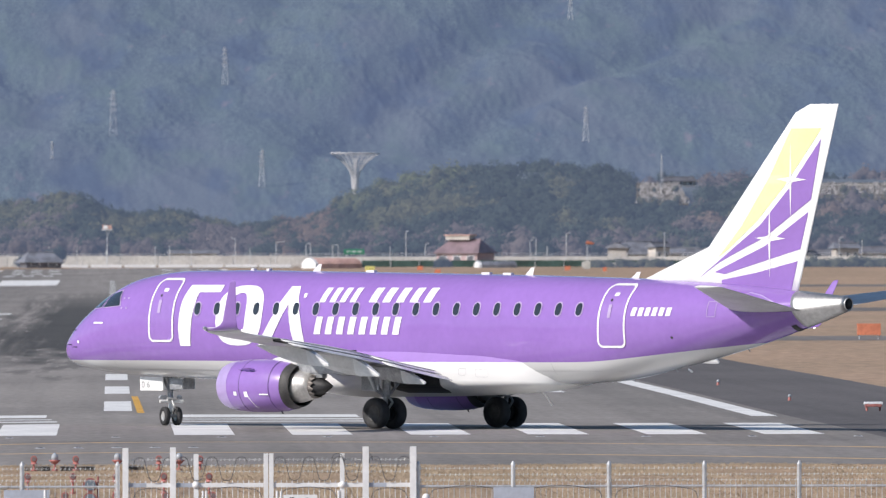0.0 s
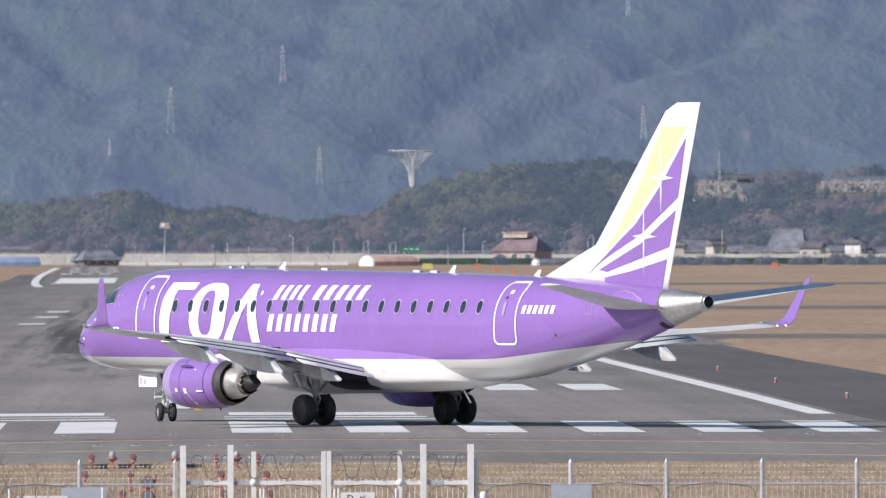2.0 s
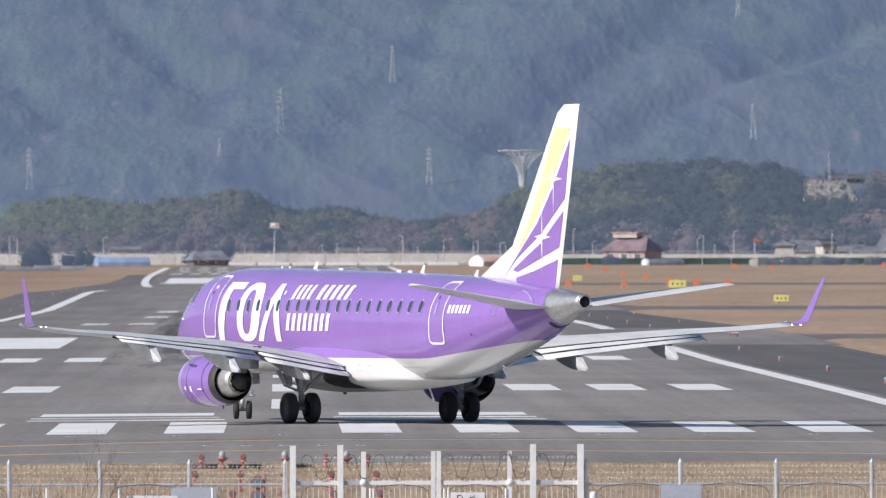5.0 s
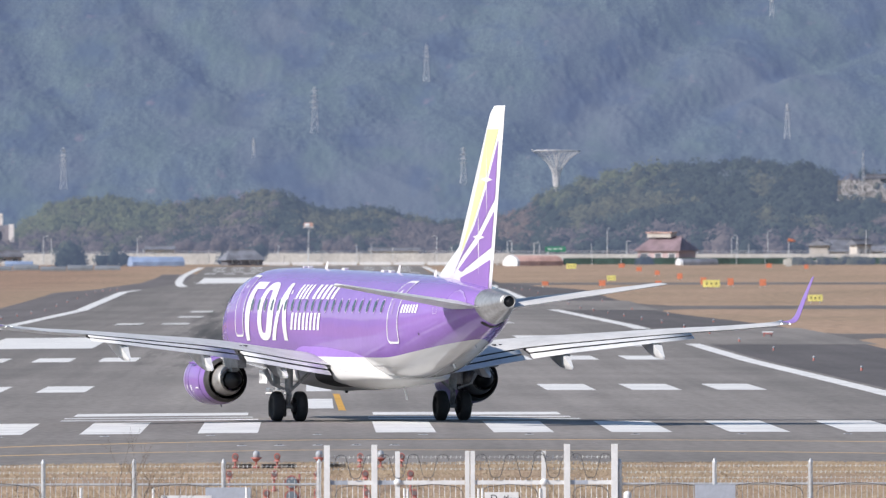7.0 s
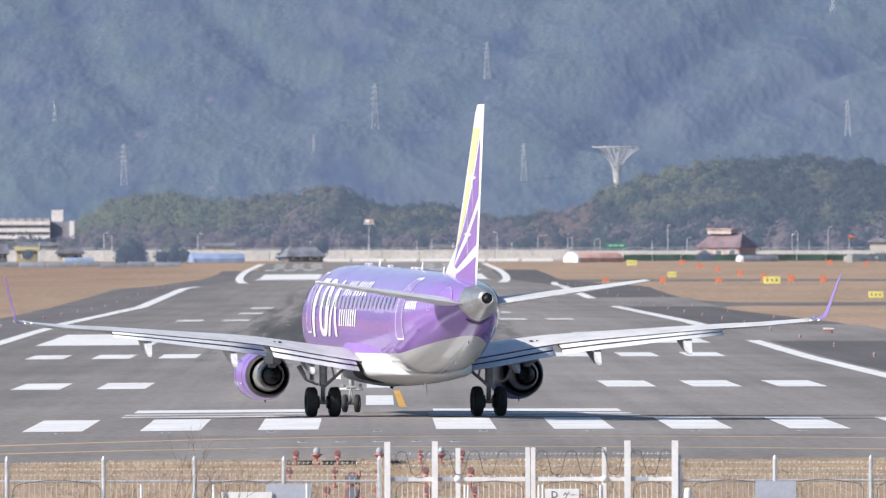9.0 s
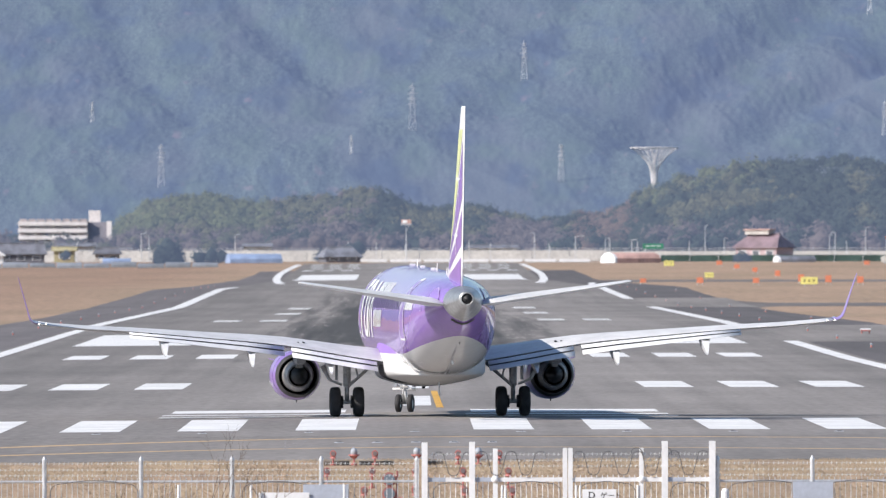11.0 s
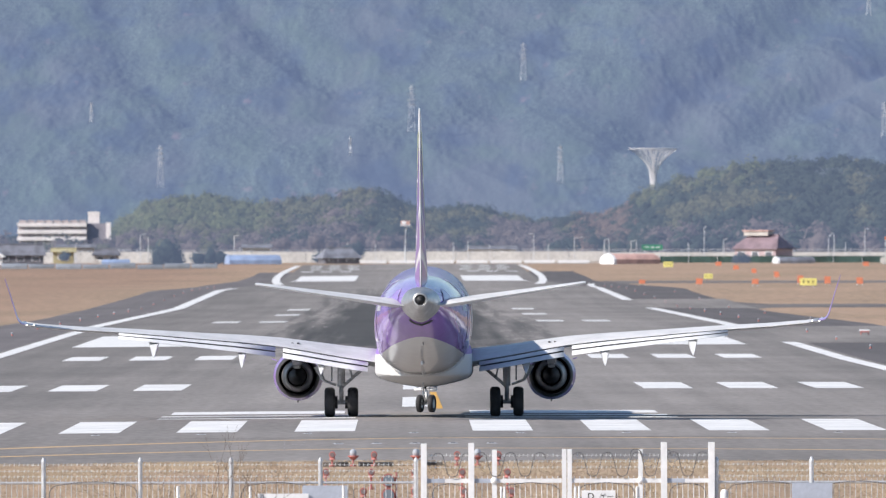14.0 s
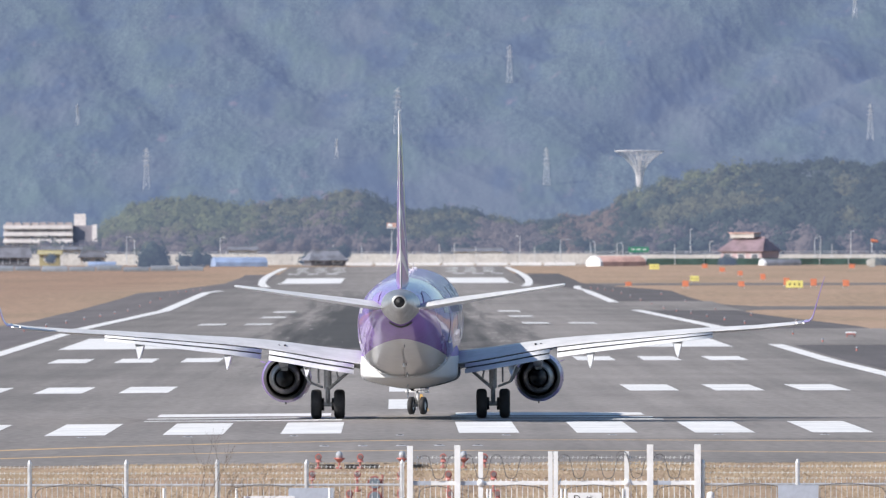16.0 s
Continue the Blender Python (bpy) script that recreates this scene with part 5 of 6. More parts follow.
# ---------------------------------------------------------------- straw grass along the edge of the asphalt
def straw(y0, y1, x0, x1, count, seed):
    """Single dry blades in one mesh."""
    g = np.random.default_rng(seed)
    x, y = g.uniform(x0, x1, count), g.uniform(y0, y1, count)
    z = np.interp(y, RISE_Y, RISE_Z) - 0.007 * np.clip(-x, 0, 34)
    h = g.uniform(0.025, 0.085, count) * (0.7 + 0.5 * np.sin(x * 0.9) * np.sin(y * 0.31 + x * 0.2))
    lean, w = g.normal(0, 0.06, count), g.uniform(0.005, 0.014, count)
    v = np.stack([np.stack([x - w, y, z], 1), np.stack([x + w, y, z], 1), np.stack([x + lean, y + lean * 0.5, z + h], 1)], 1).reshape(-1, 3)
    mesh = bpy.data.meshes.new("straw_grass")
    mesh.vertices.add(len(v))
    mesh.vertices.foreach_set("co", v.astype(np.float32).ravel())
    mesh.loops.add(len(v))
    mesh.loops.foreach_set("vertex_index", np.arange(len(v), dtype=np.int32))
    mesh.polygons.add(count)
    mesh.polygons.foreach_set("loop_start", np.arange(0, len(v), 3, dtype=np.int32))
    mesh.update(calc_edges=True)
    ob = link("straw_grass", mesh, mat("straw", (0.44, 0.355, 0.255), 0.95, 0, 0.10, 0.4, 6, island=0.08, tint=(0.36, 0.285, 0.20)))
    tagged(ob, "dry straw-coloured grass at the edge of the asphalt", "grass", kind="stuff")


straw(312, 357.5, -11.5, 20.5, 140000, 3)


# ---------------------------------------------------------------- the airliner
# its own space: x right, y forward, z up, ground under the main wheels at the origin
HULL = smooth_table([  # y, crown, keel, half width
    (-16.20, 3.93, 3.52, 0.21), (-15.3, 4.02, 3.23, 0.41), (-14.6, 4.08, 3.03, 0.57), (-13.3, 4.20, 2.66, 0.87), (-11.5, 4.34, 2.24, 1.15),
    (-9.5, 4.43, 1.83, 1.36), (-7.2, 4.50, 1.44, 1.48), (-5.0, 4.55, 1.32, 1.505), (0.0, 4.63, 1.33, 1.505), (5.0, 4.69, 1.37, 1.505),
    (9.1, 4.72, 1.41, 1.505), (11.5, 4.64, 1.46, 1.48), (12.75, 4.41, 1.51, 1.40), (13.6, 4.04, 1.57, 1.27), (14.2, 3.70, 1.63, 1.12),
    (14.8, 3.33, 1.71, 0.92), (15.4, 2.86, 1.84, 0.60), (15.72, 2.55, 1.98, 0.33), (15.86, 2.30, 2.16, 0.08)])
BULGE = 2.15


def bulge(y, below):
    """How full the section is: the belly is full, the underside of the tail is drawn to a keel."""
    return float(np.interp(-y, (-13.0, -9.0, 7.0, 14.5), (BULGE, 2.55, 2.55, 1.6))) if below else BULGE


def hull_x(y, z):
    top, low, w = HULL(y)
    c, hh = (top + low) / 2, (top - low) / 2
    k, b = min(abs((z - c) / hh), 0.999), bulge(y, z < c)
    return w * (1 - k**b) ** (1 / b)


def hull_ring(y, grow=0.0, seg=56):
    top, low, w = HULL(y)
    c, hh = (top + low) / 2, (top - low) / 2
    out = []
    for j in range(seg):
        a = 2 * math.pi * j / seg
        ca, sa_ = math.cos(a), math.sin(a)
        b = bulge(y, sa_ < 0)
        out.append(((w + grow) * math.copysign(abs(ca) ** (2 / b), ca), y, c + (hh + grow) * math.copysign(abs(sa_) ** (2 / b), sa_)))
    return out


def decal(name, poly, material, parent, surface, side, lift=0.012, cuts=0.1, label="", smooth=True):
    """A painted or set-in shape on a curved flank: poly in (y, z), laid on x = surface(y, z)."""
    bm = bmesh.new()
    f = bm.faces.new([bm.verts.new((0, y, z)) for y, z in poly])
    bmesh.ops.triangulate(bm, faces=[f])
    for axis, lo, hi in ((2, min(p[1] for p in poly), max(p[1] for p in poly)), (1, min(p[0] for p in poly), max(p[0] for p in poly))):
        k = math.ceil(lo / cuts) * cuts
        while k < hi:
            co, no = [0, 0, 0], [0, 0, 0]
            co[axis], no[axis] = k, 1
            bmesh.ops.bisect_plane(bm, geom=bm.verts[:] + bm.edges[:] + bm.faces[:], plane_co=co, plane_no=no)
            k += cuts if axis == 2 else max(cuts * 3, 0.3)
    for v in bm.verts:
        v.co.x = side * (surface(v.co.y, v.co.z) + lift)
    bm.normal_update()
    for f in bm.faces:
        if f.normal.x * side < 0:
            f.normal_flip()
    return part(name, bm, material, parent, label, smooth=smooth)


def rounded(y0, y1, z0, z1, r, n=5):
    out = []
    for cy, cz, a0 in ((y1 - r, z1 - r, 0), (y0 + r, z1 - r, 90), (y0 + r, z0 + r, 180), (y1 - r, z0 + r, 270)):
        for k in range(n + 1):
            a = radians(a0 + 90 * k / n)
            out.append((cy + r * math.cos(a), cz + r * math.sin(a)))
    return out


def outline(name, loop, width, material, parent, surface, side, lift=0.014, label=""):
    """A raised painted band along a closed loop of (y, z)."""
    n = len(loop)
    fine = []
    for i in range(n):
        a, b = loop[i], loop[(i + 1) % n]
        m = max(1, int(math.dist(a, b) / 0.12))
        fine += [(a[0] + (b[0] - a[0]) * k / m, a[1] + (b[1] - a[1]) * k / m) for k in range(m)]
    cy, cz = sum(p[0] for p in loop) / n, sum(p[1] for p in loop) / n
    verts, faces = [], []
    m = len(fine)
    for i, (y, z) in enumerate(fine):
        a, b = fine[i - 1], fine[(i + 1) % m]
        d = Vector((b[0] - a[0], b[1] - a[1])).normalized()
        for s in (-0.5, 0.5):
            py, pz = y - d.y * s * width, z + d.x * s * width
            verts.append((side * (surface(py, pz) + lift), py, pz))
    for i in range(m):
        k = (i + 1) % m
        f = (2 * i, 2 * i + 1, 2 * k + 1, 2 * k)
        faces.append(f if side > 0 else f[::-1])
    return solid(name, verts, faces, material, parent, label)


def foil(y_le, y_te, z_le, z_te, thick, x, n=14, up=(0, 0, 1)):
    """A closed wing section at the span place x."""
    pts = []
    chord = y_le - y_te
    for upper in (1, 0):
        for k in range(n):
            u = 0.5 - 0.5 * math.cos(math.pi * (k if upper else n - 1 - k) / (n - 1))
            t = thick * chord * 5 * (0.2969 * math.sqrt(u) - 0.126 * u - 0.3516 * u * u + 0.2843 * u**3 - 0.1015 * u**4)
            t = max(t, 0.006)
            o = t * (1.15 if upper else -0.85)
            pts.append((x + up[0] * o, y_le - u * chord, z_le + (z_te - z_le) * u + up[2] * o))
    return pts


M_SEAM = mat("panel_seam", (0.13, 0.075, 0.22), 0.5, 0, 0.05, 1, 5)
M_GREYSEAM = mat("grey_panel_seam", (0.42, 0.42, 0.43), 0.5, 0, 0.05, 1, 5)


def build_aircraft():
    a = thing("airliner", "purple and white twin-engined regional jet airliner taxiing onto the runway", "airplane")
    ys = [15.86, 15.82, 15.72, 15.56, 15.4, 15.2, 15.0, 14.8, 14.5, 14.2, 13.9, 13.6, 13.3, 13.0, 12.7, 12.3, 11.9, 11.5, 11.0]
    ys += list(np.arange(10.4, -5.1, -0.6)) + list(np.arange(-5.3, -15.05, -0.3))
    v, f = loft([hull_ring(y) for y in ys])
    solid("fuselage", v, f, M_FUSELAGE, a, "glossy purple fuselage with a white belly", smooth=True)
    rings = []
    for y in np.linspace(-14.36, -16.2, 14):
        lead = 0.32 * max(0.0, 1 - (-14.36 - y) / 1.5)
        base = hull_ring(y)
        top, low, _ = HULL(y)
        ring = []
        for j, (px, py, pz) in enumerate(base):
            q = y - lead * (top - pz) / (top - low)
            ring.append(hull_ring(q, 0.012)[j])
        rings.append(ring)
    v, f = loft(rings + [hull_ring(-16.2, -0.03), hull_ring(-15.6, -0.16)])
    cone = solid("tail_cone", v, f, M_METAL, a, "bare metal tail cone", smooth=True)
    v, f = loft(turned([(-16.225, 0.185), (-16.215, 0.165), (-15.7, 0.15), (-15.4, 0.14)], (0, 0, 3.725), 24))
    solid("exhaust_pipe", v, f, M_DARK, cone, "black exhaust opening", smooth=True)
    v, f = loft(turned([(-16.0, 0.19), (-16.24, 0.188), (-16.25, 0.178), (-16.24, 0.166), (-16.0, 0.162)], (0, 0, 3.725), 32), caps=False)
    solid("exhaust_rim", v, f, M_RIM, cone, "bright metal exhaust rim", smooth=True)

    # dark cooling slot under the tail cone
    verts, faces = [], []
    r0, r1 = hull_ring(-14.30, 0.016), hull_ring(-14.48, 0.016)
    m = len(r0)
    level = min(p[2] for p in r0) + 0.20
    low = sorted((j for j in range(m) if r0[j][2] < level), key=lambda j: r0[j][0])
    for i, j in enumerate(low):
        verts += [r0[j], r1[j]]
        if i:
            faces.append((2 * i - 2, 2 * i, 2 * i + 1, 2 * i - 1))
    solid("cooling_slot", verts, faces, M_DARK, a, "dark cooling slot")

    # belly fairing
    fair = smooth_table([  # y, keel, half width, top
        (-5.5, 1.31, 0.05, 1.40), (-5.25, 1.26, 0.80, 1.60), (-4.9, 1.20, 1.14, 1.86), (-4.4, 1.13, 1.37, 2.14), (-3.5, 1.06, 1.475, 2.36), (-1.5, 0.98, 1.52, 2.54), (1.5, 0.93, 1.54, 2.64),
        (3.5, 0.92, 1.51, 2.52), (4.6, 1.02, 1.36, 2.1), (5.6, 1.25, 0.9, 1.65), (6.2, 1.42, 0.05, 1.44)])
    rings, well = [], []
    for y in np.linspace(-5.5, 6.2, 64):
        low, w, top = fair(y)
        w, low = max(w, 0.03), min(low, top - 0.02)
        corner = low + (top - low) * 0.30
        half = [(min(w, 1.38) * 0.98, top)]
        for q in (0.25, 0.5, 0.75):
            b = q * q * (3 - 2 * q)
            half.append((min(w, 1.38) * 0.98 * (1 - b) + w * b, top + (corner + 0.35 * (top - corner) - top) * q))
        half.append((w, corner + 0.30 * (top - corner)))
        # upright sides, a tight lower corner and a shallow keel
        for px, pz in ((1.0, 1.0), (0.985, 0.80), (0.95, 0.64), (0.89, 0.52), (0.78, 0.40), (0.60, 0.25), (0.40, 0.12), (0.20, 0.03), (0.0, 0.0)):
            half.append((w * px, low + (corner - low) * pz))
        rings.append([(px, y, pz) for px, pz in half] + [(-px, y, pz) for px, pz in half[-2::-1]])
        if -1.35 < y < 0.95:
            well.append((y, half))
    v, f = loft(rings, close=True)
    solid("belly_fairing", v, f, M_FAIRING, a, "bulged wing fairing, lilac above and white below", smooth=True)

    # dark skins paint the open wheel wells and the flap's shade on the fairing
    for side in (-1, 1):
        verts, faces, m = [], [], 9
        for i, (y, half) in enumerate(well):
            end = min(i, len(well) - 1 - i)
            for z in np.linspace(1.64 - 0.16 * (end == 0), 1.06 + 0.08 * (end == 0), m):
                x = float(np.interp(-z, [-q for _, q in half], [p for p, _ in half]))
                verts.append((side * (x + 0.012), y, float(z) - 0.004))
            if i:
                faces += [((i - 1) * m + j, i * m + j, i * m + j + 1, (i - 1) * m + j + 1) for j in range(m - 1)]
        solid("wheel_well", verts, faces, M_DARK, a, "dark skin for an open wheel well and the flap's shade")

    for side in (-1, 1):
        hull = hull_x
        for k in range(20):
            y = 8.96 - 0.829 * k
            w = decal("cabin_window", rounded(y - 0.155, y + 0.155, 3.34, 3.79, 0.15), M_SEAL, a, hull, side, 0.010)
            decal("pane", rounded(y - 0.115, y + 0.115, 3.38, 3.75, 0.115), M_PANE, w, hull, side, 0.020)
        for y0, y1, z0, z1 in ((9.98, 10.98, 2.58, 4.46), (-8.62, -7.62, 2.46, 4.30)):
            d = decal("cabin_door", rounded(y0 + 0.02, y1 - 0.02, z0 + 0.02, z1 - 0.02, 0.16), M_PURPLE, a, hull, side, 0.008)
            outline("door_band", rounded(y0, y1, z0, z1, 0.17), 0.065, M_WHITE, d, hull, side, 0.018, "white painted outline")
            yc = (y0 + y1) / 2
            decal("door_handle", rounded(yc + 0.05, yc + 0.17, z0 + 0.85, z0 + 1.25, 0.03), M_SEAL, d, hull, side, 0.022)
            decal("door_sign", rounded(yc - 0.06, yc + 0.12, z0 + 1.50, z0 + 1.60, 0.02), M_WHITE, d, hull, side, 0.020)
            decal("door_peephole", rounded(yc + 0.1, yc + 0.18, z0 + 1.34, z0 + 1.42, 0.03), M_DARK, d, hull, side, 0.022)
        # flight-deck windows
        for poly in ([(13.28, 3.60), (13.10, 4.02), (12.62, 4.10), (12.42, 3.66)], [(13.98, 3.56), (13.58, 3.93), (13.22, 4.00), (13.40, 3.60)]):
            cy, cz = sum(p[0] for p in poly) / 4, sum(p[1] for p in poly) / 4
            big = [(cy + (y - cy) * 1.12, cz + (z - cz) * 1.12) for y, z in poly]
            w = decal("cockpit_window", big, M_SEAL, a, hull, side, 0.008, 0.08)
            decal("pane", poly, M_PANE, w, hull, side, 0.018, 0.08)
        # big white emblem: a hooked bar, a ring and a wedge
        decal("emblem", [(9.69, 2.43), (9.73, 3.0), (9.67, 3.8), (9.54, 4.28), (8.13, 4.28), (8.17, 4.06), (9.06, 4.06), (9.2, 3.5), (9.25, 2.43)], M_WHITE, a, hull, side, 0.015, label="white hooked bar emblem")
        n = 32
        verts, faces = [], []
        for k in range(n):
            q = 2 * math.pi * k / n
            cq, sq = math.copysign(abs(math.cos(q)) ** 0.72, math.cos(q)), math.copysign(abs(math.sin(q)) ** 0.8, math.sin(q))
            for r in (0.0, 0.33, 0.67, 1.0):
                z = 3.36 + (0.91 * (1 - r) + 0.68 * r) * sq
                y = 7.17 + 0.10 * r + (0.97 * (1 - r) + 0.36 * r) * cq - 0.06 * (z - 3.36)
                verts.append((side * (hull(y, z) + 0.015), y, z))
            m = (k + 1) % n
            for b in range(3):
                q4 = (4 * k + b, 4 * k + b + 1, 4 * m + b + 1, 4 * m + b)
                faces.append(q4[::-1] if side < 0 else q4)
        solid("emblem", verts, faces, M_WHITE, a, "white ring emblem")
        decal("emblem", [(6.38, 2.46), (5.72, 3.4), (5.37, 4.04), (5.3, 4.24), (4.93, 4.24), (4.6, 3.34), (4.40, 2.46), (4.84, 2.46), (4.98, 2.9), (5.13, 3.75), (5.5, 3.12), (5.93, 2.46)], M_WHITE, a, hull, side, 0.016, label="white wedge emblem")
        decal("emblem_dot", rounded(4.50, 4.62, 3.90, 4.03, 0.03), M_WHITE, a, hull, side, 0.015)
        # two rows of white bars
        for n, y0, y1, z0, z1 in ((4, 3.90, 2.22, 3.76, 4.20), (5, 1.85, -0.95, 3.76, 4.20), (8, 4.02, 0.28, 2.80, 3.33)):
            wd = (y0 - y1) / n
            for k in range(n):
                q = y0 - wd * k
                s = 0.13
                decal("title_bar", [(q, z0), (q - s, z1), (q - s - wd * 0.56, z1), (q - wd * 0.56, z0)], M_WHITE, a, hull, side, 0.014)
        for k in range(6):
            q = -8.84 - 0.262 * k
            decal("registration_bar", [(q, 3.37), (q - 0.05, 3.62), (q - 0.22, 3.62), (q - 0.17, 3.37)], M_WHITE, a, hull, side, 0.012)
        for y0, y1, z in ((-3.9, -9.0, 1.72), (6.4, 12.5, 1.68)):
            decal("belly_seam", [(y0, z), (y1, z + 0.02), (y1, z + 0.035), (y0, z + 0.015)], M_GREYSEAM, a, hull, side, 0.010, 0.3)
        for y in (-5.6, -10.2, 7.2, 12.9):
            decal("belly_seam", [(y, 1.62 if y > -9 else 1.95), (y + 0.02, 1.62 if y > -9 else 1.95), (y + 0.02, 1.98), (y, 1.98)], M_GREYSEAM, a, hull, side, 0.010)
        for y, z in ((14.72, 2.90), (14.95, 2.45), (14.6, 2.38)):
            p = hull(y, z)
            rod("probe", (side * p, y, z), (side * (p + 0.10), y + 0.10, z), 0.018, M_DARK, a, 0.008, 6)
        decal("ice_lamp", rounded(14.42, 14.56, 2.50, 2.58, 0.02), M_WHITE, a, hull, side, 0.012)
        decal("static_port", rounded(-10.38, -10.30, 2.70, 2.78, 0.04), M_DARK, a, hull, side, 0.012)
        for k in range(4):
            decal("window_corner_mark", [(12.05 + 0.22 * (k % 2), 3.55 + 0.30 * (k // 2)), (12.12 + 0.22 * (k % 2), 3.55 + 0.30 * (k // 2)), (12.12 + 0.22 * (k % 2), 3.60 + 0.30 * (k // 2)), (12.05 + 0.22 * (k % 2), 3.60 + 0.30 * (k // 2))], M_SEAL, a, hull, side, 0.012)
        decal("small_notice", [(13.62, 3.10), (13.62, 3.15), (13.12, 3.15), (13.12, 3.10)], M_WHITE, a, hull, side, 0.012)
        outline("rescue_mark", rounded(-11.95, -11.65, 3.35, 3.80, 0.02, 1), 0.018, M_SEAL, a, hull, side, 0.012)

        # sealing plate where the tailplane trims
        plate = decal("seal_plate", [(-12.66, 3.86), (-12.72, 4.0), (-12.95, 4.06), (-13.4, 3.98), (-13.85, 3.80), (-13.95, 3.70), (-13.5, 3.62), (-13.0, 3.68), (-12.72, 3.76)], M_PURPLE, a, hull, side, 0.02)
        outline("plate_edge", [(-12.66, 3.86), (-12.72, 4.0), (-12.95, 4.06), (-13.4, 3.98), (-13.85, 3.80), (-13.95, 3.70), (-13.5, 3.62), (-13.0, 3.68), (-12.72, 3.76)], 0.03, M_LIP, plate, hull, side, 0.026)
        for y0, y1, z0, z1 in ((-3.2, -2.7, 1.55, 1.78), (-2.3, -2.0, 1.60, 1.80)):
            outline("service_panel", rounded(y0, y1, z0, z1, 0.04), 0.008, M_GREYSEAM, a, lambda y, z: 1.52, side, 0.006)
    # seam and small fittings along the keel
    keel = [(y, HULL(y)[1] - 0.008) for y in np.linspace(-6.2, -11.6, 14)]
    verts = [(sx * 0.022, y, z) for y, z in keel for sx in (-1, 1)]
    solid("keel_seam", verts, [(2 * i, 2 * i + 1, 2 * i + 3, 2 * i + 2) for i in range(len(keel) - 1)], M_STRUT, a, "dark seam along the keel")
    rod("belly_beacon", (0, 2.9, 0.96), (0, 2.9, 0.84), 0.07, M_DARK, a, 0.045, 12)
    for y in (-7.6, -9.3, -12.2):
        z = HULL(y)[1]
        rod("keel_fitting", (0.06, y, z + 0.03), (0.06, y - 0.10, z - 0.07), 0.02, M_STRUT, a, 0.012, 8)

    # wings
    main = smooth_table([  # x, leading edge y, trailing edge y, z lead, z trail, thickness
        (1.2, 3.9, -1.05, 1.76, 1.68, 0.125), (2.6, 2.95, -1.02, 2.00, 1.90, 0.12), (4.55, 1.90, -1.05, 2.34, 2.24, 0.115), (7.0, 0.65, -1.62, 2.55, 2.49, 0.11),
        (9.6, -0.66, -2.42, 2.74, 2.72, 0.11), (12.0, -1.88, -3.30, 2.915, 2.905, 0.10), (12.45, -2.15, -3.62, 2.98, 2.98, 0.09)])
    for side in (-1, 1):
        w = None
        secs = []
        for x in [1.2, 1.8, 2.6, 3.6, 4.55, 5.6, 7.0, 8.3, 9.6, 10.8, 12.0, 12.45]:
            le, te, zl, zt, th = main(x)
            secs.append(foil(le, te, zl, zt, th, side * x))
        v, f = loft(secs)
        if side < 0:
            f = [q[::-1] for q in f]
        w = solid("wing", v, f, M_WING, a, "light grey swept wing", smooth=True)
        # upswept tip
        secs = []
        for x, le, te, z, tilt in ((12.42, -2.13, -3.60, 2.98, 12), (12.57, -2.60, -3.66, 3.01, 38), (12.66, -2.98, -3.69, 3.10, 60), (12.72, -3.18, -3.72, 3.24, 71), (12.89, -3.50, -3.88, 3.84, 73), (13.05, -3.80, -4.02, 4.36, 73), (13.07, -3.90, -4.03, 4.42, 73)):
            q = radians(tilt)
            secs.append(foil(le, te, z, z, 0.085, side * x, up=(-side * math.sin(q), 0, math.cos(q))))
        v, f = loft(secs)
        if side < 0:
            f = [q[::-1] for q in f]
        solid("winglet", v, f, M_PURPLE, w, "purple upswept wingtip", smooth=True)
        # flaps, lowered a little, in two slotted pieces each
        for x0, x1 in ((1.75, 4.42), (4.66, 9.55)):
            for j, (g0, g1, d0, d1) in enumerate(((0.05, 0.50, 0.06, 0.15), (0.57, 0.95, 0.21, 0.34))):
                secs = []
                for x in np.linspace(x0, x1, 5):
                    le, te, zl, zt, th = main(x)
                    k = 1.0 if x < 4.6 else 1.0 - 0.42 * (x - 4.6) / 5.0
                    secs.append(foil(te - g0 * k, te - g1 * k, zt - d0 * k, zt - d1 * k, 0.16, side * x, 8))
                v, f = loft(secs)
                if side < 0:
                    f = [q[::-1] for q in f]
                solid("flap", v, f, M_FLAP, w, "pale grey lowered flap", smooth=True)
            # dark strip that paints the shade between wing and flap
            secs = []
            for x in np.linspace(x0 + 0.02, x1 - 0.02, 5):
                le, te, zl, zt, th = main(x)
                k = 1.0 if x < 4.6 else 1.0 - 0.42 * (x - 4.6) / 5.0
                secs.append([(side * x, te + 0.30, zt - 0.03), (side * x, te - 0.60 * k, zt - 0.20 * k), (side * x, te - 0.62 * k, zt - 0.25 * k), (side * x, te + 0.28, zt - 0.09)])
            solid("flap_cove", *loft(secs), M_DARK, w, "dark gap before the flap")
        # flap-track fairings; their tails are painted paler for the sun they catch
        for x, y0, y1, z0 in ((3.22, 1.0, -2.25, 1.34), (5.7, 0.7, -2.75, 1.58), (8.45, -0.4, -3.35, 1.90)):
            le, te, zl, zt, th = main(x)
            rings = []
            for u in np.linspace(0, 1, 12):
                y = y0 + (y1 - y0) * u
                low = zt - 0.13 - (zt - 0.13 - z0) * math.sin(math.pi / 2 * min(1, u * 1.12)) ** 0.9
                droop = max(0.0, (u - 0.68) / 0.32)
                top = (zt - 0.10 - 0.14 * u) * (1 - droop**1.3) + (z0 + 0.07) * droop**1.3
                dp = max(top - low, 0.03)
                wd = (0.03 + 0.13 * math.sin(math.pi * min(0.10 + u * 0.62, 1))) * (1 - 0.75 * droop)
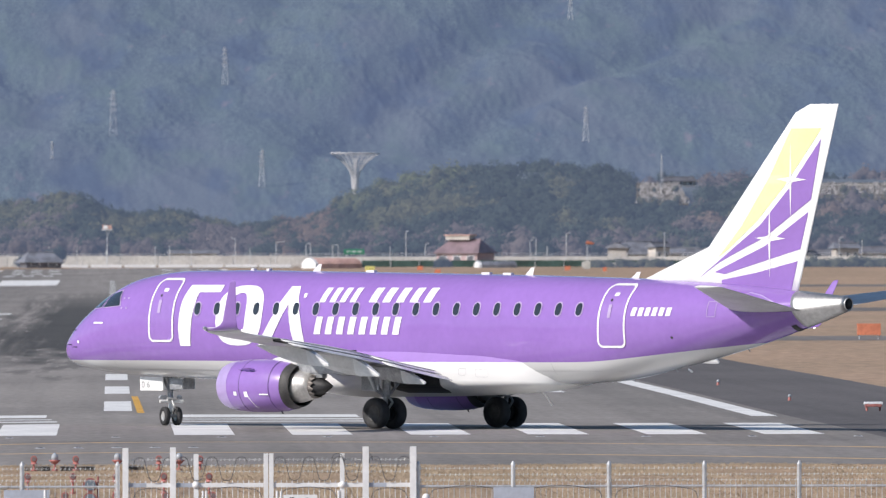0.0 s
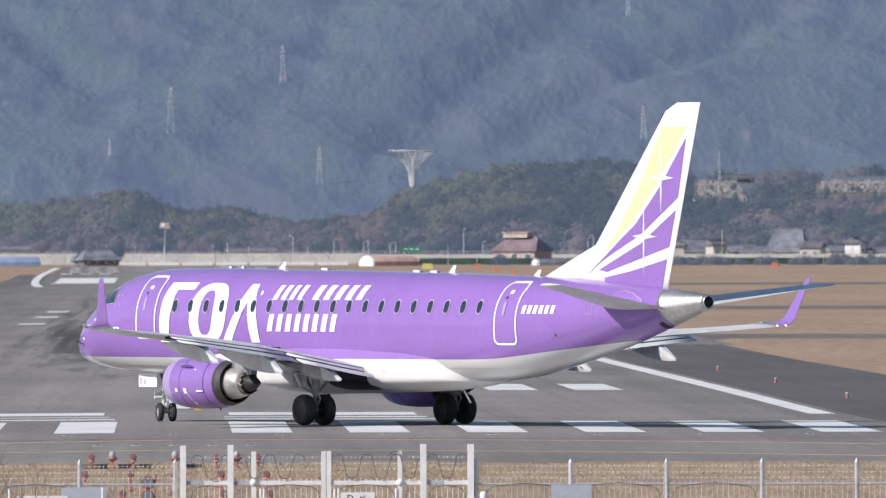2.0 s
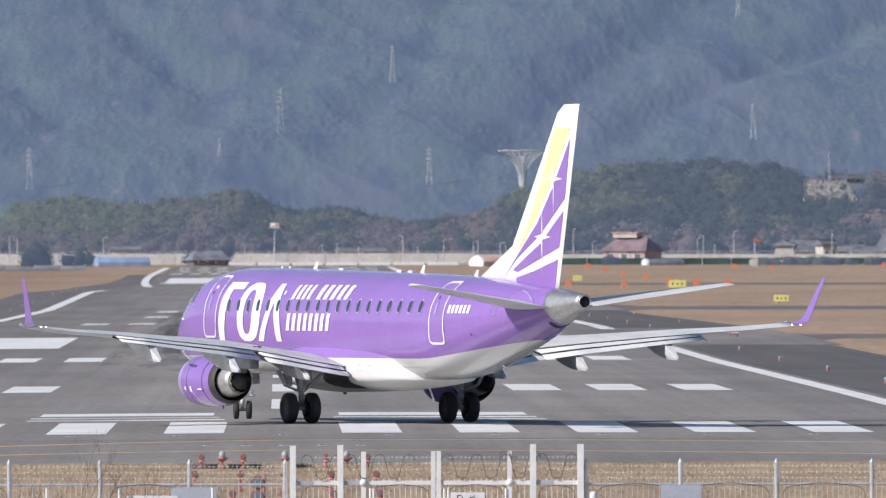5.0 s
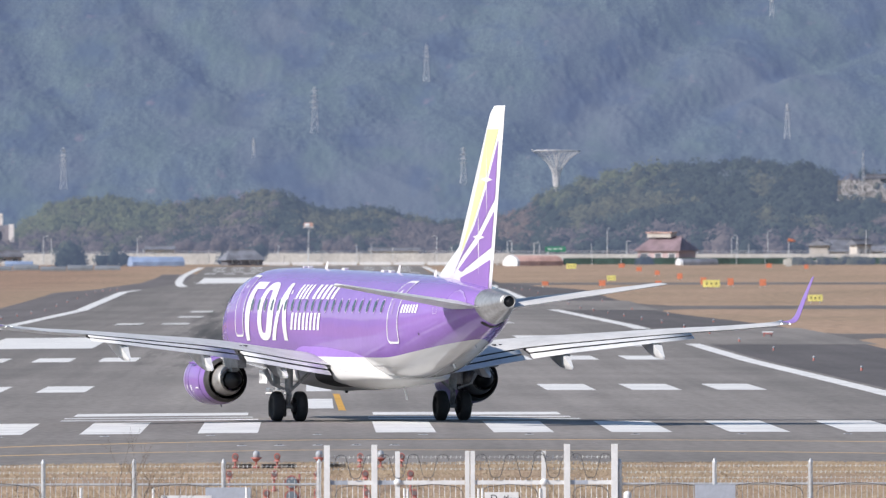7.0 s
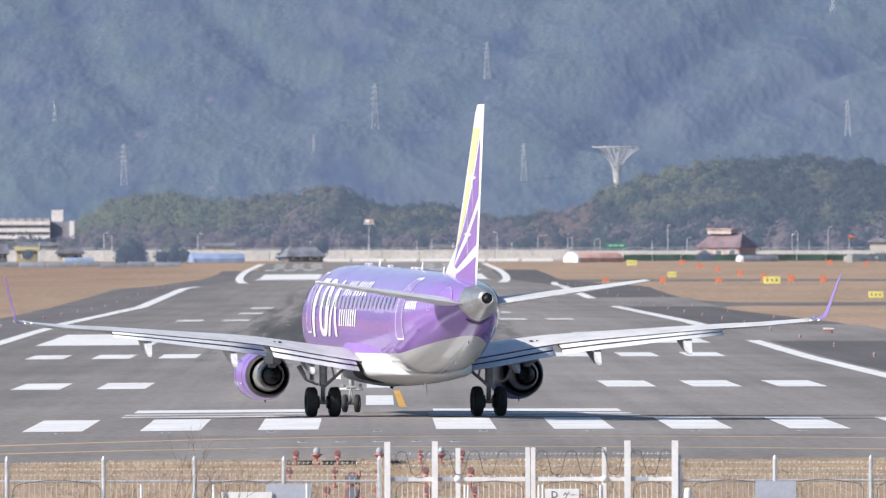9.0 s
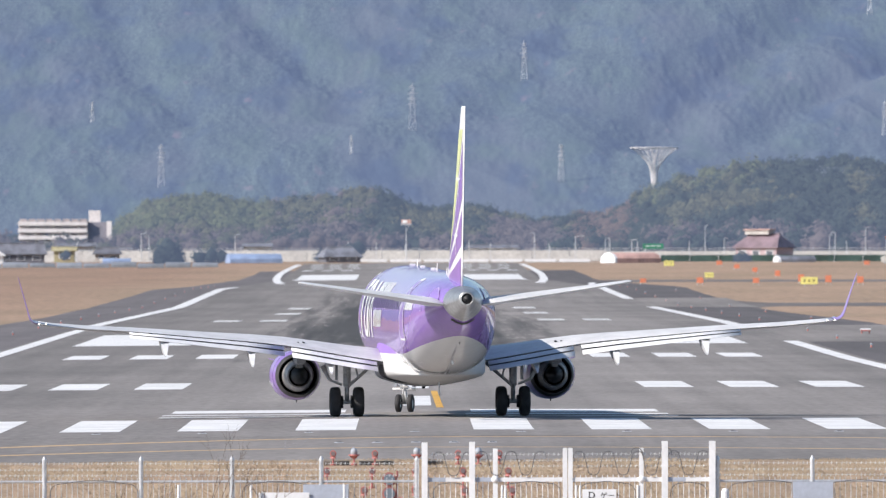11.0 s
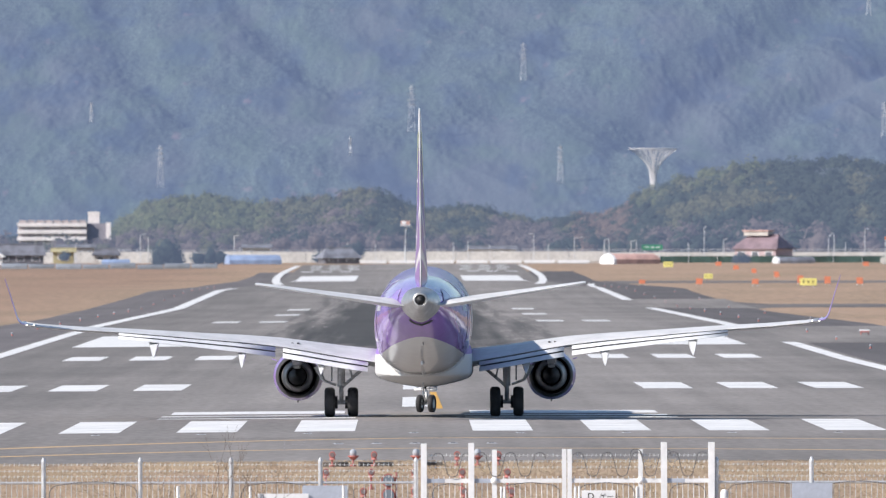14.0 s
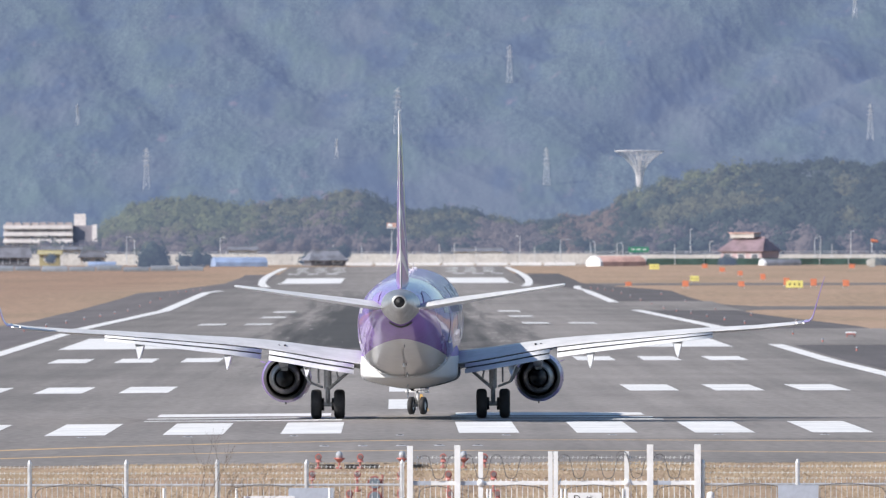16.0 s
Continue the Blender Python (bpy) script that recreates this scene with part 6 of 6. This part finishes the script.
                rings.append([(side * x + wd * p, y, top - dp * q) for p, q in ((-1, 0), (-0.9, 0.25), (-0.55, 0.7), (0, 1), (0.55, 0.7), (0.9, 0.25), (1, 0))])
            solid("flap_fairing", *loft(rings[:9]), M_STRUT if x < 4 else M_WING, w, "pale grey pointed fairing under the flap")
            solid("fairing_tail", *loft(rings[8:]), M_FLAP, w, "white fairing tail")
        # aileron gap line and static wicks
        for lx, ly in ((12.40, -3.64), (12.18, -3.48)):
            rod("tip_lamp", (side * lx, ly, 2.965), (side * lx, ly - 0.04, 2.965), 0.022, M_GLOW, w, 0.015, 8, label="small white lit lamp")
        rod("nav_lamp", (side * 12.5, -2.2, 3.03), (side * 12.56, -2.32, 3.03), 0.05, M_LENS, w)

        # grille marks on the upper skin over the engine
        for o in (-0.09, 0.09):
            le, te, zl, zt, th = main(4.05)
            box("skin_grille", (side * (4.05 + o), 0.05, zl + 0.66 * (zt - zl) + 0.135), (0.07, 0.30, 0.04), M_DARK, w, 0.01)

        # engine
        ex, ez = side * 4.02, 1.27
        eng = solid("engine", *loft(turned([(4.70, 0.54), (4.92, 0.56), (5.00, 0.59), (5.03, 0.62), (4.99, 0.655), (4.86, 0.70), (4.6, 0.745), (4.15, 0.78), (3.6, 0.79), (3.1, 0.78), (2.6, 0.735), (2.3, 0.675), (2.08, 0.615), (2.08, 0.59), (2.4, 0.59), (3.1, 0.60)], (ex, 0, ez), 48), caps=False), M_PURPLE, a, "purple engine cowling", smooth=True)
        solid("inlet_lip", *loft(turned([(4.80, 0.552), (4.93, 0.568), (5.015, 0.60), (5.042, 0.622), (5.005, 0.658), (4.87, 0.703), (4.6, 0.749), (4.50, 0.758)], (ex, 0, ez), 48), caps=False), M_LIP, eng, "pale lilac intake lip", smooth=True)
        solid("fan_nozzle", *loft(turned([(2.37, 0.695), (2.36, 0.699), (2.25, 0.670), (2.06, 0.620), (2.05, 0.606), (2.07, 0.590), (2.3, 0.58)], (ex, 0, ez), 48), caps=False), M_SLEEVE, eng, "dark unpainted fan nozzle", smooth=True)
        solid("fan_disc", *loft(turned([(4.4, 0.62), (4.38, 0.3), (4.5, 0.2), (4.85, 0.02)], (ex, 0, ez), 32)), M_DARK, eng, "", smooth=True)
        solid("bypass_duct", *loft(turned([(2.10, 0.612), (2.15, 0.586), (2.6, 0.585), (2.8, 0.40)], (ex, 0, ez), 48), caps=False), M_DARK, eng, "sooty bypass outlet", smooth=True)
        solid("core_cowl", *loft(turned([(2.8, 0.48), (2.3, 0.52), (2.0, 0.485), (1.75, 0.43), (1.50, 0.375), (1.50, 0.35), (1.8, 0.36)], (ex, 0, ez), 48), caps=False), M_TITAN, eng, "bare metal core cowl", smooth=True)
        # chevron nozzle
        verts, faces, m = [], [], 24
        for k in range(m):
            q = 2 * math.pi * k / m
            yy = 1.29 if k % 2 else 1.42
            verts += [(ex + 0.375 * math.cos(q), 1.52, ez + 0.375 * math.sin(q)), (ex + 0.335 * math.cos(q), yy, ez + 0.335 * math.sin(q)),
                      (ex + 0.30 * math.cos(q), 1.56, ez + 0.30 * math.sin(q))]
        for k in range(m):
            i, j = 3 * k, 3 * ((k + 1) % m)
            faces += [(i, i + 1, j + 1, j), (i + 1, i + 2, j + 2, j + 1)]
        solid("nozzle", verts, faces, M_SOOT, eng, "dark toothed exhaust nozzle")
        solid("exhaust_plug", *loft(turned([(1.7, 0.28), (1.35, 0.275), (1.1, 0.19), (0.78, 0.02)], (ex, 0, ez), 24)), M_DARK, eng, "", smooth=True)
        secs = []
        for z, yl, yt, wd in ((1.72, 2.9, 1.5, 0.10), (1.95, 3.5, 0.7, 0.15), (2.1, 3.2, 0.4, 0.16), (2.2, 2.6, 0.4, 0.15)):
            secs.append([(ex + wd * math.cos(q) * (0.4 + 0.6 * abs(math.sin(q / 2 + 0.2))), (yl + yt) / 2 + (yl - yt) / 2 * math.sin(q), z) for q in np.linspace(0, 2 * math.pi, 20, endpoint=False)])
        solid("pylon", *loft(secs), M_WING, eng, "pale grey engine pylon", smooth=True)
        bm = bmesh.new()
        add_box(bm, (ex, 1.20, 1.86), (0.30, 2.0, 0.44), 0.09)
        add_box(bm, (ex, 1.55, 1.66), (0.22, 0.9, 0.30), 0.07)
        part("pylon_tail", bm, M_STRUT, eng, "grey heat shield behind the pylon")
        decal_nac = lambda y, z: abs(ex) + math.sqrt(max(0.79**2 - (z - ez) ** 2, 0.01))
        for y0, y1, z0, z1 in ((4.05, 4.18, 0.98, 1.10), (3.6, 3.75, 0.94, 1.10), (2.75, 3.1, 1.0, 1.04)):
            decal("cowl_notice", [(y0, z0), (y1, z0), (y1, z1), (y0, z1)], M_WHITE, eng, decal_nac, side, 0.008)
        secs = [[(ex + side * 0.70 + side * o, y, ez + 0.50 + dz) for o, y, dz in ((-0.02, 4.05, 0), (0.13, 3.7, 0.05), (0.13, 3.45, 0.05), (-0.02, 3.35, 0))], [(ex + side * 0.70 + side * o, y, ez + 0.48 + dz) for o, y, dz in ((-0.02, 4.05, 0), (0.13, 3.7, 0.05), (0.13, 3.45, 0.05), (-0.02, 3.35, 0))]]
        solid("strake", *loft(secs), M_PURPLE, eng, "")

        rod("drain_pin", (ex, 2.9, ez - 0.74), (ex, 2.84, ez - 0.84), 0.025, M_DARK, eng, 0.015, 8)
        decal("cowl_line", [(3.42, 0.60), (3.45, 0.60), (3.62, 0.96), (3.59, 0.96)], M_WHITE, eng, decal_nac, side, 0.008)
        for yy, rr in ((3.95, 0.785), (2.75, 0.758)):
            solid("cowl_seam", *loft(turned([(yy + 0.012, rr), (yy + 0.010, rr + 0.006), (yy - 0.010, rr + 0.006), (yy - 0.012, rr)], (ex, 0, ez), 48), caps=False), M_SEAM, eng, "")
        # tailplane
        secs = []
        for u in np.linspace(0, 1, 7):
            x = 0.25 + 4.75 * u
            secs.append(foil(-11.9 - 2.85 * u, -14.75 - 1.05 * u, 3.52 + 0.70 * u, 3.50 + 0.72 * u, 0.11 - 0.02 * u, side * x))
        secs.append(foil(-15.1, -15.7, 4.235, 4.235, 0.07, side * 5.05))
        v, f = loft(secs)
        if side < 0:
            f = [q[::-1] for q in f]
        solid("tailplane", v, f, M_WING, a, "light grey tailplane", smooth=True)

    # fin
    def fin_edges(z):
        return -9.57 - 0.8775 * (z - 4.1), -14.25 - (z - 4.08) * 0.29

    def fin_x(y, z):
        le, te = fin_edges(z)
        u = min(max((le - y) / (le - te), 0.0), 1.0)
        th = 0.085 - 0.03 * (z - 4) / 5.5
        return max(th * (le - te) * 5 * (0.2969 * math.sqrt(u) - 0.126 * u - 0.3516 * u * u + 0.2843 * u**3 - 0.1015 * u**4), 0.006)
    secs = []
    for z in list(np.linspace(4.0, 9.32, 9)) + [9.475, 9.565]:
        le, te = fin_edges(z)
        if z > 9.33:
            le -= (z - 9.32) * 1.6
        ring = []
        for sgn in (1, -1):
            for k in range(12):
                u = 0.5 - 0.5 * math.cos(math.pi * (k if sgn > 0 else 11 - k) / 11)
                y = le - u * (le - te)
                ring.append((sgn * (fin_x(y, z) if z < 9.4 else fin_x(y, z) * 0.8), y, z))
        secs.append(ring)
    fin = solid("fin", *loft(secs), M_WHITE, a, "white tail fin with purple and yellow rays", smooth=True)
    dors = []
    for y, z, wd in ((-8.2, 4.47, 0.03), (-9.0, 4.77, 0.05), (-9.9, 5.10, 0.07), (-10.75, 5.41, 0.08), (-11.5, 5.3, 0.05)):
        dors.append([(wd + 0.12, y, 4.25), (wd * 0.7, y, (z + 4.3) / 2), (0.02, y, z), (-0.02, y, z), (-wd * 0.7, y, (z + 4.3) / 2), (-wd - 0.12, y, 4.25)])
    solid("dorsal_fin", *loft(dors), M_WHITE, a, "white dorsal fin", smooth=True)
    curve_a = [(-10.42, 4.46), (-11.73, 5.20), (-12.85, 6.03), (-13.95, 7.10), (-15.18, 8.55)]
    line_b = [(-10.42, 4.44), (-13.06, 5.53), (-14.55, 6.42)]

    def rear(z, off=0.25):
        return fin_edges(z)[1] + off
    up = [(p[0], p[1]) for p in curve_a]
    ray1 = up + [(rear(6.78), 6.78)] + [(y, z + 0.16) for y, z in line_b[1:2]] + [(-11.0, 4.83)]
    ray2 = [(-11.1, 4.66)] + [(y, z - 0.10) for y, z in line_b[1:2]] + [(rear(6.42), 6.42), (rear(5.33), 5.33), (-12.7, 4.90), (-11.5, 4.60)]
    ray3 = [(-11.4, 4.43), (-12.7, 4.64), (rear(4.98), 4.98), (rear(4.0), 4.0), (-12.6, 4.12), (-11.4, 4.22)]
    gold = [(-10.5, 4.68), (-11.6, 5.32), (-12.7, 6.13), (-13.75, 7.15), (-15.05, 8.68), (-15.2, 8.86), (-14.02, 8.86), (-13.2, 7.45), (-12.1, 5.98), (-11.2, 5.08)]
    for side in (-1, 1):
        for ray in (ray1, ray2, ray3):
            decal("purple_ray", ray, M_PURPLE, fin, fin_x, side, 0.010, 0.3, smooth=False)
        decal("yellow_ray", gold, M_YELLOW, fin, fin_x, side, 0.010, 0.3)
        for cy, cz, s in ((-14.02, 7.36, 1.0), (-13.22, 5.64, 1.0)):
            for arm in (((0.04, 0.0), (0.0, 1.1), (-0.04, 0.0), (0.0, -1.15)), ((0.55, 0.02), (0.0, 0.08), (-0.6, 0.0), (0.0, -0.08)), ((0.15, -0.15), (0.04, 0.05), (-0.15, 0.15), (-0.04, -0.05))):
                decal("star_arm", [(cy + s * p, cz + s * q) for p, q in arm], M_WHITE, fin, fin_x, side, 0.018, 0.3)

    # aerials and masts
    for y, hgt, ch in ((5.35, 0.24, 0.30), (-3.45, 0.24, 0.30), (-7.75, 0.20, 0.26)):
        z = HULL(y)[0] - 0.02
        solid("blade_aerial", *loft([[(0.02, y + 0.16, z), (0, y + 0.18, z), (-0.02, y + 0.16, z), (0, y - 0.14, z)], [(0.012, y - 0.10, z + hgt), (0, y - 0.08, z + hgt), (-0.012, y - 0.10, z + hgt), (0, y - 0.22, z + hgt)]]), M_WHITE, a, "white blade aerial")
    for y in (3.05, -1.72, -2.6, 8.0, 7.35):
        box("roof_fitting", (0, y, HULL(y)[0] + 0.02), (0.14, 0.34 if y < 5 else 0.12, 0.06), M_WHITE, a, 0.02)
    rod("drain_mast", (0, -4.0, 1.12), (0.0, -4.4, 0.70), 0.028, M_WHITE, a)
    rod("drain_mast", (0, -9.9, 1.80), (0.0, -10.05, 1.72), 0.03, M_WHITE, a)

    # undercarriage
    wheels = []

    def wheel(parent, x, y, r, wd, hub, rim):
        prof = [(-wd * 0.30, hub * 0.35), (-wd * 0.34, hub), (-wd * 0.5, hub * 1.15), (-wd * 0.5, r * 0.82), (-wd * 0.40, r * 0.95), (-wd * 0.2, r), (wd * 0.2, r), (wd * 0.40, r * 0.95), (wd * 0.5, r * 0.82), (wd * 0.5, hub * 1.15), (wd * 0.34, hub), (wd * 0.30, hub * 0.35)]
        seg = 32
        rings = [[(p, q * math.cos(2 * math.pi * j / seg), q * math.sin(2 * math.pi * j / seg)) for j in range(seg)] for p, q in prof]
        v, f = loft(rings)
        ob = solid("wheel", v, f, [M_RUBBER, rim], parent, "black tyre on a grey rim", smooth=True)
        idx = np.zeros(len(f), dtype=np.int32)
        for i, poly in enumerate(f):
            if len(poly) > 4 or i // seg in (0, len(prof) - 2):
                idx[i] = 1
        ob.data.polygons.foreach_set("material_index", idx)
        wheels.append((ob, x, y, r))

    for side in (-1, 1):
        x = side * 2.61
        bm = add_rod(bmesh.new(), (x, 0, 0.46), (x, -0.05, 1.05), 0.075)
        add_rod(bm, (x, -0.05, 0.95), (x, -0.12, 2.0), 0.125)
        g = part("main_gear", bm, M_STRUT, a, "grey main undercarriage leg")
        rod("axle", (x - 0.36, 0, 0.46), (x + 0.36, 0, 0.46), 0.07, M_STRUT, g)
        rod("side_brace", (x, -0.1, 0.92), (side * 1.62, -0.05, 1.78), 0.05, M_STRUT, g)
        rod("side_brace", (x - side * 0.34, -0.12, 1.22), (x - side * 0.20, -0.12, 1.9), 0.03, M_STRUT, g)
        rod("drag_brace", (x, 0.05, 0.95), (x, 0.75, 1.95), 0.045, M_STRUT, g)
        bm = add_rod(bmesh.new(), (x, -0.12, 1.02), (x, -0.32, 0.80), 0.035)
        add_rod(bm, (x, -0.32, 0.80), (x, -0.1, 0.52), 0.035)
        part("torque_link", bm, M_STRUT, g)
        rod("brake_pack", (x - 0.30, 0, 0.46), (x - 0.12, 0, 0.46), 0.20, M_DARK, g, seg=16)
        rod("brake_pack", (x + 0.12, 0, 0.46), (x + 0.30, 0, 0.46), 0.20, M_DARK, g, seg=16)
        bm = bmesh.new()
        add_box(bm, (x + side * 0.30, 0.30, 1.46), (0.05, 0.70, 0.66), 0.015)
        part("leg_door", bm, M_STRUT, g, "grey leg door")
        bm = add_rod(bmesh.new(), (x + side * 0.16, -0.1, 1.0), (x + side * 0.55, -0.15, 1.15), 0.04)
        add_rod(bm, (x + side * 0.55, -0.15, 1.15), (x + side * 0.78, -0.15, 1.6), 0.05, 0.09)
        part("door_link", bm, M_STRUT, g)
        for o in (-0.365, 0.365):
            wheel(g, x + o, 0, 0.465, 0.33, 0.24, M_HUB)
    bm = add_rod(bmesh.new(), (0, 11.52, 0.29), (0, 11.56, 0.85), 0.055)
    add_rod(bm, (0, 11.56, 0.80), (0, 11.62, 1.6), 0.085)
    g = part("nose_gear", bm, M_STRUT, a, "grey nose undercarriage leg")
    rod("axle", (-0.2, 11.52, 0.29), (0.2, 11.52, 0.29), 0.045, M_STRUT, g)
    rod("drag_brace", (0, 11.6, 1.0), (0, 12.3, 1.6), 0.045, M_STRUT, g)
    rod("taxi_lamp", (-0.16, 11.60, 0.86), (-0.16, 11.72, 0.86), 0.07, M_LENS, g)
    bm = add_rod(bmesh.new(), (-0.14, 11.45, 0.80), (0.14, 11.45, 0.80), 0.05)
    add_rod(bm, (0, 11.45, 0.80), (0, 11.25, 0.58), 0.03)
    add_rod(bm, (0, 11.25, 0.58), (0, 11.48, 0.36), 0.03)
    part("steering_link", bm, M_RIM, g)
    rod("cross_bar", (-0.38, 11.48, 0.74), (0.38, 11.48, 0.74), 0.045, M_WHITE, g, label="white steering cross bar")
    rod("lower_fork", (0, 11.54, 0.30), (0, 11.55, 0.70), 0.068, M_WHITE, g, label="white lower leg")
    for o in (-0.3, 0.3):
        rod("landing_lamp", (o, 11.52, 0.86), (o, 11.62, 0.86), 0.06, M_LENS, g, 0.07, 12)
    for o in (-0.2, 0.2):
        wheel(g, o, 11.52, 0.287, 0.17, 0.15, M_RIM)
    for s in (-1, 1):
        d = box("nose_gear_door", (s * 0.34, 12.02, 1.27), (0.03, 0.98, 0.42), M_WHITE, a, 0.012, "white nose gear door with a number")
        box("rear_gear_door", (s * 0.26, 11.05, 1.27), (0.03, 0.55, 0.34), M_STRUT, a, 0.01)
        for k, ch in enumerate("06"):
            fc = bpy.data.curves.new("door_number", "FONT")
            fc.body, fc.size, fc.extrude = ch, 0.28, 0.002
            txt = new("door_number", fc)
            txt.parent = d
            fc.materials.append(M_STRUT)
            start = 12.44 - 0.22 * k if s < 0 else 12.02 + 0.22 * k
            txt.matrix_basis = Matrix.Translation((s * 0.362, start, 1.15)) @ Euler((radians(90), 0, radians(90 * s)), "XYZ").to_matrix().to_4x4()
    return a, wheels, g


airliner, wheel_list, nose_leg = build_aircraft()


# ---------------------------------------------------------------- what moves
ROLL = [  # seconds, main wheels x, y, heading to the left of the runway axis
    (0.0, 9.98, 433.35, 45.05), (0.5, 9.05, 434.25, 42.35), (1.0, 8.12, 435.15, 39.75), (1.5, 7.26, 436.0, 37.2), (2.0, 6.50, 436.75, 34.8),
    (2.5, 5.78, 437.55, 32.5), (3.0, 5.14, 438.3, 30.05), (3.5, 4.56, 439.1, 27.7), (4.0, 4.03, 440.1, 25.5), (4.5, 3.53, 441.2, 23.4),
    (5.3, 2.86, 443.0, 20.3), (6.2, 2.26, 445.05, 17.1), (7.0, 1.78, 446.9, 14.5), (7.5, 1.55, 448.1, 12.95), (8.0, 1.365, 449.3, 11.45),
    (8.5, 1.17, 450.45, 9.95), (9.0, 1.02, 451.5, 8.55), (9.5, 0.89, 452.45, 7.25), (10.0, 0.78, 453.25, 6.1), (10.8, 0.64, 454.4, 4.35),
    (11.7, 0.54, 455.45, 2.6), (12.5, 0.48, 456.15, 1.35), (13.0, 0.47, 456.6, 0.65), (13.5, 0.46, 457.0, 0.06), (14.0, 0.46, 457.35, -0.4),
    (14.5, 0.45, 457.65, -0.78), (15.0, 0.45, 457.87, -1.0), (15.5, 0.46, 458.02, -1.1), (16.0, 0.47, 458.12, -1.2)]


def motions():
    walk(airliner, [(t, pose(x, y, rise(y) + 0.014, 0, float(np.interp(t, (0, 4.5, 12), (0.1, 0.05, -0.22))), h)) for t, x, y, h in ROLL])
    steer = []
    for t, angle in ((0.0, -22), (4.5, -19), (7.0, -16), (10.0, -15), (13.0, -16), (16.0, -14)):
        pivot = Matrix.Translation((0, 11.55, 0))
        steer.append((t, pivot @ pose(0, 0, 0, 0, 0, angle) @ pivot.inverted()))
    walk(nose_leg, steer)
    glide = smooth_table(ROLL)
    times = [k / 10 for k in range(161)]
    for ob, wx, wy, r in wheel_list:
        turn, last, keys = 0.0, None, []
        for t in times:
            x, y, h = glide(t)
            q = radians(h)
            at = Vector((x + math.cos(q) * wx - math.sin(q) * wy, y + math.sin(q) * wx + math.cos(q) * wy))
            if last is not None:
                turn -= math.degrees((at - last).length / r)
            last = at
            keys.append((t, pose(wx, wy, r, turn, 0, 0)))
        walk(ob, keys)


motions()
